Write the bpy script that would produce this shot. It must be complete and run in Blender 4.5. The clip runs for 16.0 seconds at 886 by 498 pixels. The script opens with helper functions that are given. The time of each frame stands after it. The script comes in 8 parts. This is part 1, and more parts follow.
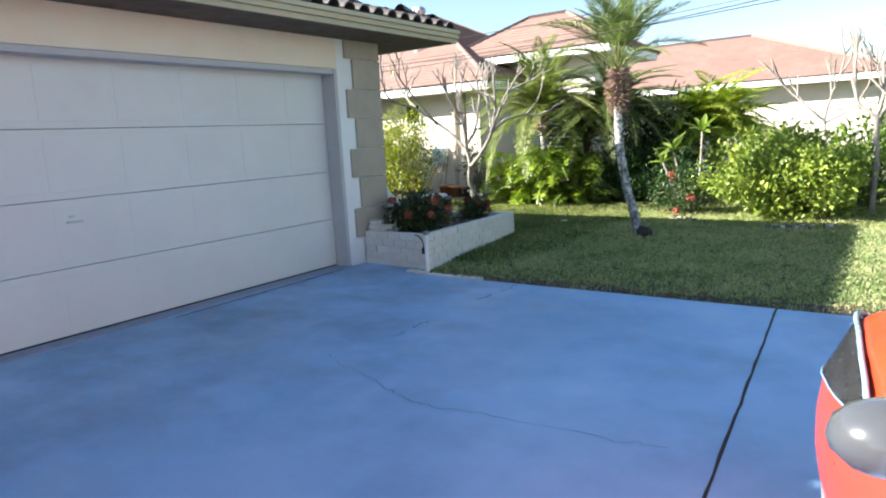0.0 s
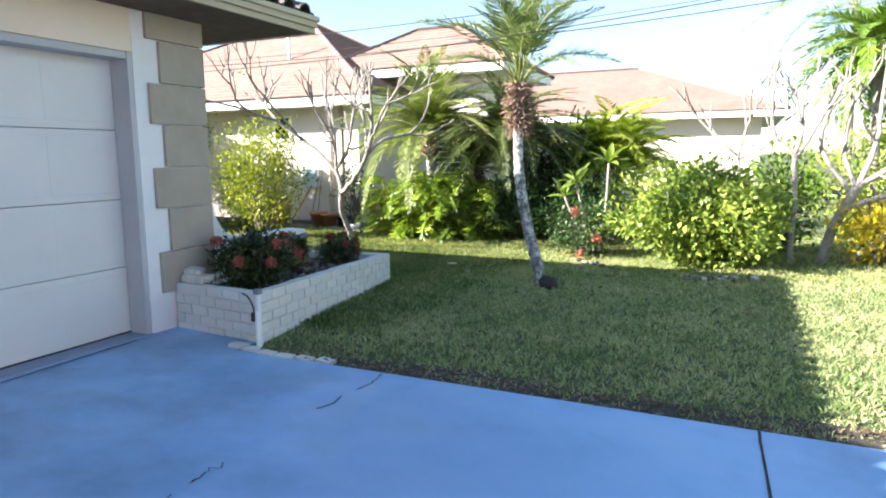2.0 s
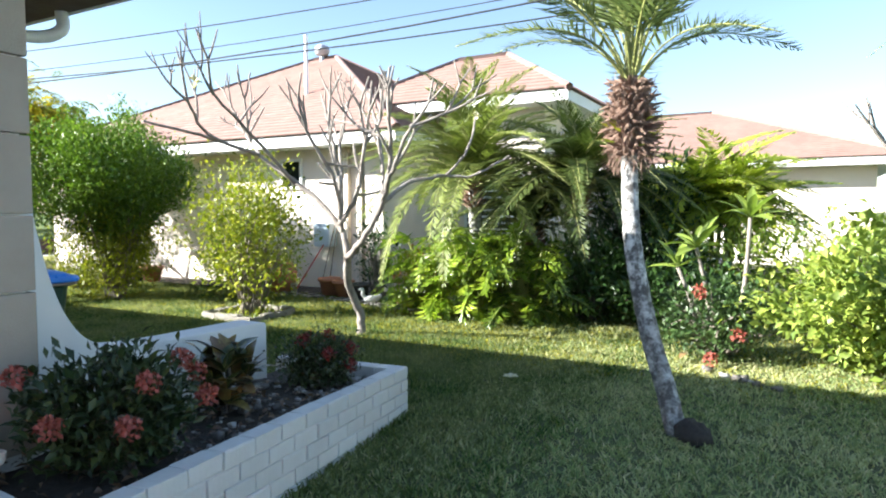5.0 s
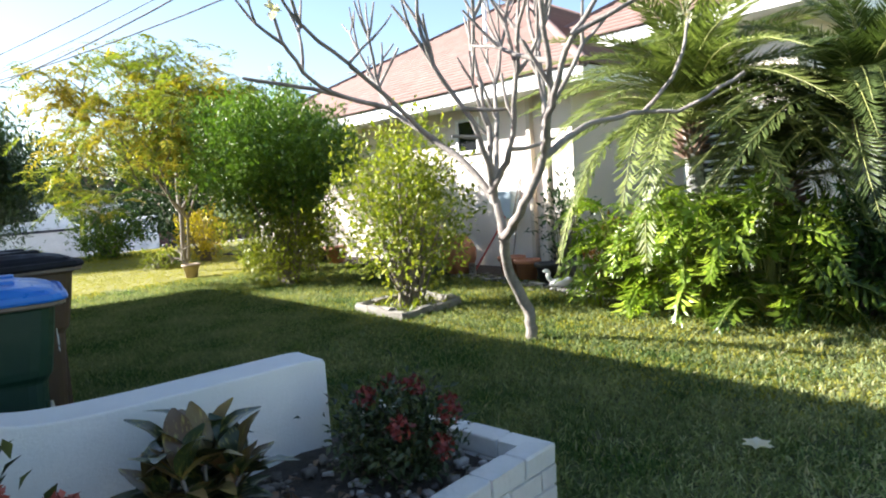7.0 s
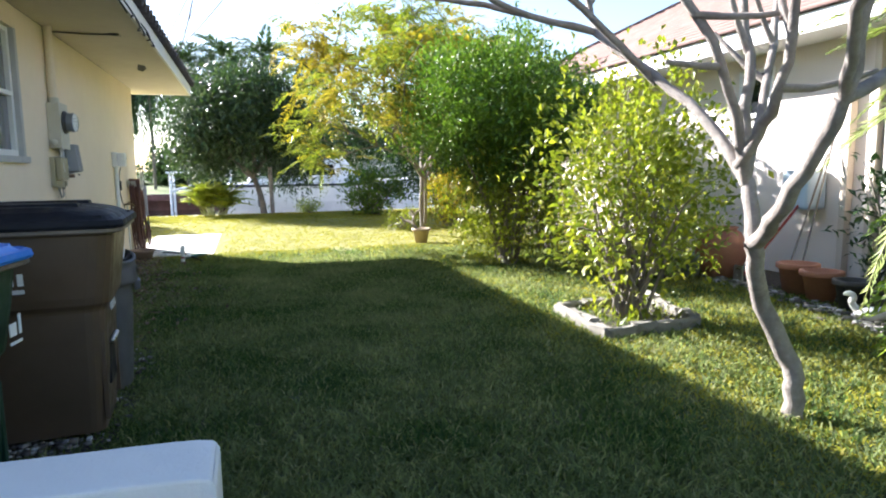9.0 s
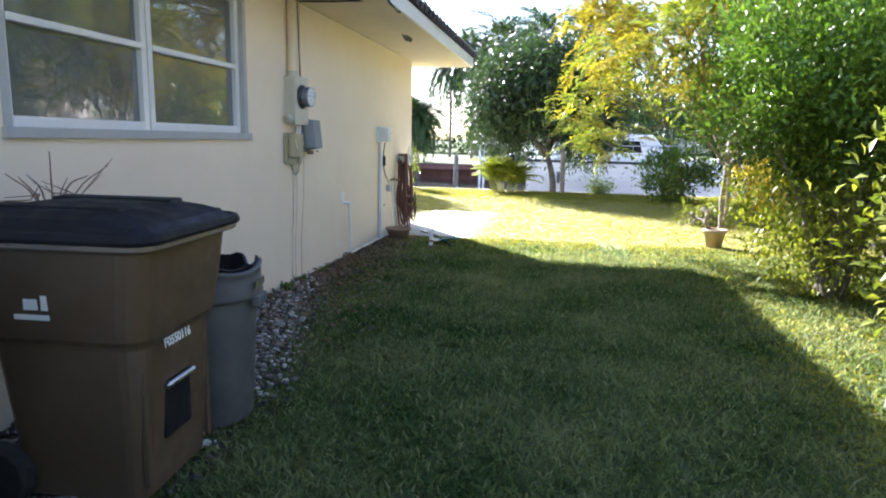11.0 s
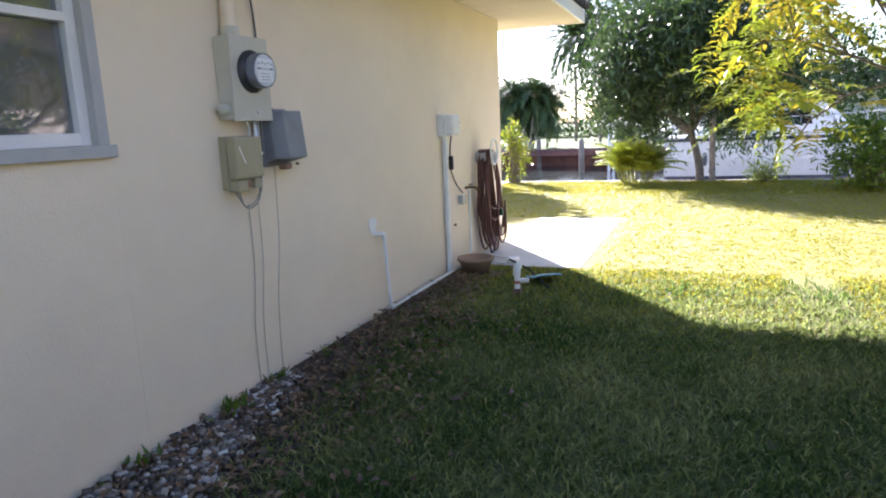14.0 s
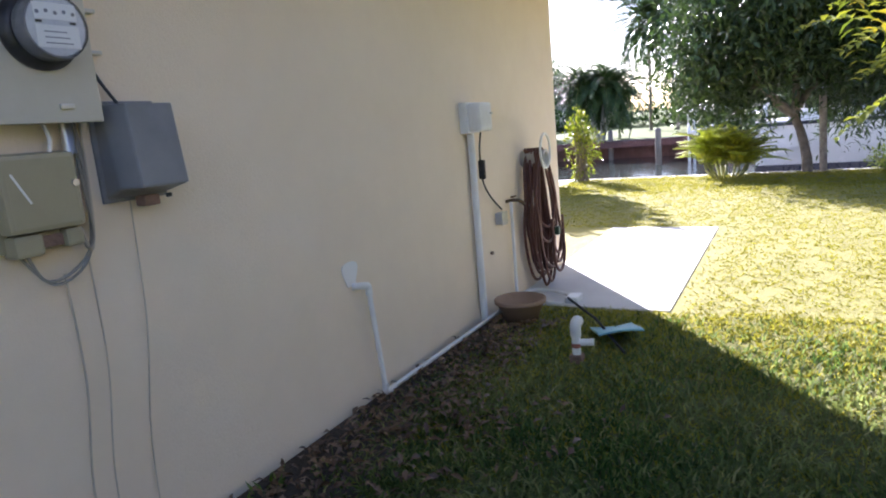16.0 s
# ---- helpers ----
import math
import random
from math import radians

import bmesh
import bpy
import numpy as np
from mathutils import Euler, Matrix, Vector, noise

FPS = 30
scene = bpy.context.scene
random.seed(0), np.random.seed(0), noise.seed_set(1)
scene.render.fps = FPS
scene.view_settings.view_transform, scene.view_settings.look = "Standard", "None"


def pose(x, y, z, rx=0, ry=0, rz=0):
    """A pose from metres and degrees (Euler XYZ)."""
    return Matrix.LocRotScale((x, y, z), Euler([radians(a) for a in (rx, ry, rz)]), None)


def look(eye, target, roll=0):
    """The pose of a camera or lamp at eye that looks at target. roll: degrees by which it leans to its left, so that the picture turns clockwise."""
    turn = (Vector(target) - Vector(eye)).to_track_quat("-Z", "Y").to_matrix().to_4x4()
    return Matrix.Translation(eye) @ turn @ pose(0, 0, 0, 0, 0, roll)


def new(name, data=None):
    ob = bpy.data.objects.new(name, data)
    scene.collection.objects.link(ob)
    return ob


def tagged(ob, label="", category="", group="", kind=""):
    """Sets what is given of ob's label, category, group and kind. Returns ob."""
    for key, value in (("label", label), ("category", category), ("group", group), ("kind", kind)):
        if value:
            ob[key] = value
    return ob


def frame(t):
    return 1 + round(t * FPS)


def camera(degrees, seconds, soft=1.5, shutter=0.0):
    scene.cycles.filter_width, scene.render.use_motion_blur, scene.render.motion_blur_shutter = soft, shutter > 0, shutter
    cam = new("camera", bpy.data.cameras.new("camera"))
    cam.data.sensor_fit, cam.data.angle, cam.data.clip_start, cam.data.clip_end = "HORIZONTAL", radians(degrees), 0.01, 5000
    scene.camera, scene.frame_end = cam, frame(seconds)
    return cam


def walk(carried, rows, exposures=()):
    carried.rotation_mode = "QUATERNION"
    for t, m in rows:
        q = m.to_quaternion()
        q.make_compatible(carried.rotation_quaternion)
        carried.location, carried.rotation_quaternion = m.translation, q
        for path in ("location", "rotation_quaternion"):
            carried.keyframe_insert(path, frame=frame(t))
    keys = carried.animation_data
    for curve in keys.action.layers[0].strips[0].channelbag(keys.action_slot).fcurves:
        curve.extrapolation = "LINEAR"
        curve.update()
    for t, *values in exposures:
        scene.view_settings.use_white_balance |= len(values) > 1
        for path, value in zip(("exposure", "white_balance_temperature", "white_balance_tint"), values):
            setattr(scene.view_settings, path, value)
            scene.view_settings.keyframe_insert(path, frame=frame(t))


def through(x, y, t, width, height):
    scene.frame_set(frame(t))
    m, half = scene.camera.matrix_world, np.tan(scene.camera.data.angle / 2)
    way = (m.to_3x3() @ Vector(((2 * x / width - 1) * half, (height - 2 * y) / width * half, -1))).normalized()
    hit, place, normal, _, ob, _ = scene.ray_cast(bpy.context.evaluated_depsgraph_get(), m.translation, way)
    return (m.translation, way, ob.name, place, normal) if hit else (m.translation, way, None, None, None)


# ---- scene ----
cam = camera(69.1, 16.0, 2.0)
PATH = [
    (0, (-0.084, 0.202, 1.392), (-1.22, 1.812, 1.05), -3.0),
    (0.5, (-0.271, 0.647, 1.356), (-1.349, 2.307, 1.069), -2.7),
    (1, (-0.516, 1.086, 1.344), (-1.482, 2.802, 0.996), -0.0),
    (1.5, (-0.73, 1.517, 1.356), (-1.591, 3.283, 0.98), -0.5),
    (2, (-0.869, 1.955, 1.389), (-1.711, 3.746, 1.102), -0.5),
    (2.5, (-1.128, 2.386, 1.388), (-1.956, 4.196, 1.186), 1.1),
    (3, (-1.322, 2.875, 1.385), (-2.189, 4.669, 1.213), 2.8),
    (5.5, (-2.465, 5.022, 1.298), (-3.479, 6.744, 1.212), -1.9),
    (6, (-2.647, 5.441, 1.276), (-3.764, 7.098, 1.186), -2.3),
    (6.5, (-2.807, 5.892, 1.273), (-4.027, 7.465, 1.085), -2.3),
    (7, (-2.998, 6.398, 1.277), (-4.482, 7.724, 1.081), -3.9),
    (7.5, (-3.213, 6.787, 1.197), (-4.679, 8.138, 1.028), -2.6),
    (8, (-3.453, 7.17, 1.226), (-5.133, 8.238, 1.034), -3.8),
    (8.5, (-3.721, 7.555, 1.191), (-5.518, 8.407, 0.976), -0.3),
    (9, (-3.992, 7.832, 1.208), (-5.892, 8.405, 0.957), -0.7),
    (11.5, (-5.698, 8.616, 1.339), (-7.585, 8.035, 1.021), -0.3),
    (12, (-6.148, 8.621, 1.348), (-7.981, 7.873, 1.063), -2.2),
    (12.5, (-6.575, 8.521, 1.335), (-8.418, 7.814, 1.014), 0.1),
    (13, (-7.092, 8.469, 1.328), (-8.948, 7.794, 1.016), -1.2),
    (13.5, (-7.511, 8.467, 1.32), (-9.313, 7.654, 1.016), -3.7),
    (14, (-8.009, 8.383, 1.347), (-9.825, 7.631, 0.975), -2.5),
    (14.5, (-8.421, 8.417, 1.326), (-10.215, 7.606, 0.976), -1.3),
    (15, (-8.882, 8.267, 1.306), (-10.686, 7.475, 0.961), 0.7),
    (15.5, (-9.193, 8.109, 1.307), (-10.948, 7.218, 0.95), -0.4),
    (16, (-9.661, 8.017, 1.314), (-11.38, 7.064, 0.946), -5.1),
]
# seconds, stops, kelvin, tint
EXPOSURE = [(0.0, 2.1, 6350, 8), (0.5, 2.33, 6350, 8), (1.0, 2.42, 6340, 8), (3.0, 2.45, 6330, 13), (5.5, 2.24, 6170, 9), (7.5, 2.2, 6230, 14), (9.0, 2.42, 6000, 15), (11.5, 2.80, 5800, 22), (12.4, 2.88, 5840, 24), (13.4, 2.72, 5870, 26), (14.5, 2.54, 5890, 28), (16.0, 2.28, 5850, 28)]
walk(cam, [(t, look(eye, target, roll)) for t, eye, target, roll in PATH], EXPOSURE)
# world, sun and exposure
LIGHT = Vector((4.12, 3.18, -2.75)).normalized()
world = bpy.data.worlds.new("world")
scene.world = world
world.use_nodes = True
wn = world.node_tree.nodes
sky = wn.new("ShaderNodeTexSky")
sky.sky_type = "NISHITA"
sky.sun_disc = False
sky.sun_elevation = radians(27.8)
sky.sun_rotation = radians(232.8)
sky.air_density, sky.dust_density, sky.ozone_density = 1.0, 0.6, 1.0
world.node_tree.links.new(sky.outputs[0], wn["Background"].inputs[0])
wn["Background"].inputs[1].default_value = 0.064
sun = new("sun", bpy.data.lights.new("sun", "SUN"))
sun.data.energy, sun.data.angle, sun.data.color = 5.0, radians(0.55), (1.0, 0.955, 0.88)
sun.matrix_world = look((0, 0, 0), tuple(LIGHT))

# ---- mesh helpers ----
rng = np.random.default_rng(7)


def soup(name, verts, faces, mat, parent=None, label="", smooth=False):
    """One mesh object from vertex and face lists."""
    me = bpy.data.meshes.new(name)
    me.from_pydata([tuple(v) for v in verts], [], [tuple(f) for f in faces])
    if mat:
        me.materials.append(mat)
    if smooth:
        me.polygons.foreach_set("use_smooth", [True] * len(me.polygons))
    me.update()
    ob = new(name, me)
    if parent:
        ob.parent = parent
    if label:
        tagged(ob, label)
    return ob


def fast(name, verts, k, mat, parent=None, label="", smooth=False):
    """One mesh object of many loose k-gons, from an array of shape (n * k, 3), or (verts, faces) arrays."""
    if isinstance(verts, tuple):
        verts, faces = verts
    else:
        faces = np.arange(len(verts)).reshape(-1, k)
    n, k = faces.shape
    me = bpy.data.meshes.new(name)
    me.vertices.add(len(verts))
    me.vertices.foreach_set("co", np.asarray(verts, np.float32).ravel())
    me.loops.add(n * k)
    me.loops.foreach_set("vertex_index", faces.astype(np.int32).ravel())
    me.polygons.add(n)
    me.polygons.foreach_set("loop_start", np.arange(n, dtype=np.int32) * k)
    if smooth:
        me.polygons.foreach_set("use_smooth", np.ones(n, dtype=bool))
    if mat:
        me.materials.append(mat)
    me.update(calc_edges=True)
    me.validate()
    ob = new(name, me)
    if parent:
        ob.parent = parent
    if label:
        tagged(ob, label)
    return ob


def part(name, bm, mat, parent=None, label="", smooth=False):
    """Links a bmesh as one mesh object under a thing or a part."""
    me = bpy.data.meshes.new(name)
    bm.to_mesh(me)
    bm.free()
    if mat:
        me.materials.append(mat)
    if smooth:
        me.polygons.foreach_set("use_smooth", [True] * len(me.polygons))
    ob = new(name, me)
    if parent:
        ob.parent = parent
    if label:
        tagged(ob, label)
    return ob


def thing(name, at=(0, 0, 0), rz=0.0, label="", category="", group="", kind=""):
    ob = new(name)
    ob.matrix_basis = pose(*at, 0, 0, rz)
    return tagged(ob, label, category, group, kind)


def box(x0, x1, y0, y1, z0, z1, bevel=0.0, segs=2, bm=None):
    bm2 = bmesh.new()
    r = bmesh.ops.create_cube(bm2, size=1)
    bmesh.ops.transform(bm2, matrix=Matrix.LocRotScale(((x0 + x1) / 2, (y0 + y1) / 2, (z0 + z1) / 2), None, (x1 - x0, y1 - y0, z1 - z0)), verts=bm2.verts)
    if bevel:
        bmesh.ops.bevel(bm2, geom=bm2.edges[:], offset=bevel, segments=segs, affect="EDGES", profile=0.6)
    if bm is None:
        return bm2
    join(bm, bm2)
    return bm


def join(bm, other, m=None):
    if m is not None:
        bmesh.ops.transform(other, matrix=m, verts=other.verts)
    me = bpy.data.meshes.new("tmp")
    other.to_mesh(me)
    other.free()
    bm.from_mesh(me)
    bpy.data.meshes.remove(me)
    return bm


def prism(outline, depth, axis="x", at=0.0, bevel=0.0):
    """A closed outline of 2D points, extruded by depth along an axis. axis x: points are (y, z); y: (x, z); z: (x, y)."""
    bm = bmesh.new()
    put = {"x": lambda a, b: (at, a, b), "y": lambda a, b: (a, at, b), "z": lambda a, b: (a, b, at)}[axis]
    face = bm.faces.new([bm.verts.new(put(a, b)) for a, b in outline])
    move = {"x": (depth, 0, 0), "y": (0, depth, 0), "z": (0, 0, depth)}[axis]
    r = bmesh.ops.extrude_face_region(bm, geom=[face])
    bmesh.ops.translate(bm, vec=move, verts=[v for v in r["geom"] if isinstance(v, bmesh.types.BMVert)])
    bmesh.ops.recalc_face_normals(bm, faces=bm.faces[:])
    if bevel:
        bmesh.ops.bevel(bm, geom=bm.edges[:], offset=bevel, segments=2, affect="EDGES", profile=0.6)
    return bm


def lathe(profile, sides=24, bm=None):
    """Turns (radius, z) points round the z axis."""
    bm = bm or bmesh.new()
    rings = []
    for r, z in profile:
        rings.append([bm.verts.new((r * math.cos(2 * math.pi * i / sides), r * math.sin(2 * math.pi * i / sides), z)) for i in range(sides)])
    for a, b in zip(rings, rings[1:]):
        for i in range(sides):
            bm.faces.new((a[i], a[(i + 1) % sides], b[(i + 1) % sides], b[i]))
    for ring, flip in ((rings[0], True), (rings[-1], False)):
        if max(v.co.xy.length for v in ring) > 1e-4:
            bm.faces.new(ring[::-1] if flip else ring)
    return bm


def tube_np(points, radii, sides=6):
    """Vertices and quads of a tapered tube along points."""
    p = np.asarray(points, float)
    n = len(p)
    radii = np.broadcast_to(np.asarray(radii, float), (n,))
    d = np.gradient(p, axis=0)
    d /= np.linalg.norm(d, axis=1)[:, None] + 1e-9
    ref = np.array([0.31, 0.17, 0.93]) if abs(d[0][2]) < 0.9 else np.array([0.93, 0.3, 0.1])
    u = np.cross(d, ref)
    u /= np.linalg.norm(u, axis=1)[:, None] + 1e-9
    w = np.cross(d, u)
    a = np.linspace(0, 2 * np.pi, sides, endpoint=False)
    ring = np.cos(a)[None, :, None] * u[:, None] + np.sin(a)[None, :, None] * w[:, None]
    v = (p[:, None] + ring * radii[:, None, None]).reshape(-1, 3)
    i, j = np.meshgrid(np.arange(n - 1), np.arange(sides), indexing="ij")
    f = np.stack([i * sides + j, i * sides + (j + 1) % sides, (i + 1) * sides + (j + 1) % sides, (i + 1) * sides + j], -1).reshape(-1, 4)
    cap = np.array([[0, sides // 3, 2 * sides // 3, sides - 1], [(n - 1) * sides, (n - 1) * sides + sides // 3, (n - 1) * sides + 2 * sides // 3, n * sides - 1]])
    return v, np.concatenate([f, cap])


def merged(pieces):
    """Joins (verts, faces) pieces with equal face sizes."""
    vs, fs, off = [], [], 0
    for v, f in pieces:
        vs.append(v)
        fs.append(f + off)
        off += len(v)
    return np.concatenate(vs), np.concatenate(fs)


def tube(name, points, radii, mat, parent=None, sides=8, label="", smooth=True):
    return fast(name, tube_np(points, radii, sides), 4, mat, parent, label, smooth)


def bend(points, steps=6):
    """A smooth line through points (Catmull-Rom)."""
    p = np.asarray(points, float)
    q = np.concatenate([[2 * p[0] - p[1]], p, [2 * p[-1] - p[-2]]])
    out = []
    for i in range(len(p) - 1):
        a, b, c, d = q[i : i + 4]
        for t in np.linspace(0, 1, steps, endpoint=False):
            out.append(0.5 * (2 * b + (c - a) * t + (2 * a - 5 * b + 4 * c - d) * t * t + (3 * b - a - 3 * c + d) * t**3))
    out.append(p[-1])
    return np.array(out)


def leaf_np(base, way, length, width, up=None, fold=0.25, bow=0.0):
    """Many folded leaves of four triangles each: arrays of base points and directions. Returns (verts, faces)."""
    base, way = np.asarray(base, float), np.asarray(way, float)
    n = len(base)
    way = way / (np.linalg.norm(way, axis=1)[:, None] + 1e-9)
    up = np.tile([0.0, 0, 1], (n, 1)) if up is None else np.asarray(up, float)
    side = np.cross(way, up)
    side /= np.linalg.norm(side, axis=1)[:, None] + 1e-9
    nor = np.cross(side, way)
    L = np.broadcast_to(np.asarray(length, float), (n,))[:, None]
    W = np.broadcast_to(np.asarray(width, float), (n,))[:, None]
    mid = base + way * L * 0.5 + nor * bow * L
    tip = base + way * L - nor * bow * L * 0.6
    lift = nor * W * fold
    v = np.stack([base, mid + side * W * 0.5 + lift, mid, mid - side * W * 0.5 + lift, tip], 1).reshape(-1, 3)
    o = np.arange(n)[:, None] * 5
    f = np.concatenate([o + [0, 1, 2], o + [0, 2, 3], o + [1, 4, 2], o + [2, 4, 3]])
    return v, f


def unit(v):
    v = np.asarray(v, float)
    return v / (np.linalg.norm(v, axis=-1, keepdims=True) + 1e-9)


# ---- materials ----
def ramp(nt, fac, stops):
    r = nt.nodes.new("ShaderNodeValToRGB")
    els = r.color_ramp.elements
    while len(els) < len(stops):
        els.new(0.5)
    for e, (p, c) in zip(els, stops):
        e.position, e.color = p, (*c, 1)
    nt.links.new(fac, r.inputs[0])
    return r.outputs[0]


def noise_tex(nt, scale, detail=4, rough=0.6, coord=None, stretch=None):
    c = coord
    if c is None:
        c = nt.nodes.new("ShaderNodeTexCoord").outputs["Object"]
    if stretch:
        mp = nt.nodes.new("ShaderNodeMapping")
        mp.inputs["Scale"].default_value = stretch
        nt.links.new(c, mp.inputs[0])
        c = mp.outputs[0]
    t = nt.nodes.new("ShaderNodeTexNoise")
    t.inputs["Scale"].default_value, t.inputs["Detail"].default_value, t.inputs["Roughness"].default_value = scale, detail, rough
    nt.links.new(c, t.inputs["Vector"])
    return t.outputs["Fac"]


def mix(nt, fac, a, b, mode="MIX"):
    m = nt.nodes.new("ShaderNodeMix")
    m.data_type, m.blend_type = "RGBA", mode
    for v, i in ((fac, 0), (a, 6), (b, 7)):
        if isinstance(v, (int, float)):
            m.inputs[i].default_value = v
        elif isinstance(v, tuple):
            m.inputs[i].default_value = (*v, 1)
        else:
            nt.links.new(v, m.inputs[i])
    return m.outputs[2]


def surface(name, c1, c2, scale=4.0, stain=None, stain_scale=0.7, stain_amount=0.5, rough=0.7, metal=0.0, bump=0.2, bump_scale=60.0, rand=0.0, coat=0.0, stretch=None, rough_var=0.15, spec=0.5):
    """A procedural surface: two tones at a fine scale, stains at a coarse one, fine relief, and tone by object."""
    m = bpy.data.materials.new(name)
    m.use_nodes = True
    nt = m.node_tree
    b = nt.nodes["Principled BSDF"]
    col = ramp(nt, noise_tex(nt, scale, 6, 0.65, stretch=stretch), [(0.3, c1), (0.7, c2)])
    if stain:
        f = ramp(nt, noise_tex(nt, stain_scale, 5, 0.6), [(0.45, (0, 0, 0)), (0.72, (stain_amount,) * 3)])
        col = mix(nt, f, col, stain)
    if rand:
        info = nt.nodes.new("ShaderNodeObjectInfo")
        f = ramp(nt, info.outputs["Random"], [(0.0, (1 - rand,) * 3), (1.0, (1.0,) * 3)])
        col = mix(nt, 1.0, col, f, "MULTIPLY")
    nt.links.new(col, b.inputs["Base Color"])
    rr = ramp(nt, noise_tex(nt, scale * 2.3, 3), [(0.3, (max(rough - rough_var, 0.02),) * 3), (0.7, (min(rough + rough_var, 1),) * 3)])
    nt.links.new(rr, b.inputs["Roughness"])
    b.inputs["Metallic"].default_value = metal
    b.inputs["Coat Weight"].default_value = coat
    b.inputs["Specular IOR Level"].default_value = spec
    if bump:
        bp = nt.nodes.new("ShaderNodeBump")
        bp.inputs["Strength"].default_value, bp.inputs["Distance"].default_value = bump, 0.01
        nt.links.new(noise_tex(nt, bump_scale, 5, 0.7), bp.inputs["Height"])
        nt.links.new(bp.outputs[0], b.inputs["Normal"])
    return m


def leafy(name, stops, rough=0.42, through=0.35, spec=0.45, tint=(1.0, 1.13, 0.65)):
    """Leaves: tone by leaf, some light passing through."""
    m = bpy.data.materials.new(name)
    m.use_nodes = True
    nt = m.node_tree
    b, out = nt.nodes["Principled BSDF"], nt.nodes["Material Output"]
    g = nt.nodes.new("ShaderNodeNewGeometry")
    col = ramp(nt, g.outputs["Random Per Island"], stops)
    col = mix(nt, ramp(nt, noise_tex(nt, 1.3, 3), [(0.35, (0.0,) * 3), (0.7, (0.35,) * 3)]), col, tuple(min(1, 1.5 * v) for v in stops[-1][1]))
    b.inputs["Roughness"].default_value, b.inputs["Specular IOR Level"].default_value = rough, spec
    nt.links.new(col, b.inputs["Base Color"])
    t = nt.nodes.new("ShaderNodeBsdfTranslucent")
    nt.links.new(mix(nt, 1.0, col, tint, "MULTIPLY"), t.inputs[0])
    s = nt.nodes.new("ShaderNodeMixShader")
    s.inputs[0].default_value = through
    nt.links.new(b.outputs[0], s.inputs[1])
    nt.links.new(t.outputs[0], s.inputs[2])
    nt.links.new(s.outputs[0], out.inputs[0])
    return m


def glassy(name, tint=(0.9, 0.95, 0.95), rough=0.02, ior=1.45):
    m = bpy.data.materials.new(name)
    m.use_nodes = True
    b = m.node_tree.nodes["Principled BSDF"]
    b.inputs["Base Color"].default_value = (*tint, 1)
    b.inputs["Transmission Weight"].default_value = 1.0
    b.inputs["Roughness"].default_value = rough
    b.inputs["IOR"].default_value = ior
    return m


CREAM = surface("cream_stucco", (0.775, 0.665, 0.510), (0.825, 0.715, 0.555), 3, (0.71, 0.61, 0.475), 0.6, 0.4, 0.85, bump=0.35, bump_scale=90)
WHITE_WALL = surface("white_stucco", (0.74, 0.74, 0.71), (0.80, 0.80, 0.77), 4, (0.62, 0.62, 0.6), 0.9, 0.4, 0.8, bump=0.35, bump_scale=80)
QUOIN = surface("tan_quoin", (0.36, 0.31, 0.24), (0.41, 0.355, 0.28), 5, (0.30, 0.26, 0.2), 1.2, 0.4, 0.85, bump=0.4, bump_scale=110)
TRIM = surface("grey_trim_paint", (0.42, 0.42, 0.42), (0.47, 0.47, 0.465), 5, rough=0.6, bump=0.08)
DOOR = surface("garage_door_paint", (0.61, 0.605, 0.57), (0.65, 0.645, 0.61), 2, (0.55, 0.545, 0.51), 0.8, 0.35, 0.5, bump=0.06, bump_scale=150)
FASCIA = surface("fascia_paint", (0.44, 0.37, 0.235), (0.50, 0.43, 0.285), 3, (0.36, 0.30, 0.19), 1.5, 0.4, 0.6, bump=0.1)
SIDE_FASCIA = surface("pale_fascia_paint", (0.70, 0.68, 0.62), (0.76, 0.74, 0.68), 3, (0.55, 0.53, 0.48), 1.5, 0.4, 0.6, bump=0.1)
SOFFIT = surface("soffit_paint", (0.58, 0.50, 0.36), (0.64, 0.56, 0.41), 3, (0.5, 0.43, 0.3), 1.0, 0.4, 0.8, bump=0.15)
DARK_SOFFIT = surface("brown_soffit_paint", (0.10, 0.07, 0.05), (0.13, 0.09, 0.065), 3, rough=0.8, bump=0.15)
TILE = surface("dark_roof_tile", (0.07, 0.055, 0.05), (0.12, 0.10, 0.09), 6, (0.2, 0.19, 0.18), 2, 0.5, 0.7, bump=0.4, rand=0.3)
NTILE = surface("peach_roof_shingle", (0.192, 0.116, 0.095), (0.242, 0.150, 0.124), 3, (0.167, 0.098, 0.082), 0.5, 0.4, 0.85, bump=0.5, bump_scale=25)
NWALL = surface("neighbour_stucco", (0.74, 0.66, 0.58), (0.79, 0.71, 0.63), 2, (0.66, 0.58, 0.5), 0.5, 0.4, 0.85, bump=0.3)
WHITE = surface("white_paint", (0.78, 0.78, 0.76), (0.82, 0.82, 0.80), 3, (0.68, 0.68, 0.66), 1.3, 0.4, 0.6, bump=0.12)
BRICKW = surface("white_painted_brick", (0.66, 0.65, 0.60), (0.76, 0.75, 0.71), 14, (0.50, 0.48, 0.42), 3.0, 0.5, 0.75, bump=0.6, bump_scale=55, rand=0.12)
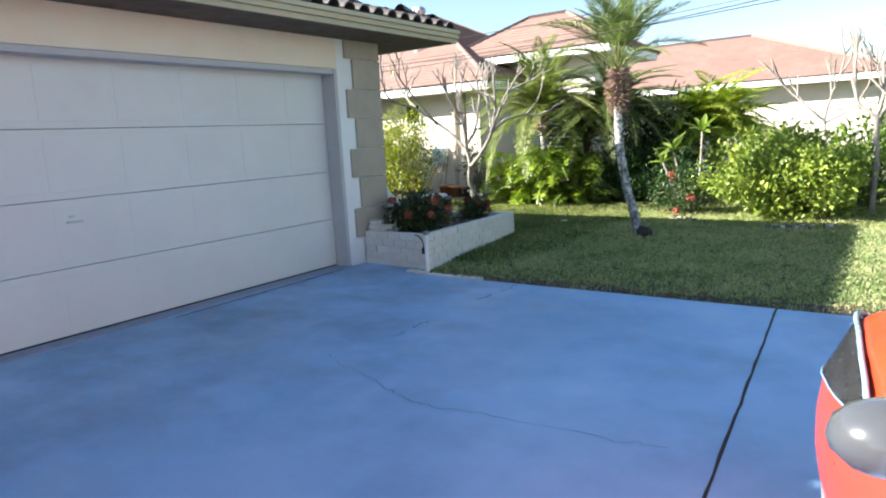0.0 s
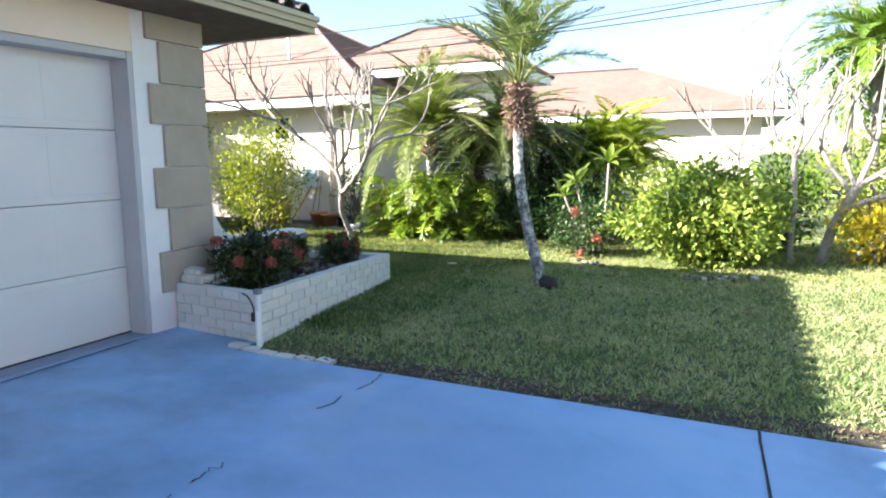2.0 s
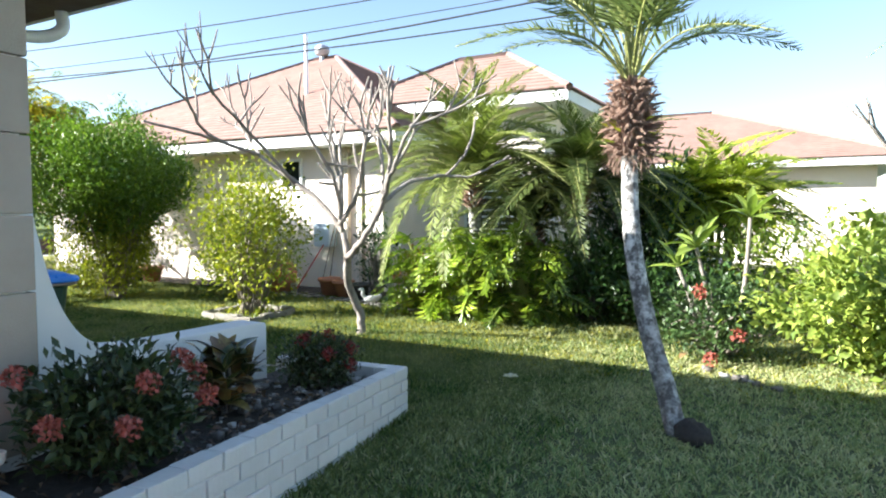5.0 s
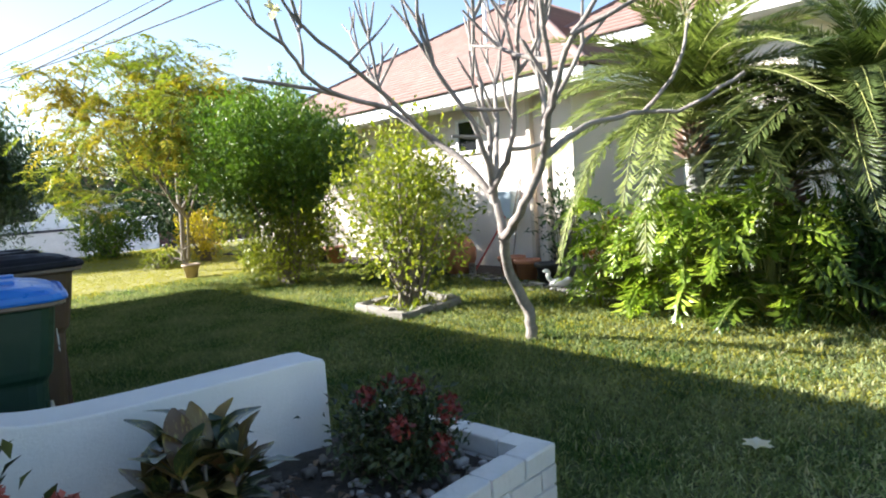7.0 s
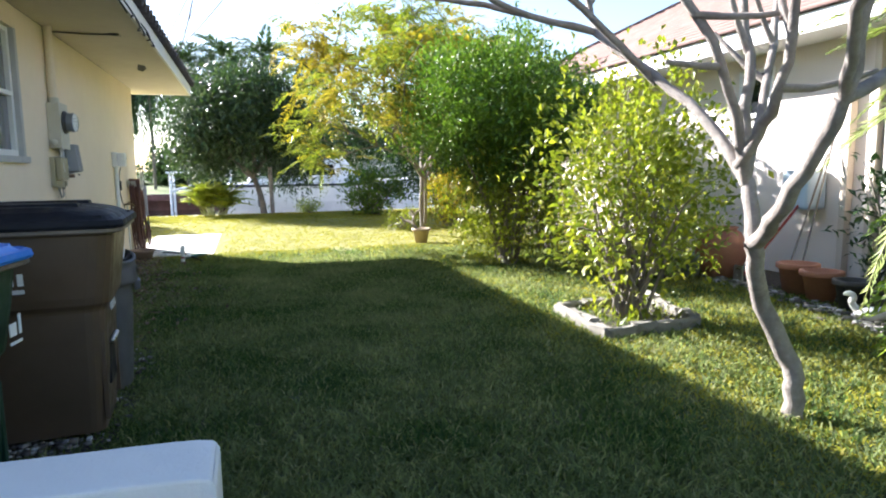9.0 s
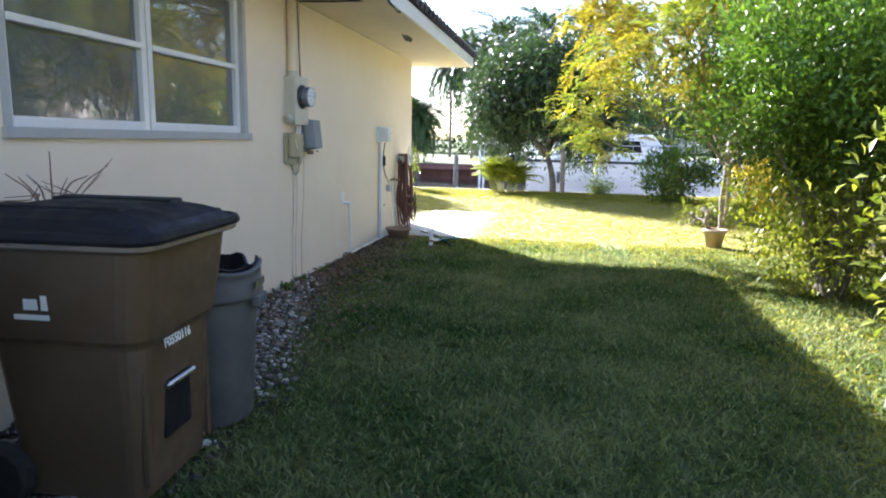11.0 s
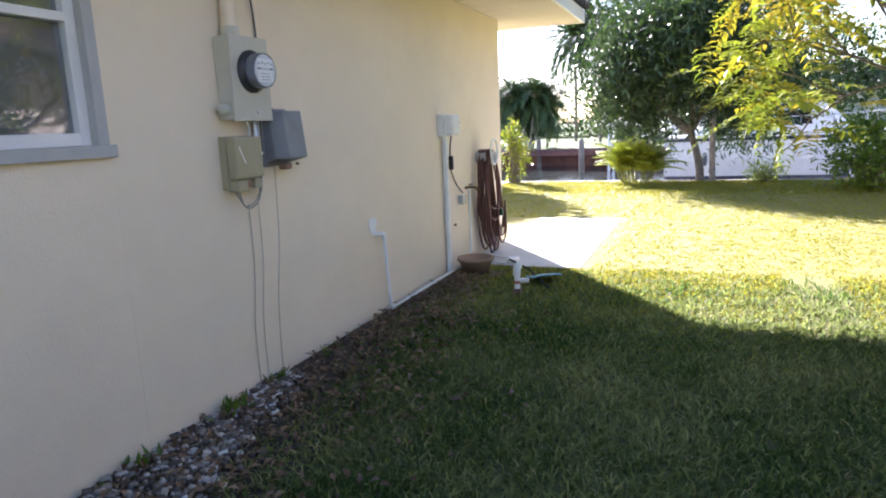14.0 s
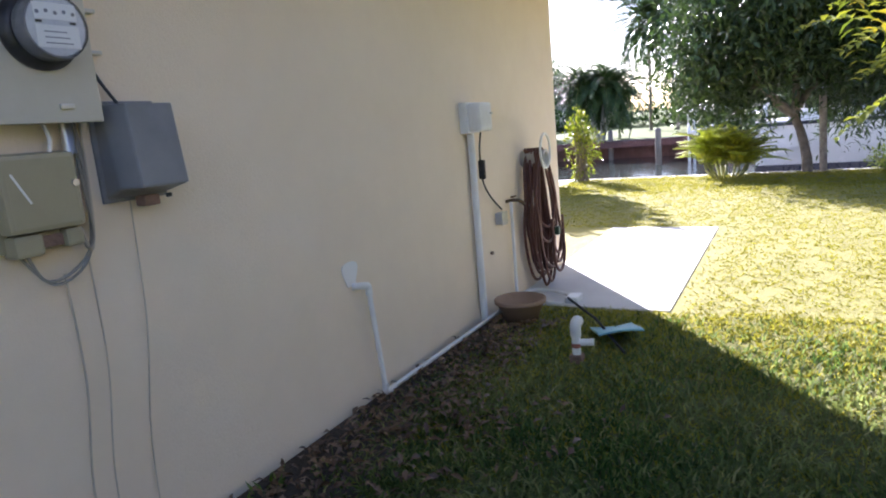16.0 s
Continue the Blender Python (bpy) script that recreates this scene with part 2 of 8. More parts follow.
def drive_material():
    m = surface("blue_grey_driveway_paint", (0.208, 0.352, 0.56), (0.252, 0.408, 0.635), 1.4, rough=0.5, bump=0.12, bump_scale=120)
    nt = m.node_tree
    b = nt.nodes["Principled BSDF"]
    col = ramp(nt, noise_tex(nt, 1.1, 6, 0.62), [(0.30, (0.18, 0.33, 0.53)), (0.5, (0.26, 0.445, 0.69)), (0.72, (0.345, 0.545, 0.80))])
    dirt = ramp(nt, noise_tex(nt, 0.55, 5, 0.6), [(0.52, (0.0,) * 3), (0.76, (0.45,) * 3)])
    col = mix(nt, dirt, col, (0.10, 0.14, 0.21))
    # broken darker blotches that strengthen towards the door
    co = nt.nodes.new("ShaderNodeTexCoord").outputs["Object"]
    sep = nt.nodes.new("ShaderNodeSeparateXYZ")
    nt.links.new(co, sep.inputs[0])
    near = nt.nodes.new("ShaderNodeMapRange")
    near.inputs["From Min"].default_value, near.inputs["From Max"].default_value = -1.6, -4.4
    nt.links.new(sep.outputs[0], near.inputs["Value"])
    door_blotch = ramp(nt, noise_tex(nt, 1.2, 6, 0.66, stretch=(1.0, 1.5, 1)), [(0.40, (0.0,) * 3), (0.70, (0.55,) * 3)])
    gate = mix(nt, 1.0, door_blotch, near.outputs[0], "MULTIPLY")
    col = mix(nt, gate, col, (0.085, 0.11, 0.165))
    chips = ramp(nt, noise_tex(nt, 22, 4, 0.6), [(0.68, (0.0,) * 3), (0.71, (0.6,) * 3)])
    col = mix(nt, chips, col, (0.40, 0.47, 0.56))
    nt.links.new(col, b.inputs["Base Color"])
    return m


DRIVE = drive_material()
DARK = surface("dark_gap", (0.02, 0.02, 0.018), (0.05, 0.045, 0.035), 20, rough=0.9, bump=0.3)
CONCRETE = surface("pale_concrete", (0.62, 0.61, 0.58), (0.70, 0.69, 0.66), 3, (0.5, 0.49, 0.46), 1.0, 0.4, 0.85, bump=0.25)
SOIL = surface("dark_mulch", (0.03, 0.024, 0.018), (0.075, 0.06, 0.045), 25, rough=0.95, bump=1.0, bump_scale=45)
BARK = surface("grey_bark", (0.15, 0.125, 0.10), (0.26, 0.225, 0.185), 12, (0.12, 0.1, 0.08), 4, 0.5, 0.9, bump=0.8, bump_scale=30)
PALE_BARK = surface("pale_frangipani_bark", (0.24, 0.205, 0.175), (0.37, 0.33, 0.285), 22, (0.13, 0.108, 0.09), 7, 0.65, 0.9, bump=1.0, bump_scale=60)
def mottled(name, dark, pale, scale=16.0):
    """Palm bark: pale lichen blotches and rings over dark bark."""
    m = surface(name, dark, pale, scale, rough=0.9, bump=0.9, bump_scale=34, stretch=(0.8, 0.8, 1.9))
    nt = m.node_tree
    b = nt.nodes["Principled BSDF"]
    col = ramp(nt, noise_tex(nt, scale, 7, 0.72, stretch=(1.0, 1.0, 0.9)), [(0.43, dark), (0.52, tuple(0.6 * v for v in pale)), (0.60, pale)])
    ring = ramp(nt, noise_tex(nt, 3.0, 3, 0.7, stretch=(0.3, 0.3, 7.0)), [(0.52, (0.0,) * 3), (0.66, (0.42,) * 3)])
    col = mix(nt, ring, col, tuple(1.6 * v for v in dark))
    big = ramp(nt, noise_tex(nt, 2.1, 3, 0.5), [(0.48, (0.0,) * 3), (0.62, (0.7,) * 3)])
    col = mix(nt, big, col, tuple(1.3 * v for v in dark))
    # the oldest bark, low on the trunk, has lost most of its pale skin
    sep = nt.nodes.new("ShaderNodeSeparateXYZ")
    nt.links.new(nt.nodes.new("ShaderNodeTexCoord").outputs["Object"], sep.inputs[0])
    old = nt.nodes.new("ShaderNodeMapRange")
    old.inputs["From Min"].default_value, old.inputs["From Max"].default_value = 1.0, 0.1
    old.inputs["To Max"].default_value = 0.9
    nt.links.new(sep.outputs[2], old.inputs["Value"])
    worn = ramp(nt, noise_tex(nt, 11, 5, 0.7, stretch=(1, 1, 2)), [(0.40, (0.95,) * 3), (0.62, (0.25,) * 3)])
    col = mix(nt, mix(nt, 1.0, worn, old.outputs[0], "MULTIPLY"), col, tuple(1.1 * v for v in dark))
    nt.links.new(col, b.inputs["Base Color"])
    return m


PALM_BARK = mottled("mottled_palm_bark", (0.09, 0.084, 0.078), (0.68, 0.67, 0.64))
FIBRE = surface("brown_palm_fibre", (0.14, 0.085, 0.06), (0.32, 0.205, 0.15), 18, (0.36, 0.26, 0.19), 6, 0.5, 0.95, bump=0.8)
TERRA = surface("terracotta", (0.34, 0.14, 0.08), (0.42, 0.19, 0.11), 6, (0.25, 0.12, 0.08), 2, 0.4, 0.8)
PVC = surface("white_pvc", (0.74, 0.74, 0.72), (0.80, 0.80, 0.78), 5, (0.5, 0.48, 0.42), 6, 0.35, 0.4, bump=0.03)
METER_GREY = surface("beige_meter_paint", (0.50, 0.48, 0.40), (0.56, 0.54, 0.45), 5, (0.4, 0.37, 0.28), 4, 0.3, 0.5, bump=0.05)
OLIVE = surface("olive_box_plastic", (0.33, 0.30, 0.19), (0.39, 0.355, 0.23), 5, (0.24, 0.21, 0.13), 5, 0.5, 0.5, bump=0.08)
GREY_BOX = surface("grey_box_plastic", (0.17, 0.18, 0.20), (0.21, 0.22, 0.245), 6, (0.28, 0.29, 0.3), 4, 0.4, 0.5, bump=0.05)
BROWN_CART = surface("brown_cart_plastic", (0.088, 0.056, 0.033), (0.110, 0.071, 0.043), 5, (0.14, 0.10, 0.07), 3, 0.35, 0.5, bump=0.08)
BLACK_PLASTIC = surface("black_plastic", (0.009, 0.009, 0.012), (0.015, 0.015, 0.019), 5, (0.03, 0.03, 0.034), 3, 0.4, 0.6, bump=0.05, spec=0.2)
GREEN_CART = surface("dark_green_cart_plastic", (0.008, 0.035, 0.02), (0.012, 0.048, 0.028), 5, rough=0.5, bump=0.06)
BLUE_LID = surface("blue_lid_plastic", (0.02, 0.17, 0.62), (0.03, 0.21, 0.70), 5, rough=0.4, bump=0.05)
GREY_CAN = surface("grey_can_plastic", (0.088, 0.092, 0.10), (0.118, 0.122, 0.13), 6, (0.16, 0.16, 0.16), 3, 0.5, 0.6, bump=0.1)
HOSE = surface("dark_red_hose", (0.075, 0.025, 0.02), (0.12, 0.045, 0.032), 12, (0.16, 0.07, 0.05), 4, 0.4, 0.5, bump=0.1)
RED_CAR = surface("red_car_paint", (0.58, 0.048, 0.014), (0.62, 0.055, 0.017), 1.5, rough=0.3, rough_var=0.04, bump=0.0, coat=0.4)
RUBBER = surface("black_rubber", (0.015, 0.015, 0.015), (0.03, 0.03, 0.03), 12, rough=0.8, bump=0.2)
STEEL = surface("dull_steel", (0.45, 0.45, 0.44), (0.6, 0.6, 0.58), 8, rough=0.38, metal=0.9, bump=0.05)
DUSTY = glassy("dusty_window_glass", (0.50, 0.52, 0.55), 0.0, 1.95)
DUSTY.node_tree.nodes["Principled BSDF"].inputs["Transmission Weight"].default_value = 0.82

# ---- ground, canal, driveway ----
CANAL = -23.2


def ground_material():
    m = surface("lawn_soil", (0.048, 0.066, 0.018), (0.088, 0.106, 0.030), 9, (0.11, 0.10, 0.045), 0.9, 0.55, 0.95, bump=0.9, bump_scale=40)
    # yellowish ground towards the water, lightened for sunlight; greener and darker beside the house
    nt = m.node_tree
    b = nt.nodes["Principled BSDF"]
    sep = nt.nodes.new("ShaderNodeSeparateXYZ")
    nt.links.new(nt.nodes.new("ShaderNodeTexCoord").outputs["Object"], sep.inputs[0])
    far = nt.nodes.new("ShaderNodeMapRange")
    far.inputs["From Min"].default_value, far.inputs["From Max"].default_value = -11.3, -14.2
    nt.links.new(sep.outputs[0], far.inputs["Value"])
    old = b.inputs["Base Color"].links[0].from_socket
    sunlit_ground = ramp(nt, noise_tex(nt, 14, 5, 0.7), [(0.3, (0.18, 0.18, 0.035)), (0.7, (0.26, 0.24, 0.06))])
    # green grass on the far bank
    bank = nt.nodes.new("ShaderNodeMapRange")
    bank.inputs["From Min"].default_value, bank.inputs["From Max"].default_value = -41.0, -42.0
    nt.links.new(sep.outputs[0], bank.inputs["Value"])
    turf = ramp(nt, noise_tex(nt, 3, 5, 0.7), [(0.35, (0.075, 0.115, 0.02)), (0.7, (0.13, 0.17, 0.03))])
    nt.links.new(mix(nt, bank.outputs[0], mix(nt, far.outputs[0], old, sunlit_ground), turf), b.inputs["Base Color"])
    return m


LAWN = ground_material()
xs = [800, 60, 14, 4, -4.4, -8, -12, -16, -20, CANAL, CANAL - 0.05, -42.5, -42.55, -60, -120, -800]
zs = [-0.03, -0.03, -0.03, -0.025, -0.025, -0.02, -0.02, -0.02, -0.02, -0.05, -1.9, -1.9, -0.35, 0.55, 0.9, 0.9]
ys = [-800, -60, -10, 0, 5, 9, 13, 20, 60, 800]
gv = [(x, y, z) for x, z in zip(xs, zs) for y in ys]
gf = [(i * 10 + j, i * 10 + j + 1, i * 10 + j + 11, i * 10 + j + 10) for i in range(len(xs) - 1) for j in range(9)]
tagged(soup("ground", gv, gf, LAWN), "green lawn ground with worn sandy patches", "lawn", kind="structure")


def water_material():
    m = bpy.data.materials.new("canal_water")
    m.use_nodes = True
    nt = m.node_tree
    b = nt.nodes["Principled BSDF"]
    b.inputs["Base Color"].default_value = (0.035, 0.045, 0.04, 1)
    b.inputs["Roughness"].default_value = 0.08
    bp = nt.nodes.new("ShaderNodeBump")
    bp.inputs["Strength"].default_value, bp.inputs["Distance"].default_value = 0.35, 0.05
    nt.links.new(noise_tex(nt, 2.2, 3, stretch=(1, 2.5, 1)), bp.inputs["Height"])
    nt.links.new(bp.outputs[0], b.inputs["Normal"])
    return m


tagged(soup("water", [(CANAL - 0.02, -300, -0.95), (CANAL - 0.02, 300, -0.95), (-42.52, 300, -0.95), (-42.52, -300, -0.95)], [(0, 1, 2, 3)], water_material()), "dark calm canal water behind the lawn", "canal", kind="structure")
SEAWALL = surface("rusty_seawall", (0.13, 0.06, 0.05), (0.2, 0.1, 0.085), 3, (0.07, 0.05, 0.045), 0.8, 0.6, 0.85, bump=0.4, stretch=(1, 1, 0.3))
sw = tagged(part("seawall", box(-42.9, -42.4, -60, 60, -1.9, -0.30, 0.03), SEAWALL), "brown weathered seawall across the canal", "seawall", kind="structure")
tagged(part("seawall", box(CANAL - 0.15, CANAL + 0.1, -60, 60, -1.9, -0.035, 0.02), CONCRETE), "low concrete seawall at the lawn edge", "seawall", kind="structure")

drive = thing("driveway", label="blue-grey painted concrete driveway with dark joints and hairline cracks", category="driveway", kind="structure")
JX = [(-5.31, -5.31), (-0.745, -0.17), (1.5, 1.9), (3.7, 3.9), (5.9, 5.9), (8.1, 8.1), (10.3, 10.3)]
for (a0, a1), (b0, b1) in zip(JX, JX[1:]):
    bm = prism([(a0 + 0.006, 5.42), (b0 - 0.006, 5.42), (b1 - 0.006, -6.0), (a1 + 0.006, -6.0)], -0.12, "z", 0.0)
    part("slab", bm, DRIVE, drive)
part("slab", box(-5.30, -4.18, 5.428, 5.74, -0.12, -0.002), DRIVE, drive)
part("joint_filler", box(-5.3, 10.28, -5.98, 5.40, -0.13, -0.018), DARK, drive, "dark dirty joint filler")
# a painted band along the garage door, a little lower than the slab
part("threshold_band", box(-5.60, -5.10, 0.60, 5.53, -0.1, 0.006, 0.004), surface("grey_threshold_paint", (0.22, 0.26, 0.34), (0.26, 0.30, 0.39), 4, (0.16, 0.18, 0.22), 2, 0.5, 0.6), drive, "darker painted strip before the garage door")


def crack(points, width):
    p = bend(points, 8)
    p[:, :2] += rng.normal(0, 0.012 if width < 0.006 else 0.0025, (len(p), 2))
    d = unit(np.gradient(p, axis=0))
    s = np.stack([-d[:, 1], d[:, 0], 0 * d[:, 0]], 1) * (width * rng.uniform(0.2 if width < 0.006 else 0.7, 1.0, (len(p), 1)))
    v = np.concatenate([p + s, p - s])
    n = len(p)
    return v, np.array([[i, i + 1, n + i + 1, n + i] for i in range(n - 1)])


fast("crack", merged([crack(c, w) for c, w in (
    ([(-3.10, 3.11, 0.004), (-2.92, 3.02, 0.004), (-2.60, 2.93, 0.004), (-2.33, 2.81, 0.004), (-2.09, 2.755, 0.004), (-1.67, 2.80, 0.004), (-1.08, 2.84, 0.004), (-0.81, 2.88, 0.004)], 0.002),
    ([(-2.93, 5.40, 0.004), (-2.90, 5.22, 0.004), (-2.94, 5.08, 0.004)], 0.005),
    ([(-2.945, 4.96, 0.004), (-2.93, 4.85, 0.004), (-2.96, 4.74, 0.004)], 0.006),
    ([(-2.96, 4.02, 0.004), (-2.98, 3.9, 0.004), (-2.97, 3.84, 0.004)], 0.004),
    ([(-2.95, 3.72, 0.004), (-2.97, 3.60, 0.004)], 0.004),
    ([(-0.745, 5.40, 0.004), (-0.694, 4.4, 0.004), (-0.634, 3.2, 0.004), (-0.573, 2.0, 0.004), (-0.52, 1.0, 0.004)], 0.0075),
    ([(-5.04, 5.3, 0.008), (-5.02, 4.0, 0.008), (-5.0, 3.2, 0.008)], 0.009))]), 4, DARK, drive, "dark hairline cracks in the paint")

# ---- our house ----
X_F, Y_S, X_B, Y_N = -5.10, 6.15, -15.30, -9.0
SOFF = 2.50
front = thing("wall_front", label="cream and white painted stucco garage front wall with tan quoins", category="wall", kind="structure")
part("wall_panel", box(X_F - 0.22, X_F, Y_N, 0.60, -0.1, SOFF - 0.002), CREAM, front)
part("header", box(X_F - 0.22, X_F, 0.60, 5.49, 2.18, SOFF - 0.002, 0.006), CREAM, front)
part("pier", box(X_F - 0.22, X_F, 5.49, Y_S, -0.1, SOFF - 0.002, 0.006), WHITE_WALL, front, "white painted pier beside the garage door")
tan_z = [0.31, 0.645, 0.995, 1.32, 1.655, 1.975, 2.30]
for i, z in enumerate(tan_z):
    top = tan_z[i + 1] - 0.008 if i + 1 < len(tan_z) else SOFF - 0.004
    y0 = 5.605 if i % 2 == 0 else 5.72
    part("quoin", box(X_F - 0.20, X_F + 0.028, y0, Y_S + 0.028, z, top, 0.007), QUOIN, front, "tan quoin block")
jamb = thing("garage_door_frame", label="grey painted wooden frame round the garage door", category="door frame", kind="structure")
part("jamb", box(X_F - 0.19, X_F - 0.004, 5.445, 5.488, 0.0, 2.178, 0.006), TRIM, jamb)
part("jamb", box(X_F - 0.17, X_F - 0.02, 0.602, 0.69, 0.0, 2.178, 0.006), TRIM, jamb)
part("head", box(X_F - 0.19, X_F - 0.012, 0.69, 5.445, 2.125, 2.178, 0.006), TRIM, jamb)
# sectional door: four leaves, each with a row of pressed panels
door = thing("garage_door", label="closed off-white sectional garage door with shallow pressed panels", category="garage door", kind="structure")
DY0, DY1, DH = 0.66, 5.46, 2.13 / 4
n_pan = 8
pw = (DY1 - DY0) / n_pan
for k in range(4):
    z0 = 0.008 + k * DH
    bm = box(X_F - 0.235, X_F - 0.195, DY0, DY1, z0, z0 + DH - 0.004, 0.006)
    leaf = part("section", bm, DOOR, door)
    for j in range(n_pan):
        y0 = DY0 + j * pw
        part("pressed_panel", box(X_F - 0.2, X_F - 0.1932, y0 + 0.035, y0 + pw - 0.035, z0 + 0.055, z0 + DH - 0.06, 0.0017, 1), DOOR, leaf)
part("weather_strip", box(X_F - 0.24, X_F - 0.19, DY0, DY1, 0.0, 0.018), RUBBER, door)
part("lift_handle", join(box(X_F - 0.192, X_F - 0.175, 2.58, 2.70, 0.885, 0.9, 0.004), box(X_F - 0.192, X_F - 0.18, 2.6, 2.64, 0.93, 0.945, 0.004)), TRIM, door, "small grey lift handle")

WX0, WX1, WZ0, WZ1 = -9.94, -7.72, 1.285, 2.325
side = thing("wall_side", label="cream stucco side wall of the house in shade", category="wall", kind="structure")
part("wall_panel", box(X_B, WX0, Y_S - 0.22, Y_S, -0.12, SOFF - 0.002, 0.004), CREAM, side)
part("wall_panel", box(WX1, X_F - 0.222, Y_S - 0.22, Y_S, -0.12, SOFF - 0.002), CREAM, side)
part("wall_panel", box(WX0, WX1, Y_S - 0.22, Y_S, -0.12, WZ0), CREAM, side)
part("wall_panel", box(WX0, WX1, Y_S - 0.22, Y_S, WZ1, SOFF - 0.002), CREAM, side)
tagged(part("wall_back", box(X_B, X_B + 0.22, Y_N, Y_S - 0.222, -0.12, SOFF - 0.002), CREAM), "cream stucco rear wall", "wall", kind="structure")
tagged(part("wall_far", box(X_B, X_F - 0.002, Y_N - 0.22, Y_N, -0.12, SOFF - 0.002), CREAM), "cream stucco far wall", "wall", kind="structure")
tagged(part("floor", box(X_B + 0.25, X_F - 0.3, Y_N + 0.02, Y_S - 0.25, -0.1, -0.02), CONCRETE), "plain concrete house floor", "floor", kind="structure")

# roof: hipped, with barrel tiles
EX0, EX1, EY0, EY1 = -16.12, -4.5, -9.9, 6.98
ROOF_Z, PITCH = 2.64, 0.30
roof = thing("roof", label="dark brown barrel-tile hip roof with pale eaves", category="roof", kind="structure")
w2 = (EX1 - EX0) / 2
xc, zr = (EX0 + EX1) / 2, ROOF_Z + w2 * PITCH
rv = [(EX0, EY0, ROOF_Z), (EX1, EY0, ROOF_Z), (EX1, EY1, ROOF_Z), (EX0, EY1, ROOF_Z), (xc, EY0 + w2, zr), (xc, EY1 - w2, zr)]
soup("roof_deck", rv, [(0, 1, 4), (1, 2, 5, 4), (2, 3, 5), (3, 0, 4, 5), (3, 2, 1, 0)], TILE, roof)


def soffit_ring():
    corner = box(X_F, EX1 - 0.03, EY0, EY1 - 0.03, SOFF, SOFF + 0.02)
    join(corner, box(-6.9, X_F - 0.002, Y_S, EY1 - 0.03, SOFF, SOFF + 0.02))
    return [corner, box(EX0 + 0.03, -6.902, Y_S, EY1 - 0.03, SOFF, SOFF + 0.02), box(EX0 + 0.03, X_B, EY0, Y_S - 0.002, SOFF, SOFF + 0.02)]


s1, s2, s3 = soffit_ring()
# unseen eave piece, added to push the roof's shadow further over the driveway
part("shadow_eave", box(EX1 + 0.058, EX1 + 0.17, EY0, 2.40, ROOF_Z - 0.12, ROOF_Z - 0.01, 0.01), FASCIA, roof)
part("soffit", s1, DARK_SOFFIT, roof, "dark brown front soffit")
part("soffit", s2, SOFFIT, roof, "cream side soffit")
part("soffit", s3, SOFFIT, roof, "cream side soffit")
for z0, z1, o in ((SOFF - 0.005, SOFF + 0.045, 0.0), (SOFF + 0.045, SOFF + 0.095, 0.03), (SOFF + 0.095, SOFF + 0.14, 0.055)):
    part("fascia_board", box(EX1 - 0.03, EX1 + o, EY0, EY1, z0, z1, 0.005), FASCIA, roof, "stepped cream front fascia")
part("fascia_board", box(EX0, EX1 - 0.032, EY1 - 0.03, EY1, SOFF - 0.005, SOFF + 0.14, 0.004), SIDE_FASCIA, roof, "pale side fascia")
part("fascia_board", box(EX0, EX0 + 0.03, EY0, EY1 - 0.032, SOFF - 0.005, SOFF + 0.14, 0.004), SIDE_FASCIA, roof, "pale rear fascia")


def barrel(length=0.42, r=0.085):
    """A half-round clay tile along +y, its mouth at the origin."""
    bm = bmesh.new()
    rows = []
    for t, rr in ((0, r), (1, r * 0.86)):
        for off in (0, 0.016):
            rows.append([bm.verts.new(((rr - off) * math.cos(a), t * length, (rr - off) * math.sin(a) * 1.0)) for a in np.linspace(0, math.pi, 9)])
    o0, i0, o1, i1 = rows
    for a, b in ((o0, o1), (i1, i0), (i0, o0)):
        for k in range(8):
            bm.faces.new((a[k], a[k + 1], b[k + 1], b[k]))
    me = bpy.data.meshes.new("barrel_tile")
    bm.to_mesh(me)
    bm.free()
    me.materials.append(TILE)
    return me


tile_mesh = barrel()
TP = 0.215
ang = math.atan(PITCH)
rest = []
tv = np.array([v.co[:] for v in tile_mesh.vertices])
tf = np.array([list(p.vertices) for p in tile_mesh.polygons])


def tile_run(origin, along, inward, count, courses, mine):
    """Courses of tiles on one slope; the eave course are objects, the rest one mesh."""
    al, inn = Vector(along), Vector(inward)
    upv = al.cross(Vector((inn.x, inn.y, PITCH)).normalized())
    upv = upv if upv.z > 0 else -upv
    slope = Vector((inn.x, inn.y, PITCH)).normalized()
    for i in range(count):
        for c in range(courses):
            if c * 0.34 * math.cos(ang) > (min(i, count - 1 - i) + 0.6) * TP:
                break
            p = Vector(origin) + al * ((i + 0.5) * TP) + slope * (c * 0.34 - 0.05) + upv * (0.012 + 0.006 * (c % 2))
            x = al if al.cross(slope).dot(upv) > 0 else -al
            m = Matrix((x, slope, upv)).transposed().to_4x4()
            m = Matrix.Translation(p) @ m @ Matrix.Rotation(random.uniform(-0.02, 0.02), 4, "Z") @ Matrix.Rotation(-0.03, 4, "X")
            if c == 0 and mine:
                ob = new("barrel_tile", tile_mesh)
                ob.parent = roof
                ob.matrix_local = m
            else:
                rest.append((tv @ np.array(m.to_3x3()).T + np.array(m.translation), tf))


tile_run((EX1, EY0, ROOF_Z), (0, 1, 0), (-1, 0, 0), int((EY1 - EY0) / TP), 9, True)
tile_run((EX0, EY1, ROOF_Z), (1, 0, 0), (0, -1, 0), int((EX1 - EX0) / TP), 9, True)
# added out-of-view tile run that gives this driveway shadow its toothed edge
tile_run((EX1 + 0.20, EY0, ROOF_Z), (0, 1, 0), (-1, 0, 0), int((2.45 - EY0) / TP), 3, True)
fast("tile_field", merged(rest), 4, TILE, roof)

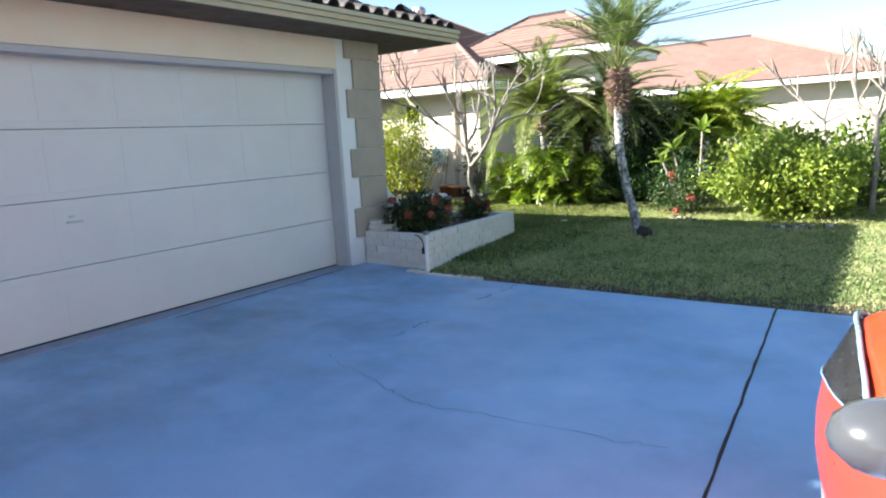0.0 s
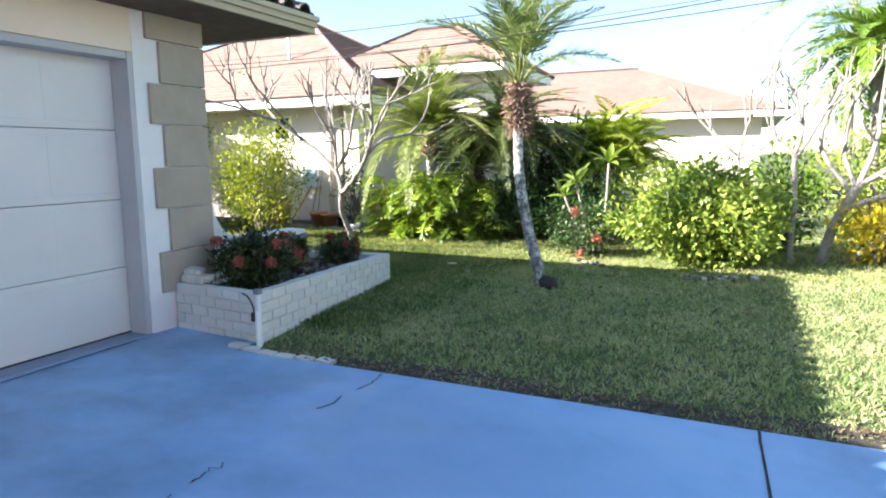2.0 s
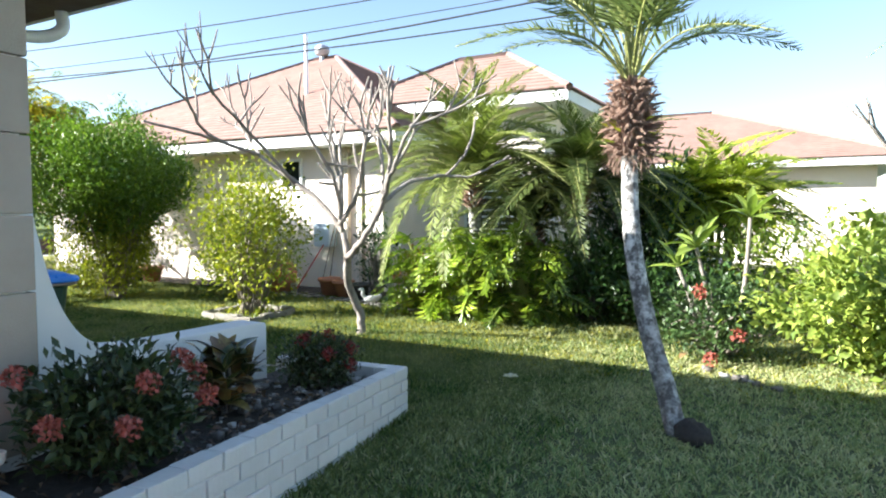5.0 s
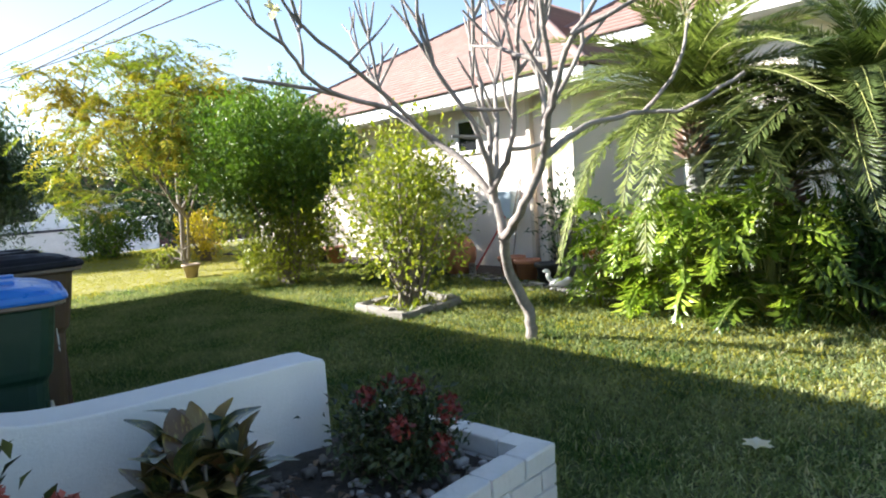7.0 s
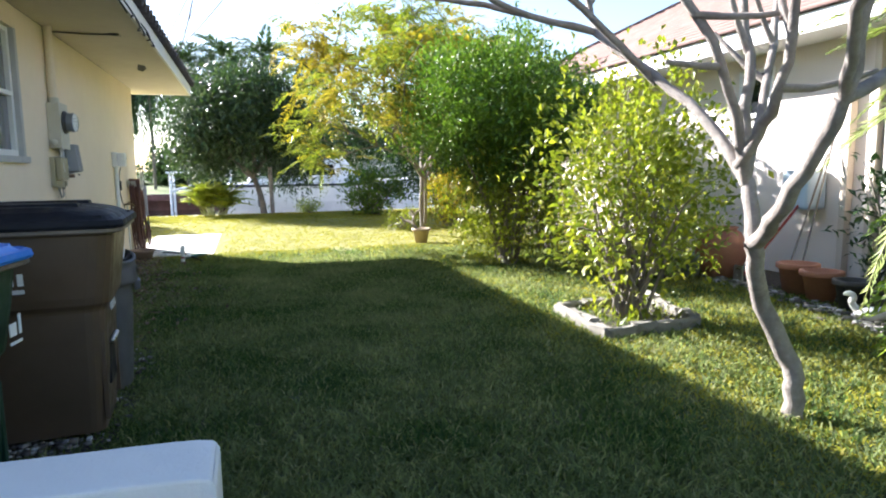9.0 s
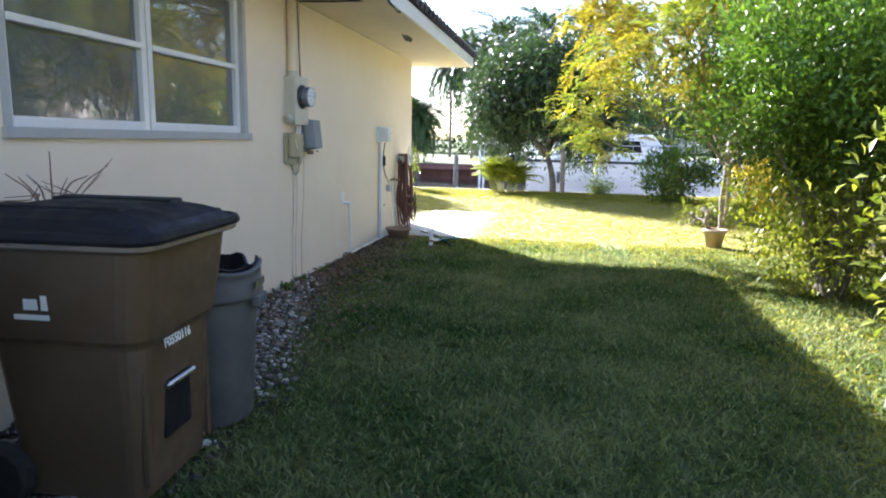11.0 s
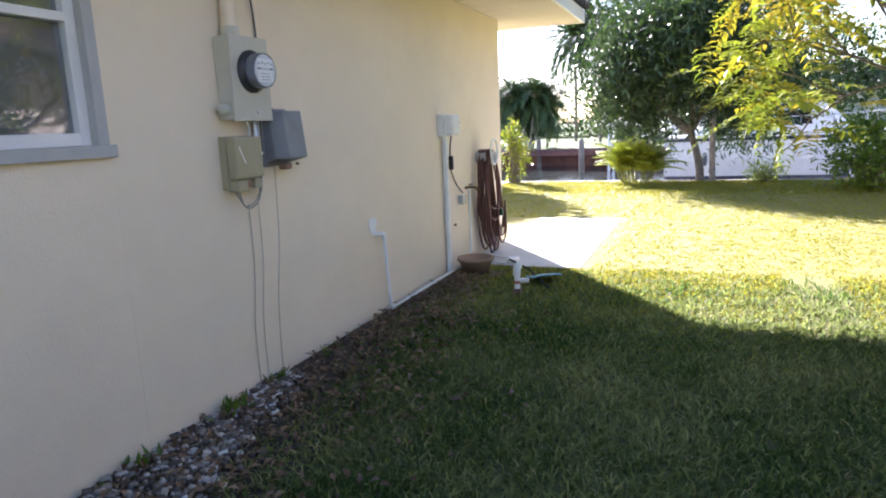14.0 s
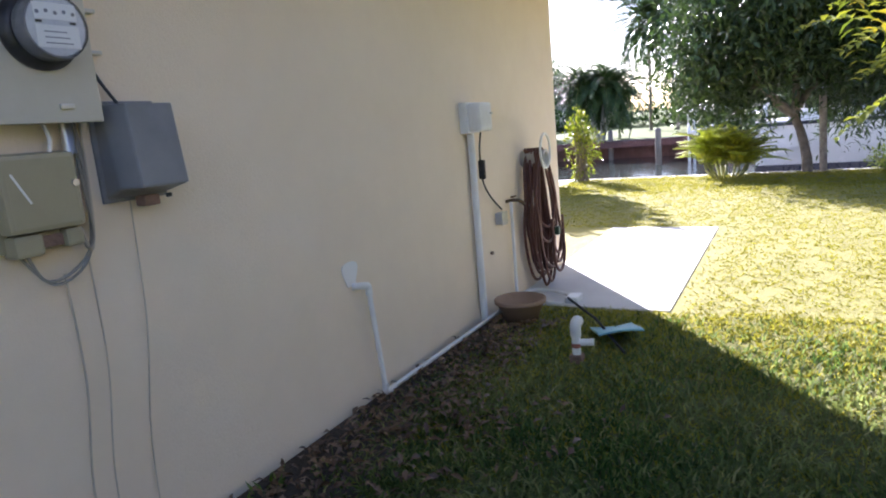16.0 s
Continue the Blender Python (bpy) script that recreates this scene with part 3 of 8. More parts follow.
# window in the side wall
GREYPAINT = surface("grey_sill_paint", (0.40, 0.40, 0.39), (0.46, 0.46, 0.45), 6, rough=0.7)
WFRAME = surface("white_window_frame", (0.70, 0.70, 0.68), (0.76, 0.76, 0.74), 5, (0.6, 0.6, 0.58), 2, 0.4, 0.5, bump=0.04)
win = thing("window_1", label="white aluminium double window with grey painted surround, closed", category="window", kind="structure")
xm = -8.80
part("surround", box(WX0, WX0 + 0.05, Y_S - 0.12, Y_S + 0.004, WZ0 + 0.05, WZ1, 0.003), GREYPAINT, win)
part("surround", box(WX1 - 0.05, WX1, Y_S - 0.12, Y_S + 0.004, WZ0 + 0.05, WZ1, 0.003), GREYPAINT, win)
part("window_sill", box(WX0 - 0.012, WX1 + 0.012, Y_S - 0.12, Y_S + 0.03, WZ0, WZ0 + 0.05, 0.005), GREYPAINT, win)
for x0, x1 in ((WX0 + 0.05, xm - 0.006), (xm + 0.006, WX1 - 0.05)):
    fr = part("window_frame", box(x0, x0 + 0.045, Y_S - 0.10, Y_S - 0.035, WZ0 + 0.05, WZ1, 0.004), WFRAME, win)
    part("stile", box(x1 - 0.045, x1, Y_S - 0.10, Y_S - 0.035, WZ0 + 0.05, WZ1, 0.004), WFRAME, fr)
    part("rail", box(x0 + 0.045, x1 - 0.045, Y_S - 0.10, Y_S - 0.035, WZ0 + 0.05, WZ0 + 0.10, 0.004), WFRAME, fr)
    part("rail", box(x0 + 0.045, x1 - 0.045, Y_S - 0.10, Y_S - 0.03, 1.80, 1.835, 0.004), WFRAME, fr)
    part("rail", box(x0 + 0.045, x1 - 0.045, Y_S - 0.10, Y_S - 0.035, WZ1 - 0.04, WZ1 - 0.002, 0.004), WFRAME, fr)
    for z0, z1 in ((WZ0 + 0.10, 1.80), (1.835, WZ1 - 0.04)):
        pane = part("pane", box(x0 + 0.04, x1 - 0.04, Y_S - 0.075, Y_S - 0.069, z0 - 0.005, z1 + 0.005), DUSTY, win)
SHADE = surface("grey_blind", (0.20, 0.205, 0.215), (0.25, 0.255, 0.265), 2, rough=0.9, bump=0.1)
tagged(part("window_blind", box(WX0 + 0.06, WX1 - 0.06, Y_S - 0.135, Y_S - 0.128, WZ0 + 0.06, WZ1 - 0.02), SHADE), "dim grey blind behind the window glass", "blind")

# ---- white wing wall at the house corner ----
prof = [(Y_S + 0.002, -0.05), (7.745, -0.05), (7.745, 0.585), (7.70, 0.608), (7.4, 0.612), (7.0, 0.616), (6.75, 0.63), (6.6, 0.665), (6.5, 0.73), (6.42, 0.85), (6.36, 1.01), (6.31, 1.22), (6.26, 1.5), (Y_S + 0.002, 1.9)]
line = bend([(0, a, b) for a, b in prof[2:]], 4)[:, 1:]
outline = [prof[0], prof[1]] + [tuple(q) for q in line]
tagged(part("wing_wall", prism(outline, -0.20, "x", -5.28, 0.008), WHITE_WALL, smooth=False), "low white stucco wing wall with a swept curved top", "garden wall", kind="structure")

# ---- white brick planter ----
A, B, C = Vector((-5.085, 5.73, 0)), Vector((-4.155, 5.645, 0)), Vector((-4.475, 8.21, 0))
D = Vector((-5.46, 8.10, 0))
FALL = -0.028  # the planter sinks towards its far end
planter = thing("planter", label="white painted brick planter with dark mulch beside the driveway", category="planter")
TOP, COURSES, BW, BT = 0.375, 5, 0.205, 0.10
BH = (TOP + 0.03) / COURSES
MORTAR = surface("painted_mortar", (0.60, 0.59, 0.55), (0.68, 0.67, 0.63), 10, rough=0.85, bump=0.4)
brick_meshes = []
for k in range(4):
    bm = box(-BW / 2 + 0.005, BW / 2 - 0.005, -BT / 2, BT / 2, 0.004, BH - 0.004, 0.006)
    for v in bm.verts:
        v.co += Vector((random.uniform(-1, 1), random.uniform(-1, 1), random.uniform(-1, 1))) * 0.0022
    me = bpy.data.meshes.new("brick")
    bm.to_mesh(me)
    bm.free()
    me.materials.append(BRICKW)
    brick_meshes.append(me)
core = bmesh.new()
for P, Q in ((A, B), (B, C), (C, D)):
    d = (Q - P).normalized()
    nrm = Vector((-d.y, d.x, 0))
    L = (Q - P).length
    rz = math.atan2(d.y, d.x)
    mid = (P + Q) / 2 + nrm * (BT / 2)
    join(core, box(-L / 2 + 0.02, L / 2 - 0.02, -BT / 2 + 0.012, BT / 2 - 0.012, -0.04, TOP - 0.008), Matrix.Translation(mid) @ Matrix.Rotation(rz, 4, "Z"))
    for c in range(COURSES):
        n = max(1, round(L / BW))
        w = L / n
        shift = 0.5 * (c % 2)
        for i in range(n + (1 if shift else 0)):
            a, b = max(0.0, (i - shift) * w), min(L, (i + 1 - shift) * w)
            ob = new("brick", brick_meshes[(i * 3 + c) % 4])
            ob.parent = planter
            ob.matrix_local = Matrix.Translation(P + d * ((a + b) / 2) + nrm * (BT / 2 + random.uniform(-0.003, 0.003)) + Vector((0, 0, -0.03 + c * BH + FALL * ((P + d * ((a + b) / 2)).y - 5.65)))) @ Matrix.Rotation(rz, 4, "Z") @ Matrix.Rotation(-FALL * d.y, 4, "Y") @ Matrix.Diagonal(((b - a) / BW, 1, 1, 1))
for v in core.verts:
    v.co.z += FALL * (v.co.y - 5.65)
part("mortar_core", core, MORTAR, planter)
bm = bmesh.new()
f = bm.faces.new([bm.verts.new(v) for v in (A + Vector((0, .05, .27)), B + Vector((-.05, .05, .27)), C + Vector((-.05, -.05, .29)), D + Vector((.05, -.05, .29)))])
bmesh.ops.subdivide_edges(bm, edges=bm.edges[:], cuts=14, use_grid_fill=True)
for v in bm.verts:
    v.co.z += 0.03 * noise.noise(v.co * 6) + FALL * (v.co.y - 5.65)
part("mulch", bm, SOIL, planter, "dark mulch bed")

# ---- plant builders ----
def tris(f):
    f = np.asarray(f)
    return f if f.shape[1] == 3 else np.concatenate([f[:, [0, 1, 2]], f[:, [0, 2, 3]]])


def mesh_of(name, pieces, smooth=False):
    """Mesh data of (verts, faces, material) pieces."""
    mats, vs, fs, mi, off = [], [], [], [], 0
    for v, f, m in pieces:
        f = tris(f)
        if m not in mats:
            mats.append(m)
        vs.append(v)
        fs.append(f + off)
        mi.append(np.full(len(f), mats.index(m)))
        off += len(v)
    v, f, mi = np.concatenate(vs), np.concatenate(fs), np.concatenate(mi)
    me = bpy.data.meshes.new(name)
    me.vertices.add(len(v))
    me.vertices.foreach_set("co", v.astype(np.float32).ravel())
    me.loops.add(len(f) * 3)
    me.loops.foreach_set("vertex_index", f.astype(np.int32).ravel())
    me.polygons.add(len(f))
    me.polygons.foreach_set("loop_start", np.arange(len(f), dtype=np.int32) * 3)
    me.polygons.foreach_set("material_index", mi.astype(np.int32))
    if smooth:
        me.polygons.foreach_set("use_smooth", np.ones(len(f), dtype=bool))
    for m in mats:
        me.materials.append(m)
    me.update(calc_edges=True)
    return me


def child(name, me, parent, m=None, label=""):
    ob = new(name, me)
    ob.parent = parent
    if m is not None:
        ob.matrix_local = m
    return tagged(ob, label) if label else ob


def frond_mesh(L, rise, droop, pairs, leaf, width, leaf_mat, rib_mat, angle=50.0, hang=0.1, vee=0.25, bare=0.18, rib=0.012):
    """A feather leaf from the origin along +x: it rises by rise, then droops by droop (fractions of L)."""
    t = np.linspace(0, 1, 14)
    line = np.stack([L * (t - 0.10 * t * t * (rise + droop)), 0 * t, L * (rise * t - (rise * 0.55 + droop) * t**2.2)], 1)
    rv, rf = tube_np(line, np.linspace(rib, rib * 0.25, 14), 4)
    s = np.repeat(np.linspace(bare, 0.985, pairs), 2) + rng.normal(0, 0.006, 2 * pairs)
    s = np.clip(s, 0, 1)
    base = np.stack([np.interp(s, t, line[:, k]) for k in range(3)], 1)
    tang = unit(np.stack([np.interp(s, t, np.gradient(line[:, k])) for k in range(3)], 1))
    sign = np.tile([1.0, -1.0], pairs)
    a = np.radians(angle * (1.15 - 0.55 * s) + rng.normal(0, 6, len(s)))
    lateral = np.stack([0 * s, sign, 0 * s], 1)
    nor = unit(np.cross(tang, np.tile([0, 1.0, 0], (len(s), 1)))) * -1
    way = tang * np.cos(a)[:, None] + lateral * np.sin(a)[:, None] + nor * (vee - hang * 2 * rng.random(len(s)))[:, None] - np.array([0, 0, hang])
    size = leaf * np.sin(np.pi * np.clip(s * 0.86 + 0.14, 0, 1)) ** 0.6 * rng.uniform(0.85, 1.1, len(s))
    lv, lf = leaf_np(base, way, size, width, up=nor, fold=0.3, bow=0.05)
    return mesh_of("frond", [(lv, lf, leaf_mat), (rv, rf, rib_mat)])


def spray(parent, meshes, at, count, tilt, scale=(0.85, 1.1), name="frond", spin=0.0, wobble=12.0, azimuth=None):
    """Fronds round a point, from upright (tilt[0]) to hanging (tilt[1]), in degrees above the level."""
    for i in range(count):
        az = (i * 137.508 + spin) if azimuth is None else random.uniform(*azimuth)
        u = (i + 0.5) / count
        el = tilt[0] + (tilt[1] - tilt[0]) * u + random.uniform(-wobble, wobble) * 0.6
        s = random.uniform(*scale)
        m = Matrix.Translation(at) @ Matrix.Rotation(radians(az + random.uniform(-wobble, wobble)), 4, "Z") @ Matrix.Rotation(-radians(el), 4, "Y") @ Matrix.Rotation(radians(random.uniform(-18, 18)), 4, "X") @ Matrix.Diagonal((s, s, s, 1))
        child(name, meshes[i % len(meshes)], parent, m)


def lumpy(n, rx, ry, h, z0, lump=0.25, low=0.0, seed=0, fill=0.45):
    """Places inside an uneven rounded body, mostly near its skin; low squeezes the foot."""
    g = np.random.default_rng(seed)
    d = unit(g.normal(size=(n, 3)))
    amp = np.array([1 + lump * (noise.noise(Vector(v * 2.1) + Vector((seed * 3.1, 0, 0))) + 0.5 * noise.noise(Vector(v * 4.7) + Vector((0, seed * 1.7, 0)))) for v in d])
    r = amp * np.where(g.random(n) < fill, g.uniform(0.25, 0.9, n), g.uniform(0.86, 1.03, n))
    p = d * r[:, None] * [rx, ry, h / 2]
    foot = np.clip((p[:, 2] + h / 2) / h, 0, 1)
    p[:, :2] *= (1 - low * (1 - foot) ** 1.5)[:, None]
    p[:, 2] += z0 + h / 2
    return p, d


def bush(name, at, rx, ry, h, z0, clumps, per, leaf, width, mat, label, category, stem_mat=None, lump=0.3, low=0.2, seed=1, spread=0.10, stems=26, droop=0.0, group="", trunk=None, fill=0.45):
    """A shrub or crown: stems from the foot to clumps of small leaves."""
    t = thing(name, at, label=label, category=category, group=group)
    g = np.random.default_rng(seed)
    c, d = lumpy(clumps, rx, ry, h, z0, lump, low, seed, fill)
    c[:, 2] = np.maximum(c[:, 2], 0.03)
    base = np.repeat(c, per, 0) + g.normal(0, spread, (clumps * per, 3))
    base[:, 2] = np.maximum(base[:, 2], 0.02)
    way = np.repeat(d, per, 0) * 0.6 + g.normal(0, 0.75, (clumps * per, 3)) + [0, 0, 0.35 - droop]
    size = leaf * g.uniform(0.6, 1.15, clumps * per)
    up = g.normal(0, 0.45, (clumps * per, 3)) + [0, 0, 1]
    fast("foliage", leaf_np(base, way, size, size * width, up=up, bow=0.06), 3, mat, t)
    if stem_mat and stems:
        pieces = []
        for i in range(stems):
            e = c[i * (clumps // stems)]
            foot = np.array([g.normal(0, 0.06), g.normal(0, 0.06), -0.03]) if trunk is None else np.array(trunk)
            mid = foot * 0.45 + e * 0.55 + [0, 0, 0.12 * h] + g.normal(0, 0.05, 3)
            pieces.append(tube_np(bend([foot, mid, e], 4), np.linspace(0.016, 0.004, 9), 5))
        fast("stemwork", merged(pieces), 4, stem_mat, t, smooth=True)
    return t


def broad_leaf(L, W, mat, bow=0.18, fold=0.2):
    """A broad bent leaf along +x with a raised rim and a pointed tip."""
    bm = bmesh.new()
    rows = []
    for i in range(9):
        t = i / 8
        w = W * 0.5 * math.sin(math.pi * (t * 0.93 + 0.05)) ** 0.8
        z = bow * L * math.sin(math.pi * t * 0.8) - 0.10 * L * t * t
        rows.append([bm.verts.new((L * t, s * w, z + fold * abs(s) * w + 0.05 * w * math.sin(t * 19))) for s in (-1, -0.5, 0, 0.5, 1)])
    for a, b in zip(rows, rows[1:]):
        for k in range(4):
            bm.faces.new((a[k], a[k + 1], b[k + 1], b[k]))
    me = bpy.data.meshes.new("leaf")
    bm.to_mesh(me)
    bm.free()
    me.polygons.foreach_set("use_smooth", [True] * len(me.polygons))
    me.materials.append(mat)
    return me


def limbs(start, way, length, radius, depth, g, split=2, spread=0.6, lift=0.25, shrink=0.72, steps=4, wob=0.08):
    """A tree of tapered limbs. Returns (points, radii) pieces and tips (place, direction)."""
    out, tips = [], []

    def grow(p, d, L, r, k):
        pts, dd = [np.array(p, float)], unit(np.array(d, float))
        for _ in range(steps):
            dd = unit(dd + g.normal(0, wob, 3) + [0, 0, lift * 0.12])
            pts.append(pts[-1] + dd * L / steps)
        r1 = r * (0.74 if k else 0.6)
        out.append((np.array(pts), np.linspace(r, r1, len(pts))))
        if k == 0:
            tips.append((pts[-1], dd))
            return
        n = split + (1 if g.random() < 0.3 else 0)
        a0 = g.uniform(0, 2 * np.pi)
        side = unit(np.cross(dd, [0.3, 0.2, 0.9]))
        other = np.cross(dd, side)
        for i in range(n):
            a = a0 + 2 * np.pi * i / n + g.normal(0, 0.3)
            s = spread * g.uniform(0.7, 1.25)
            grow(pts[-1], dd + s * (np.cos(a) * side + np.sin(a) * other) + [0, 0, lift * 0.5], L * shrink * g.uniform(0.75, 1.2), r1, k - 1)

    grow(start, way, length, radius, depth)
    return out, tips


def wood(name, pieces, mat, parent, sides=7):
    return fast(name, merged([tube_np(p, r, sides) for p, r in pieces]), 4, mat, parent, smooth=True)


# leaf materials
G_SHRUB = leafy("shrub_leaves", [(0.0, (0.08, 0.15, 0.028)), (0.6, (0.21, 0.29, 0.05)), (1.0, (0.42, 0.46, 0.095))], tint=(1.0, 1.1, 0.65))
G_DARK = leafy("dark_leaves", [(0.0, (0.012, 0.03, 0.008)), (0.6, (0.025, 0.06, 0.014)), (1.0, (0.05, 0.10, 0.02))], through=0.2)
G_LEMON = leafy("lemon_leaves", [(0.0, (0.075, 0.115, 0.012)), (0.6, (0.19, 0.23, 0.02)), (1.0, (0.38, 0.37, 0.03))])
G_FINE = leafy("fine_green_leaves", [(0.0, (0.045, 0.10, 0.012)), (0.6, (0.095, 0.18, 0.02)), (1.0, (0.19, 0.27, 0.03))], through=0.25)
G_CASSIA = leafy("cassia_leaves", [(0.0, (0.07, 0.11, 0.015)), (0.6, (0.17, 0.21, 0.028)), (1.0, (0.33, 0.33, 0.035))])
G_GOLD = leafy("golden_cassia_leaves", [(0.0, (0.20, 0.19, 0.02)), (0.6, (0.34, 0.28, 0.024)), (1.0, (0.50, 0.37, 0.032))])
G_BRIGHT = leafy("bright_areca_leaflets", [(0.0, (0.16, 0.22, 0.02)), (0.6, (0.32, 0.38, 0.035)), (1.0, (0.52, 0.52, 0.06))])
G_MANGO = leafy("mango_leaves", [(0.0, (0.014, 0.034, 0.012)), (0.6, (0.034, 0.068, 0.022)), (1.0, (0.085, 0.125, 0.045))], through=0.2, rough=0.36)
G_PALM = leafy("palm_leaflets", [(0.0, (0.06, 0.10, 0.035)), (0.6, (0.12, 0.17, 0.055)), (1.0, (0.23, 0.27, 0.10))], rough=0.35, tint=(1.0, 1.08, 0.8))
G_PALM2 = leafy("dusty_palm_leaflets", [(0.0, (0.055, 0.085, 0.022)), (0.6, (0.14, 0.185, 0.044)), (1.0, (0.30, 0.325, 0.09))], rough=0.4)
# darkened version of the dusty leaflets, carrying the right-hand palms' shade
G_PALM2_SHADED = leafy("shaded_palm_leaflets", [(0.0, (0.018, 0.036, 0.010)), (0.6, (0.048, 0.078, 0.02)), (1.0, (0.13, 0.16, 0.045))], rough=0.4)
G_ARECA = leafy("areca_leaflets", [(0.0, (0.12, 0.19, 0.02)), (0.6, (0.27, 0.35, 0.035)), (1.0, (0.48, 0.50, 0.06))])
G_PHILO = leafy("philodendron_leaves", [(0.0, (0.05, 0.11, 0.012)), (0.6, (0.135, 0.23, 0.021)), (1.0, (0.34, 0.42, 0.036))], rough=0.3)
# same philodendron leaves, darkened to put in the shade at the right
G_PHILO_SHADED = leafy("shaded_philodendron_leaves", [(0.0, (0.016, 0.038, 0.006)), (0.6, (0.045, 0.085, 0.010)), (1.0, (0.12, 0.17, 0.018))], rough=0.3)
G_FRANG = leafy("frangipani_leaves", [(0.0, (0.10, 0.17, 0.03)), (1.0, (0.26, 0.32, 0.06))], rough=0.35)
G_IXORA = leafy("ixora_leaves", [(0.0, (0.012, 0.028, 0.01)), (0.6, (0.024, 0.048, 0.014)), (1.0, (0.085, 0.10, 0.03))], through=0.15, rough=0.4)
G_YELLOW = leafy("yellow_croton_leaves", [(0.0, (0.30, 0.24, 0.015)), (1.0, (0.62, 0.48, 0.03))])
G_FAR = leafy("far_leaves", [(0.0, (0.02, 0.045, 0.015)), (0.6, (0.04, 0.08, 0.022)), (1.0, (0.08, 0.13, 0.035))], through=0.2)
RIB = surface("frond_rib", (0.20, 0.22, 0.06), (0.28, 0.29, 0.09), 5, rough=0.5, bump=0.05)
PETAL = leafy("orange_red_petals", [(0.0, (0.28, 0.055, 0.04)), (1.0, (0.45, 0.13, 0.095))], through=0.25)
PETAL_RED = leafy("deep_red_petals", [(0.0, (0.10, 0.02, 0.018)), (1.0, (0.27, 0.045, 0.036))], through=0.25)


# ---- neighbouring houses ----
def hip_roof(x0, x1, y0, y1, z, rise):
    """Vertices and faces of a hip roof."""
    w = min(x1 - x0, y1 - y0) / 2
    if x1 - x0 > y1 - y0:
        r = [((x0 + w), (y0 + y1) / 2, z + rise), ((x1 - w), (y0 + y1) / 2, z + rise)]
        faces = [(0, 1, 5, 4), (1, 2, 5), (2, 3, 4, 5), (3, 0, 4)]
    else:
        r = [((x0 + x1) / 2, y0 + w, z + rise), ((x0 + x1) / 2, y1 - w, z + rise)]
        faces = [(0, 1, 4), (1, 2, 5, 4), (2, 3, 5), (3, 0, 4, 5)]
    v = [(x0, y0, z), (x1, y0, z), (x1, y1, z), (x0, y1, z)] + r
    return v, faces + [(3, 2, 1, 0)]


def shingles(v, faces, step=0.17):
    """Courses of shingles as low steps over the slopes of a hip roof: one strip a course."""
    sv, sf = [], []
    for f in faces[:4]:
        q = [Vector(v[i]) for i in f]
        a, b = q[0], q[1]
        top_a, top_b = (q[3], q[2]) if len(q) == 4 else (q[2], q[2])
        n = (b - a).cross(top_a - a).normalized()
        k = int((top_a - a).length / (step * 1.25))
        for i in range(k):
            t0, t1 = i / k, (i + 1.06) / k
            t1 = min(t1, 1)
            lo0, lo1 = a.lerp(top_a, t0), b.lerp(top_b, t0)
            hi0, hi1 = a.lerp(top_a, t1), b.lerp(top_b, t1)
            o = len(sv)
            sv += [lo0 + n * 0.004, lo1 + n * 0.004, lo1 + n * 0.026, lo0 + n * 0.026, hi1 + n * 0.006, hi0 + n * 0.006]
            sf += [(o, o + 1, o + 2, o + 3), (o + 3, o + 2, o + 4, o + 5)]
    return np.array([tuple(p) for p in sv]), np.array(sf)


def shingle_material():
    m = surface("peach_roof_shingle_courses", (0.186, 0.112, 0.092), (0.242, 0.151, 0.126), 2.5, (0.160, 0.096, 0.080), 0.45, 0.45, 0.85, bump=0.4, bump_scale=30)
    return m


SHINGLE = shingle_material()


def house(name, x0, x1, y0, y1, eave, rise, over, label, wall, fascia_h=0.17):
    h = thing(name, label=label, category="house")
    part("wall", box(x0, x1, y0, y1, -0.1, eave), wall, h)
    X0, X1, Y0, Y1 = x0 - over, x1 + over, y0 - over, y1 + over
    v, f = hip_roof(X0 - 0.04, X1 + 0.04, Y0 - 0.04, Y1 + 0.04, eave + fascia_h + 0.01, rise)
    r = soup("roof", v, f, NTILE, h)
    fast("shingle_cover", shingles(v, f), 4, SHINGLE, r)
    for a in ((X0, X1, Y0, Y0 + 0.04), (X0, X1, Y1 - 0.04, Y1), (X0, X0 + 0.04, Y0 + 0.042, Y1 - 0.042), (X1 - 0.04, X1, Y0 + 0.042, Y1 - 0.042)):
        part("fascia", box(*a, eave - 0.015, eave + fascia_h, 0.006), WHITE, h, "white painted fascia")
    part("soffit", box(X0 + 0.04, X1 - 0.04, Y0 + 0.04, Y1 - 0.04, eave, eave + 0.02), WHITE, h)
    caps = [tube_np([v[a], v[b]], 0.07, 6) for a, b in ((0, 4), (1, 4 if y1 - y0 > x1 - x0 else 5), (2, 5), (3, 5 if y1 - y0 > x1 - x0 else 4), (4, 5))]
    fast("ridge_cap", merged(caps), 4, SHINGLE, r)
    return h


nbr = house("house", -17.4, -8.15, 13.45, 22.0, 2.42, 2.6, 0.6, "single-storey neighbouring house with pinkish stucco and peach hip roof", NWALL)
entry = house("house_porch", -9.6, -6.1, 15.4, 17.8, 3.15, 1.1, 0.6, "raised entry porch with pale stucco, arched window and peach roof", NWALL)
wing = house("house", -17.0, -0.55, 22.9, 31.0, 2.42, 1.85, 0.6, "far single-storey house with pale stucco and peach hip roof", NWALL)
DARKGLASS = surface("dark_window", (0.012, 0.014, 0.016), (0.02, 0.022, 0.024), 3, rough=0.12, bump=0.0, rough_var=0.04)


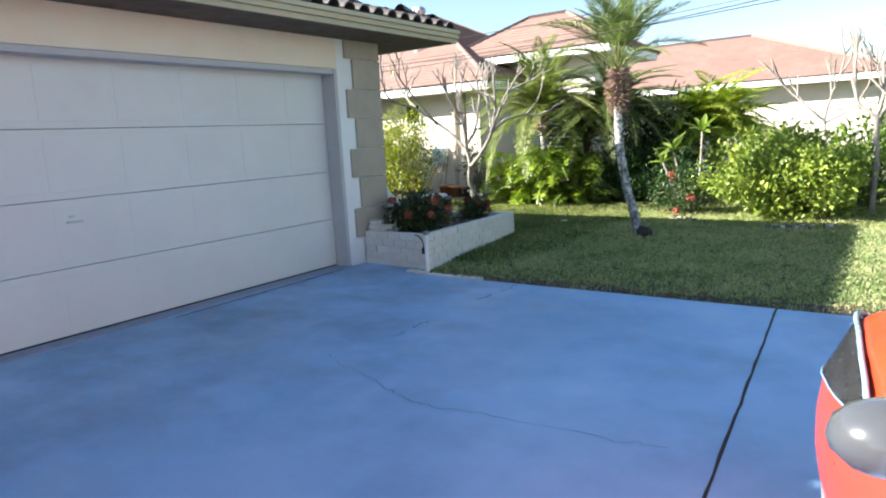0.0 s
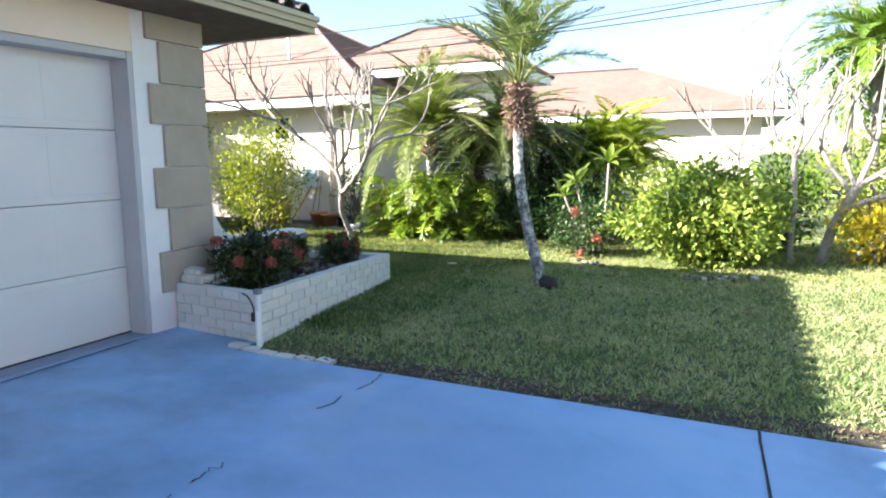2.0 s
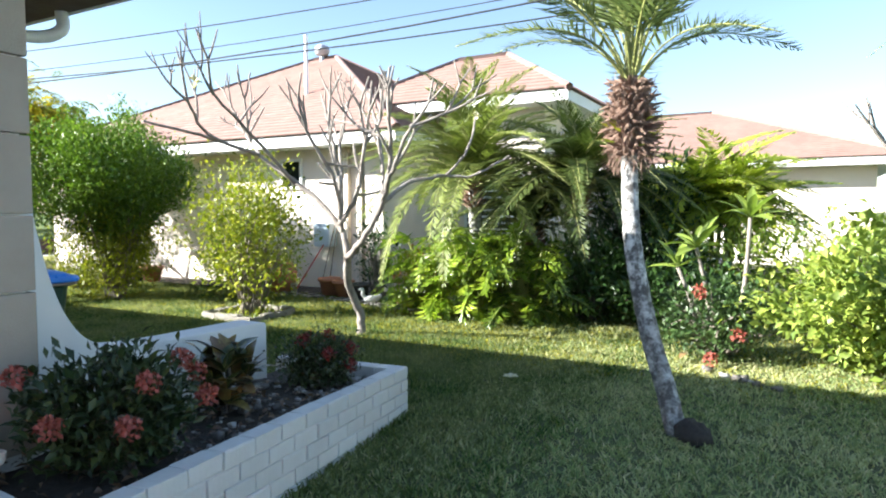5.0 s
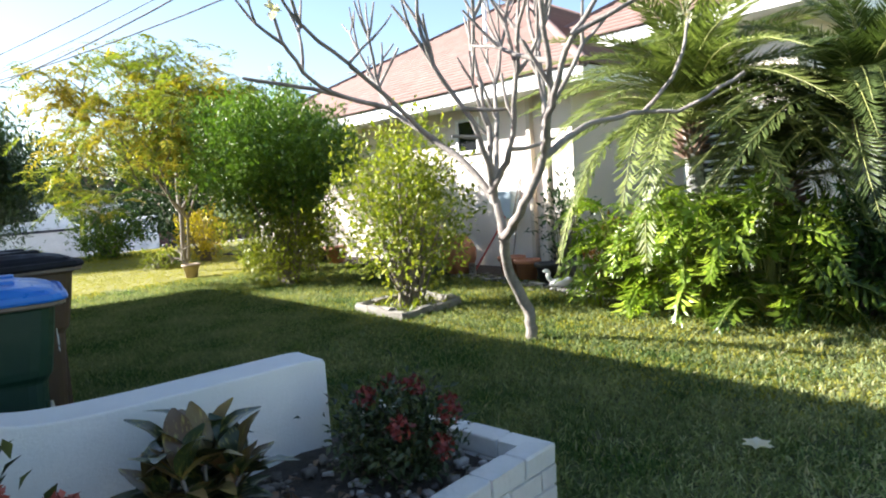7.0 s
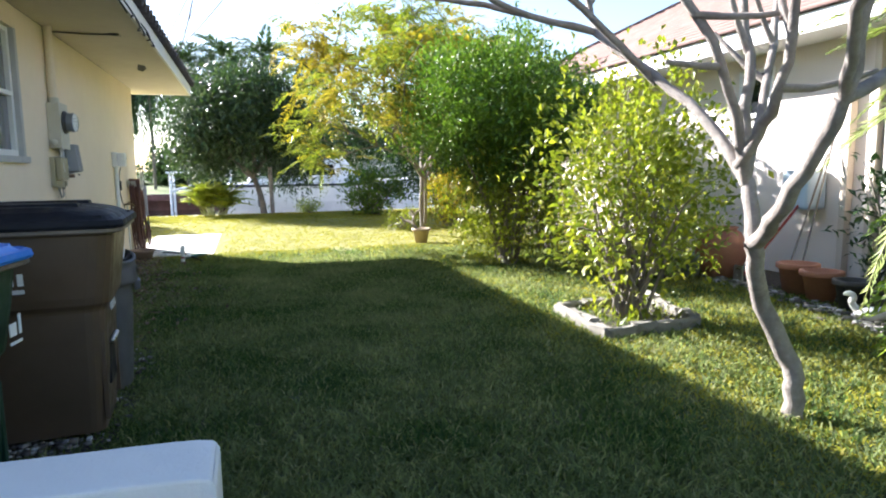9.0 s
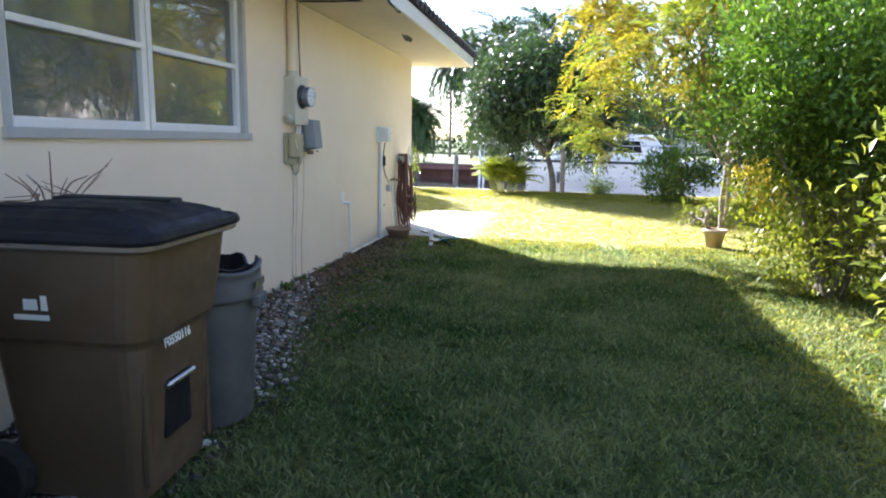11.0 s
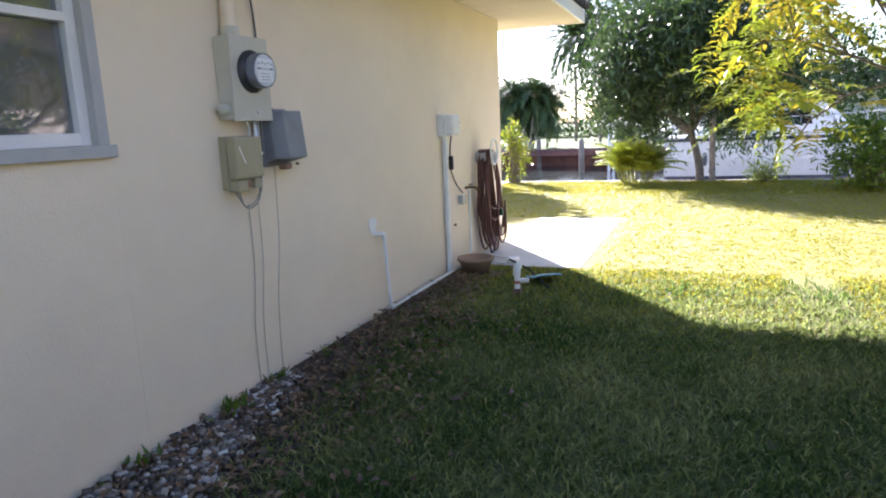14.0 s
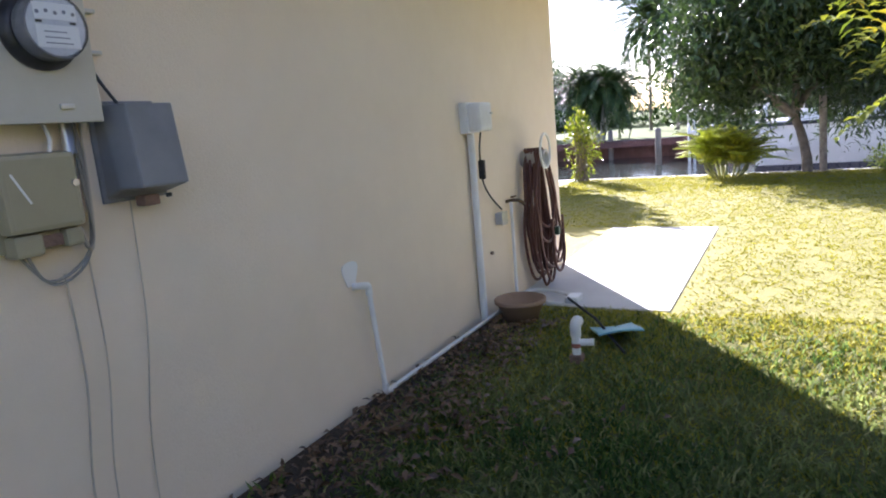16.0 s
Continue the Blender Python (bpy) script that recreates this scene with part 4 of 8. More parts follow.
def far_window(parent, x0, x1, y, z0, z1, slats=0):
    w = part("window", box(x0, x1, y - 0.02, y + 0.01, z0, z1), DARKGLASS, parent, "dark window")
    fr = bmesh.new()
    for a in ((x0 - 0.05, x0, z0 - 0.05, z1 + 0.05), (x1, x1 + 0.05, z0 - 0.05, z1 + 0.05), (x0, x1, z0 - 0.05, z0), (x0, x1, z1, z1 + 0.05)):
        join(fr, box(a[0], a[1], y - 0.045, y - 0.005, a[2], a[3], 0.004))
    part("frame", fr, WHITE, w)
    for i in range(slats):
        z = z0 + (i + 0.5) * (z1 - z0) / slats
        part("slat", box(x0 + 0.01, x1 - 0.01, y - 0.04, y - 0.022, z - 0.018, z + 0.018, 0.003), WHITE, w)
    return w


far_window(nbr, -10.32, -9.92, 13.45, 1.78, 2.22)
far_window(entry, -7.6, -6.5, 15.4, 0.95, 2.0, 9)
far_window(wing, -6.2, -5.0, 22.9, 1.0, 2.1)
far_window(wing, -12.0, -10.6, 22.9, 1.0, 2.1)
# arched window in the porch's street side
arch = [(15.95, 2.35), (17.2, 2.35)] + [(16.575 + 0.625 * math.cos(a), 2.45 + 0.42 * math.sin(a)) for a in np.linspace(0, math.pi, 14)]
aw = part("arched_window", prism(arch, 0.03, "x", -6.11), DARKGLASS, entry, "dark arched window")
part("arch_muntin", box(-6.08, -6.05, 16.56, 16.59, 2.36, 2.86, 0.003), WHITE, aw)
part("shade_panel", box(-6.075, -6.06, 16.0, 16.5, 2.37, 2.6, 0.003), WHITE, aw)
# fittings on the neighbour's sunny wall
ductcol = surface("tan_downpipe", (0.55, 0.47, 0.37), (0.6, 0.52, 0.42), 5, rough=0.6)
for x in (-8.9, -8.62):
    part("downpipe", box(x, x + 0.07, 13.36, 13.445, 0.0, 2.42, 0.008), ductcol, nbr, "tan downpipe")
part("pilaster", box(-8.5, -8.15, 13.40, 13.449, -0.05, 2.42, 0.005), NWALL, nbr)
tank = surface("blue_grey_cabinet", (0.42, 0.52, 0.58), (0.50, 0.60, 0.66), 4, rough=0.5)
bm = box(-9.45, -9.12, 13.2, 13.44, 0.74, 1.14, 0.03)
tagged(part("electric_cabinet", bm, tank), "pale blue-grey equipment cabinet on the stucco wall", "cabinet")
tube("vent_pipe", [(-11.0, 14.9, 3.3), (-11.0, 14.9, 4.9)], 0.04, WHITE, nbr, 8)
whirl = surface("galvanised", (0.35, 0.37, 0.40), (0.5, 0.52, 0.55), 8, rough=0.4, metal=0.6)
bm = lathe([(0.06, 0.0), (0.06, 0.12), (0.16, 0.16), (0.2, 0.26), (0.16, 0.36), (0.05, 0.42), (0.0, 0.42)], 14)
bmesh.ops.translate(bm, vec=(-12.78, 17.6, 5.12), verts=bm.verts)
part("roof_ventilator", bm, whirl, nbr, "grey turbine roof ventilator")

# ---- leaning dwarf date palm on the front lawn ----
pygmy = thing("palm_tree", (-0.015, 0.145, 0), label="leaning dwarf date palm with ringed grey trunk and blue-green fronds", category="palm tree")
trunk_line = bend([(-2.82, 8.52, -0.05), (-2.90, 8.585, 0.22), (-3.02, 8.66, 0.55), (-3.115, 8.70, 0.95), (-3.165, 8.73, 1.3), (-3.18, 8.745, 1.75), (-3.18, 8.77, 2.1)], 8)
tr = 0.055 + 0.012 * np.sin(np.arange(len(trunk_line)) * 2.4) * 0.15 + np.linspace(0.012, -0.006, len(trunk_line))
part_tr = tube("trunk", trunk_line, tr, PALM_BARK, pygmy, 14)
# boots: stubs of old leaf stalks round the neck
g = np.random.default_rng(3)
pieces = []
for i in range(150):
    u = i / 150
    z = 1.68 + 0.5 * u
    a = i * 2.39996
    r = 0.052 + 0.058 * math.sin(math.pi * min(1, u * 0.85 + 0.12))
    c = np.array([-3.18, 8.765, z]) + r * np.array([math.cos(a), math.sin(a), 0])
    d = unit(np.array([math.cos(a) * g.uniform(0.6, 1.2), math.sin(a) * g.uniform(0.6, 1.2), g.uniform(-0.5, 1.0)]))
    pieces.append(tube_np(bend([c - d * 0.03, c + d * 0.035, c + d * g.uniform(0.07, 0.12) + [0, 0, -0.01]], 3), np.linspace(0.022, 0.004, 7), 5))
hair_a = g.uniform(0, 6.3, 2400)
hairs_b = np.array([-3.18, 8.765, 0]) + np.stack([0.11 * np.cos(hair_a), 0.11 * np.sin(hair_a), g.uniform(1.64, 2.15, 2400)], 1)
fast("boot_cover", merged(pieces), 4, FIBRE, pygmy, "brown fibrous leaf boots")
fast("fibre", leaf_np(hairs_b + g.normal(0, 0.018, (2400, 3)), g.normal(0, 1, (2400, 3)) + [0, 0, -0.5], 0.11, 0.006), 3, FIBRE, pygmy, "shaggy brown fibre")
fm = [frond_mesh(1.3, 0.45, 0.36, 46, 0.31, 0.014, G_PALM, RIB, 58, 0.10, 0.08, bare=0.30) for _ in range(3)]
fm2 = [frond_mesh(1.25, 0.32, 0.66, 46, 0.31, 0.014, G_PALM, RIB, 58, 0.16, 0.0, bare=0.30) for _ in range(2)]
spray(pygmy, fm, (-3.18, 8.77, 2.12), 24, (84, 40), (0.85, 1.12))
spray(pygmy, fm2, (-3.18, 8.77, 2.08), 5, (50, 34), (0.8, 1.0), spin=40)
# small epiphyte leaves in the boots
g = np.random.default_rng(31)
a = g.uniform(0, 6.3, 26)
fast("epiphyte_leaves", leaf_np(np.stack([-3.18 + 0.13 * np.cos(a), 8.765 + 0.13 * np.sin(a), g.uniform(1.72, 1.9, 26)], 1), np.stack([np.cos(a), np.sin(a), g.uniform(-0.2, 0.9, 26)], 1), 0.10, 0.035), 3, G_LEMON, pygmy, "small yellow-green leaves")
stump = bmesh.new()
bmesh.ops.create_uvsphere(stump, u_segments=18, v_segments=10, radius=0.105)
for v in stump.verts:
    v.co *= 1 + 0.35 * noise.noise(v.co * 8) + 0.25 * noise.noise(v.co * 23)
    v.co.z = v.co.z * 0.8
bmesh.ops.translate(stump, vec=(-2.74, 8.56, 0.02), verts=stump.verts)
tagged(part("root_mound", stump, surface("dark_root_bark", (0.02, 0.017, 0.014), (0.045, 0.036, 0.028), 20, rough=0.95, bump=1.0, bump_scale=50), smooth=True), "dark rounded root ball at the palm foot", "root ball")

# ---- clump of date palms by the neighbour's porch ----
fa = [frond_mesh(1.75, 0.52, 0.45, 84, 0.31, 0.017, G_PALM2, RIB, 56, 0.10, 0.08, bare=0.14) for _ in range(3)]
fb = [frond_mesh(1.75, 0.46, 0.80, 84, 0.31, 0.017, G_PALM2, RIB, 56, 0.13, 0.02, bare=0.14) for _ in range(3)]
# fronds with shade in their colour, for the two right-hand palms
fc = [frond_mesh(1.75, 0.50, 0.70, 84, 0.31, 0.017, G_PALM2_SHADED, RIB, 56, 0.12, 0.04, bare=0.14) for _ in range(3)]
for x, y, z, up, arch, s in ((-6.0, 12.35, 1.68, 22, 42, (0.85, 1.1)), (-4.7, 12.75, 1.55, 20, 54, (0.75, 0.98)), (-5.35, 12.9, 1.1, 14, 30, (0.6, 0.85))):
    p = thing("palm_tree", (x, y, 0), label="dwarf date palm with arching dusty green fronds and pale trunk", category="palm tree", group="date palms by the porch")
    tube("trunk", bend([(0.12, -0.12, -0.05), (0.05, 0, z * 0.5), (0, 0, z)], 5), np.linspace(0.10, 0.08, 11), PALM_BARK, p, 12)
    g = np.random.default_rng(int(-x * 10))
    q = []
    for i in range(60):
        az, u = i * 2.39996, i / 60
        c = np.array([0.085 * math.cos(az), 0.085 * math.sin(az), z - 0.30 + 0.34 * u])
        d = unit(np.array([math.cos(az), math.sin(az), g.uniform(0.2, 1.0)]))
        q.append(tube_np([c - d * 0.03, c + d * 0.05, c + d * g.uniform(0.09, 0.14)], np.array([0.022, 0.015, 0.005]), 5))
    fast("boot_cover", merged(q), 4, FIBRE, p, "brown fibrous leaf boots")
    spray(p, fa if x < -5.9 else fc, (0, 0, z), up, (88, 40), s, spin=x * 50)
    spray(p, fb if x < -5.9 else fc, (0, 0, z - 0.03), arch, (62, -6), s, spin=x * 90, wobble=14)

# ---- philodendron bed ----
def lobed_mesh(L, lobes, leaf, width, mat):
    """A drooping leaf: a narrow folded blade cut into long lobes on each side."""
    t = np.linspace(0, 1, 10)
    d = rng.uniform(0.35, 0.75)
    line = np.stack([L * (t - 0.2 * d * t * t), 0.03 * L * np.sin(t * 3), L * (0.15 * t - d * t**2)], 1)
    rv, rf = tube_np(line, np.linspace(0.006, 0.002, 10), 4)
    s = np.repeat(np.linspace(0.02, 0.97, lobes), 2) + rng.normal(0, 0.012, 2 * lobes)
    s = np.clip(s, 0, 1)
    base = np.stack([np.interp(s, t, line[:, k]) for k in range(3)], 1)
    tang = unit(np.stack([np.interp(s, t, np.gradient(line[:, k])) for k in range(3)], 1))
    sign = np.tile([1.0, -1.0], lobes)
    a = np.radians(100 - 72 * s + rng.normal(0, 7, len(s)))
    nor = unit(np.cross(tang, np.tile([0, 1.0, 0], (len(s), 1)))) * -1
    way = tang * np.cos(a)[:, None] + np.stack([0 * s, sign * np.sin(a), 0 * s], 1) + nor * rng.uniform(-0.1, 0.3, len(s))[:, None] - np.array([0, 0, 0.12])
    size = leaf * (0.55 + 0.55 * np.sin(np.pi * np.clip(s + 0.12, 0, 1))) * rng.uniform(0.85, 1.15, len(s))
    lv, lf = leaf_np(base, way, size, width, up=nor, fold=0.25, bow=0.10)
    bb = line[:-1]
    bv, bf = leaf_np(bb - (line[1:] - bb) * 0.3, line[1:] - bb, np.linalg.norm(line[1:] - bb, axis=1) * 1.7, 0.085 * (1 - 0.6 * t[:-1]), fold=0.3)
    return mesh_of("leaf", [(lv, lf, mat), (bv, bf, mat), (rv, rf, RIB)])


ph = [lobed_mesh(rng.uniform(0.34, 0.46), 11, 0.175, 0.034, G_PHILO) for _ in range(7)]
ph_shaded = [lobed_mesh(rng.uniform(0.34, 0.46), 11, 0.175, 0.034, G_PHILO_SHADED) for _ in range(7)]
for x, y, n in ((-6.4, 11.95, 70), (-5.75, 11.85, 88), (-5.1, 11.95, 84), (-5.5, 12.4, 70)):
    p = thing("philodendron", (x, y, 0), label="bright green philodendron with deeply lobed leaves", category="philodendron", group="philodendron bed")
    pieces = []
    for i in range(n):
        az = i * 2.39996 + x
        rr, up = 0.50 * g.random() ** 0.7, g.uniform(0.12, 1.02)
        foot = np.array([0.05 * math.cos(az), 0.05 * math.sin(az), -0.02])
        end = np.array([rr * math.cos(az), rr * math.sin(az), up])
        pieces.append(tube_np(bend([foot, (foot + end) / 2 + [0, 0, 0.08], end], 3), 0.006, 4))
        s = g.uniform(0.75, 1.1)
        m = Matrix.Translation(end) @ Matrix.Rotation(az + g.normal(0, 0.35), 4, "Z") @ Matrix.Rotation(-radians(g.uniform(-35, 50) * (0.6 + 0.4 * up)), 4, "Y") @ Matrix.Rotation(g.normal(0, 0.4), 4, "X") @ Matrix.Diagonal((s, s, s, 1))
        # right-hand plant: most leaves use the copy with shade in its colour
        child("leaf", (ph_shaded if x > -5.3 and i % 5 else ph)[i % 7], p, m)
    tagged(fast("stalkwork", merged(pieces), 4, RIB, p), kind="stuff")

# ---- areca behind ----
fr = [frond_mesh(1.35, 0.50, 0.85, 32, 0.40, 0.042, G_ARECA, RIB, 54, 0.14, 0.16) for _ in range(3)]
areca = thing("palm_clump", (-3.3, 14.4, 0), label="bushy yellow-green areca palm clump against the far house", category="palm clump")
for i in range(12):
    x, y, z = random.uniform(-0.42, 0.42), random.uniform(-0.4, 0.4), random.uniform(0.9, 1.7)
    tube("cane", [(x * 0.6, y * 0.6, -0.03), (x, y, z)], 0.028, RIB, areca, 7)
    spray(areca, fr, (x, y, z), 9, (80, 10), (0.75, 1.0), spin=i * 67)

# ---- large shrub and neighbours on the front lawn ----
bush("shrub", (-1.36, 10.85, 0), 0.94, 0.9, 1.10, 0.0, 620, 18, 0.105, 0.55, G_SHRUB, "large rounded shrub with yellow-green leaves, sunlit", "shrub", BARK, 0.5, 0.05, 11, 0.085)
ix = bush("ixora_shrub", (-2.86, 10.95, 0), 0.45, 0.45, 0.66, 0.0, 170, 16, 0.07, 0.45, G_FAR, "small dark shrub with a few red-orange flower heads", "flowering shrub", BARK, 0.3, 0.1, 12, 0.06)


def flower_head(radius, mat, count=70, seed=0):
    g = np.random.default_rng(seed)
    d = unit(g.normal(size=(count, 3)) + [0, 0, 0.5])
    v, f = leaf_np(d * radius * 0.75, d * 0.35 + g.normal(0, 0.8, (count, 3)), radius * 0.62, radius * 0.42, up=d)
    return mesh_of("flower_head", [(v, f, mat)])


heads = [flower_head(0.06, PETAL, 70, k) for k in range(3)]
for p in ((0.22, -0.42, 0.28), (0.02, -0.46, 0.06), (-0.1, -0.30, 0.62)):
    child("flower_head", heads[len(ix.children) % 3], ix, Matrix.Translation(p))


fl = [broad_leaf(0.33, 0.085, G_FRANG, 0.06, 0.25), broad_leaf(0.30, 0.075, G_FRANG, 0.14, 0.25)]


def rosette(t, at, foot, n, seed):
    tube("stem", bend([foot, (np.array(foot) + at) / 2 + [0.03, 0, 0.05], at], 4), np.linspace(0.026, 0.017, 9), PALE_BARK, t, 7)
    spray(t, fl, at, n, (62, -12), (0.75, 1.1), name="leaf", spin=seed * 40, wobble=14)


yp = thing("frangipani", (-2.9, 11.0, 0), label="young frangipani with long glossy leaf rosettes", category="frangipani")
rosette(yp, (-0.14, 0.0, 0.99), (0.0, 0.12, -0.03), 13, 1)
rosette(yp, (0.31, 0.0, 1.27), (0.18, 0.1, -0.03), 14, 2)
rosette(yp, (-0.30, 0.0, 0.80), (-0.1, 0.1, -0.03), 9, 4)
# stands in for philodendron under the palms; dark leaves put its shade in
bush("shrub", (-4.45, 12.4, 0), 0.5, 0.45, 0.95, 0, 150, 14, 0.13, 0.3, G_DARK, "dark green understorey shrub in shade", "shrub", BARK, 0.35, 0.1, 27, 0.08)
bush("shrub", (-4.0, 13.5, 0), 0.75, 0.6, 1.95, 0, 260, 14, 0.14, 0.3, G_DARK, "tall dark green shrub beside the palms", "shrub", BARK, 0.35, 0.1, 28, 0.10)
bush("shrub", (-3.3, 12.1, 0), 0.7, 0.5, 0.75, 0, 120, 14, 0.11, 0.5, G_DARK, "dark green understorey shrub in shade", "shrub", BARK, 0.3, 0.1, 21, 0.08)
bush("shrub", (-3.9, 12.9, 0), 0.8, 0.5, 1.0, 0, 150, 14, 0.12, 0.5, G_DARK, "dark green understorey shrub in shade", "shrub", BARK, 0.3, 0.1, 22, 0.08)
bush("shrub", (-2.1, 13.3, 0), 1.3, 0.6, 1.1, 0, 200, 14, 0.11, 0.5, G_SHRUB, "leafy green shrub behind the lawn", "shrub", BARK, 0.35, 0.1, 23, 0.08)
bush("shrub", (-0.4, 12.3, 0), 0.5, 0.5, 1.45, 0, 120, 16, 0.12, 0.42, G_FINE, "upright grey-green leafy shrub behind the lawn", "shrub", BARK, 0.3, 0.2, 24, 0.08)
bush("croton", (0.75, 11.6, 0), 0.6, 0.6, 0.8, 0, 120, 14, 0.12, 0.35, G_YELLOW, "bright yellow-leaved croton shrub", "croton", BARK, 0.3, 0.1, 25, 0.07)
bush("shrub", (1.0, 14.5, 0), 1.3, 1.0, 1.6, 0, 220, 14, 0.13, 0.45, G_SHRUB, "leafy green shrub behind the lawn", "shrub", BARK, 0.35, 0.1, 26, 0.1)


# ---- bare frangipani trees ----
def frangipani(at, legs, seed, label, girth=0.62):
    """legs: main limbs as (points, first radius, end twigs)."""
    t = thing("frangipani_tree", at, label=label, category="frangipani tree")
    g = np.random.default_rng(seed)
    for pts, r0, r1, twigs in legs:
        line = bend(pts, 5)
        pieces = [(line + np.concatenate([[[0, 0, 0]], g.normal(0, 0.006, (len(line) - 1, 3))]), girth * np.linspace(r0, r1, len(line)))]
        d = unit(line[-1] - line[-3])
        for _ in range(twigs):
            w, tip = limbs(line[-1], unit(d + g.normal(0, 0.45, 3) + [0, 0, 0.25]), g.uniform(0.2, 0.34), r1 * 0.64, int(g.integers(1, 3)), g, 2, 0.55, 0.5, 0.8, 3, 0.06)
            pieces += w
        k = len(line) // 2
        for j in (k, int(k * 1.5)):
            if twigs and g.random() < 0.9:
                d2 = unit(g.normal(0, 0.6, 3) + [0, 0, 0.8])
                w, tip = limbs(line[j], d2, g.uniform(0.25, 0.45), r1 * 0.64, int(g.integers(0, 2)), g, 2, 0.5, 0.5, 0.8, 3, 0.06)
                pieces += w
        wood("branch", pieces, PALE_BARK, t, 8)
    return t


F = np.array([-6.40, 10.38, 0.0])
fork, knot = np.array([-6.29, 9.99, 0.87]) - F, np.array([-6.36, 9.99, 1.12]) - F
legs = [
    ([(0, 0, -0.05), (0.0, -0.04, 0.25), (-0.02, -0.2, 0.55), tuple(fork)], 0.082, 0.062, 0),
    ([tuple(fork), tuple(knot), tuple(np.array([-6.7, 9.95, 1.5]) - F), tuple(np.array([-7.25, 9.75, 1.93]) - F)], 0.06, 0.034, 0),
    ([tuple(np.array([-7.25, 9.75, 1.93]) - F), tuple(np.array([-7.5, 9.2, 2.1]) - F), tuple(np.array([-7.73, 8.73, 2.19]) - F)], 0.032, 0.02, 0),
    ([tuple(np.array([-7.25, 9.75, 1.93]) - F), tuple(np.array([-7.4, 9.2, 2.1]) - F), tuple(np.array([-7.2, 8.8, 2.35]) - F)], 0.03, 0.022, 2),
    ([tuple(np.array([-7.25, 9.75, 1.93]) - F), tuple(np.array([-7.6, 9.9, 2.2]) - F)], 0.032, 0.024, 3),
    ([tuple(np.array([-6.9, 9.9, 1.62]) - F), tuple(np.array([-6.95, 9.4, 2.05]) - F), tuple(np.array([-6.75, 8.7, 2.35]) - F)], 0.034, 0.02, 2),
    ([tuple(knot), tuple(np.array([-6.45, 10.05, 1.7]) - F), tuple(np.array([-6.6, 10.1, 2.25]) - F)], 0.045, 0.026, 3),
    ([tuple(knot), tuple(np.array([-6.25, 9.75, 1.6]) - F), tuple(np.array([-6.35, 9.45, 2.1]) - F)], 0.04, 0.026, 3),
    ([tuple(knot), tuple(np.array([-6.6, 10.3, 1.6]) - F), tuple(np.array([-6.8, 10.55, 2.1]) - F)], 0.04, 0.026, 3),
    ([tuple(fork), tuple(np.array([-6.0, 9.85, 1.05]) - F), tuple(np.array([-5.72, 9.8, 1.42]) - F)], 0.058, 0.046, 0),
    ([tuple(np.array([-5.72, 9.8, 1.42]) - F), tuple(np.array([-5.75, 10.3, 1.62]) - F), tuple(np.array([-5.6, 10.84, 1.72]) - F)], 0.04, 0.03, 0),
    ([tuple(np.array([-5.6, 10.84, 1.72]) - F), tuple(np.array([-5.35, 11.0, 1.72]) - F), tuple(np.array([-5.02, 11.22, 1.93]) - F)], 0.028, 0.02, 0),
    ([tuple(np.array([-5.6, 10.84, 1.72]) - F), tuple(np.array([-5.42, 11.0, 2.0]) - F), tuple(np.array([-5.38, 11.14, 2.38]) - F)], 0.028, 0.018, 0),
    ([tuple(np.array([-5.72, 9.8, 1.42]) - F), tuple(np.array([-5.6, 9.75, 1.85]) - F), tuple(np.array([-5.55, 9.65, 2.2]) - F)], 0.04, 0.028, 3),
    ([tuple(np.array([-5.72, 9.8, 1.42]) - F), tuple(np.array([-5.9, 10.05, 1.8]) - F), tuple(np.array([-6.05, 10.2, 2.2]) - F)], 0.038, 0.026, 3),
    ([tuple(np.array([-5.72, 9.8, 1.42]) - F), tuple(np.array([-5.45, 9.55, 1.7]) - F), tuple(np.array([-5.2, 9.45, 2.05]) - F)], 0.034, 0.026, 2),
    ([tuple(np.array([-6.36, 9.95, 1.2]) - F), tuple(np.array([-6.1, 9.9, 1.5]) - F), tuple(np.array([-5.95, 9.85, 2.0]) - F)], 0.042, 0.028, 3),
]
frang = frangipani(tuple(F + [0.03, -0.06, 0.0]), legs, 5, "bare frangipani tree with thick pale forking branches on the lawn")
bl = leafy("frangipani_petals", [(0.0, (0.75, 0.62, 0.35)), (1.0, (0.8, 0.75, 0.6))])
for p in ((-5.38, 11.14, 2.38), (-6.72, 8.48, 2.42)):
    g = np.random.default_rng(9)
    child("blossom", mesh_of("blossom", [(*leaf_np(np.tile(np.array(p) - F, (14, 1)), g.normal(0, 1, (14, 3)) + [0, 0, 0.4], 0.065, 0.04), bl)]), frang)
legs2 = [
    ([(0, 0, -0.05), (0.12, 0.02, 0.45), (0.35, 0.0, 0.95)], 0.10, 0.075, 0),
    ([(0.30, 0.0, 0.85), (-0.08, 0.05, 1.45), (0.0, 0.05, 1.95)], 0.05, 0.03, 3),
    ([(0.35, 0.0, 0.95), (0.52, 0.10, 1.5), (0.55, 0.10, 2.15)], 0.055, 0.03, 3),
    ([(0.35, 0.0, 0.95), (0.75, -0.05, 1.3), (1.0, 0.0, 1.85)], 0.055, 0.03, 3),
    ([(0.33, 0.0, 0.92), (0.2, 0.2, 1.4), (0.25, 0.2, 2.0)], 0.045, 0.028, 3),
    ([(0.25, 0.0, 0.7), (0.85, -0.1, 0.95), (1.4, -0.1, 1.3)], 0.055, 0.035, 3),
    ([(0.3, 0.02, -0.03), (0.6, -0.05, 0.3), (1.0, -0.1, 0.65)], 0.06, 0.04, 2),
]
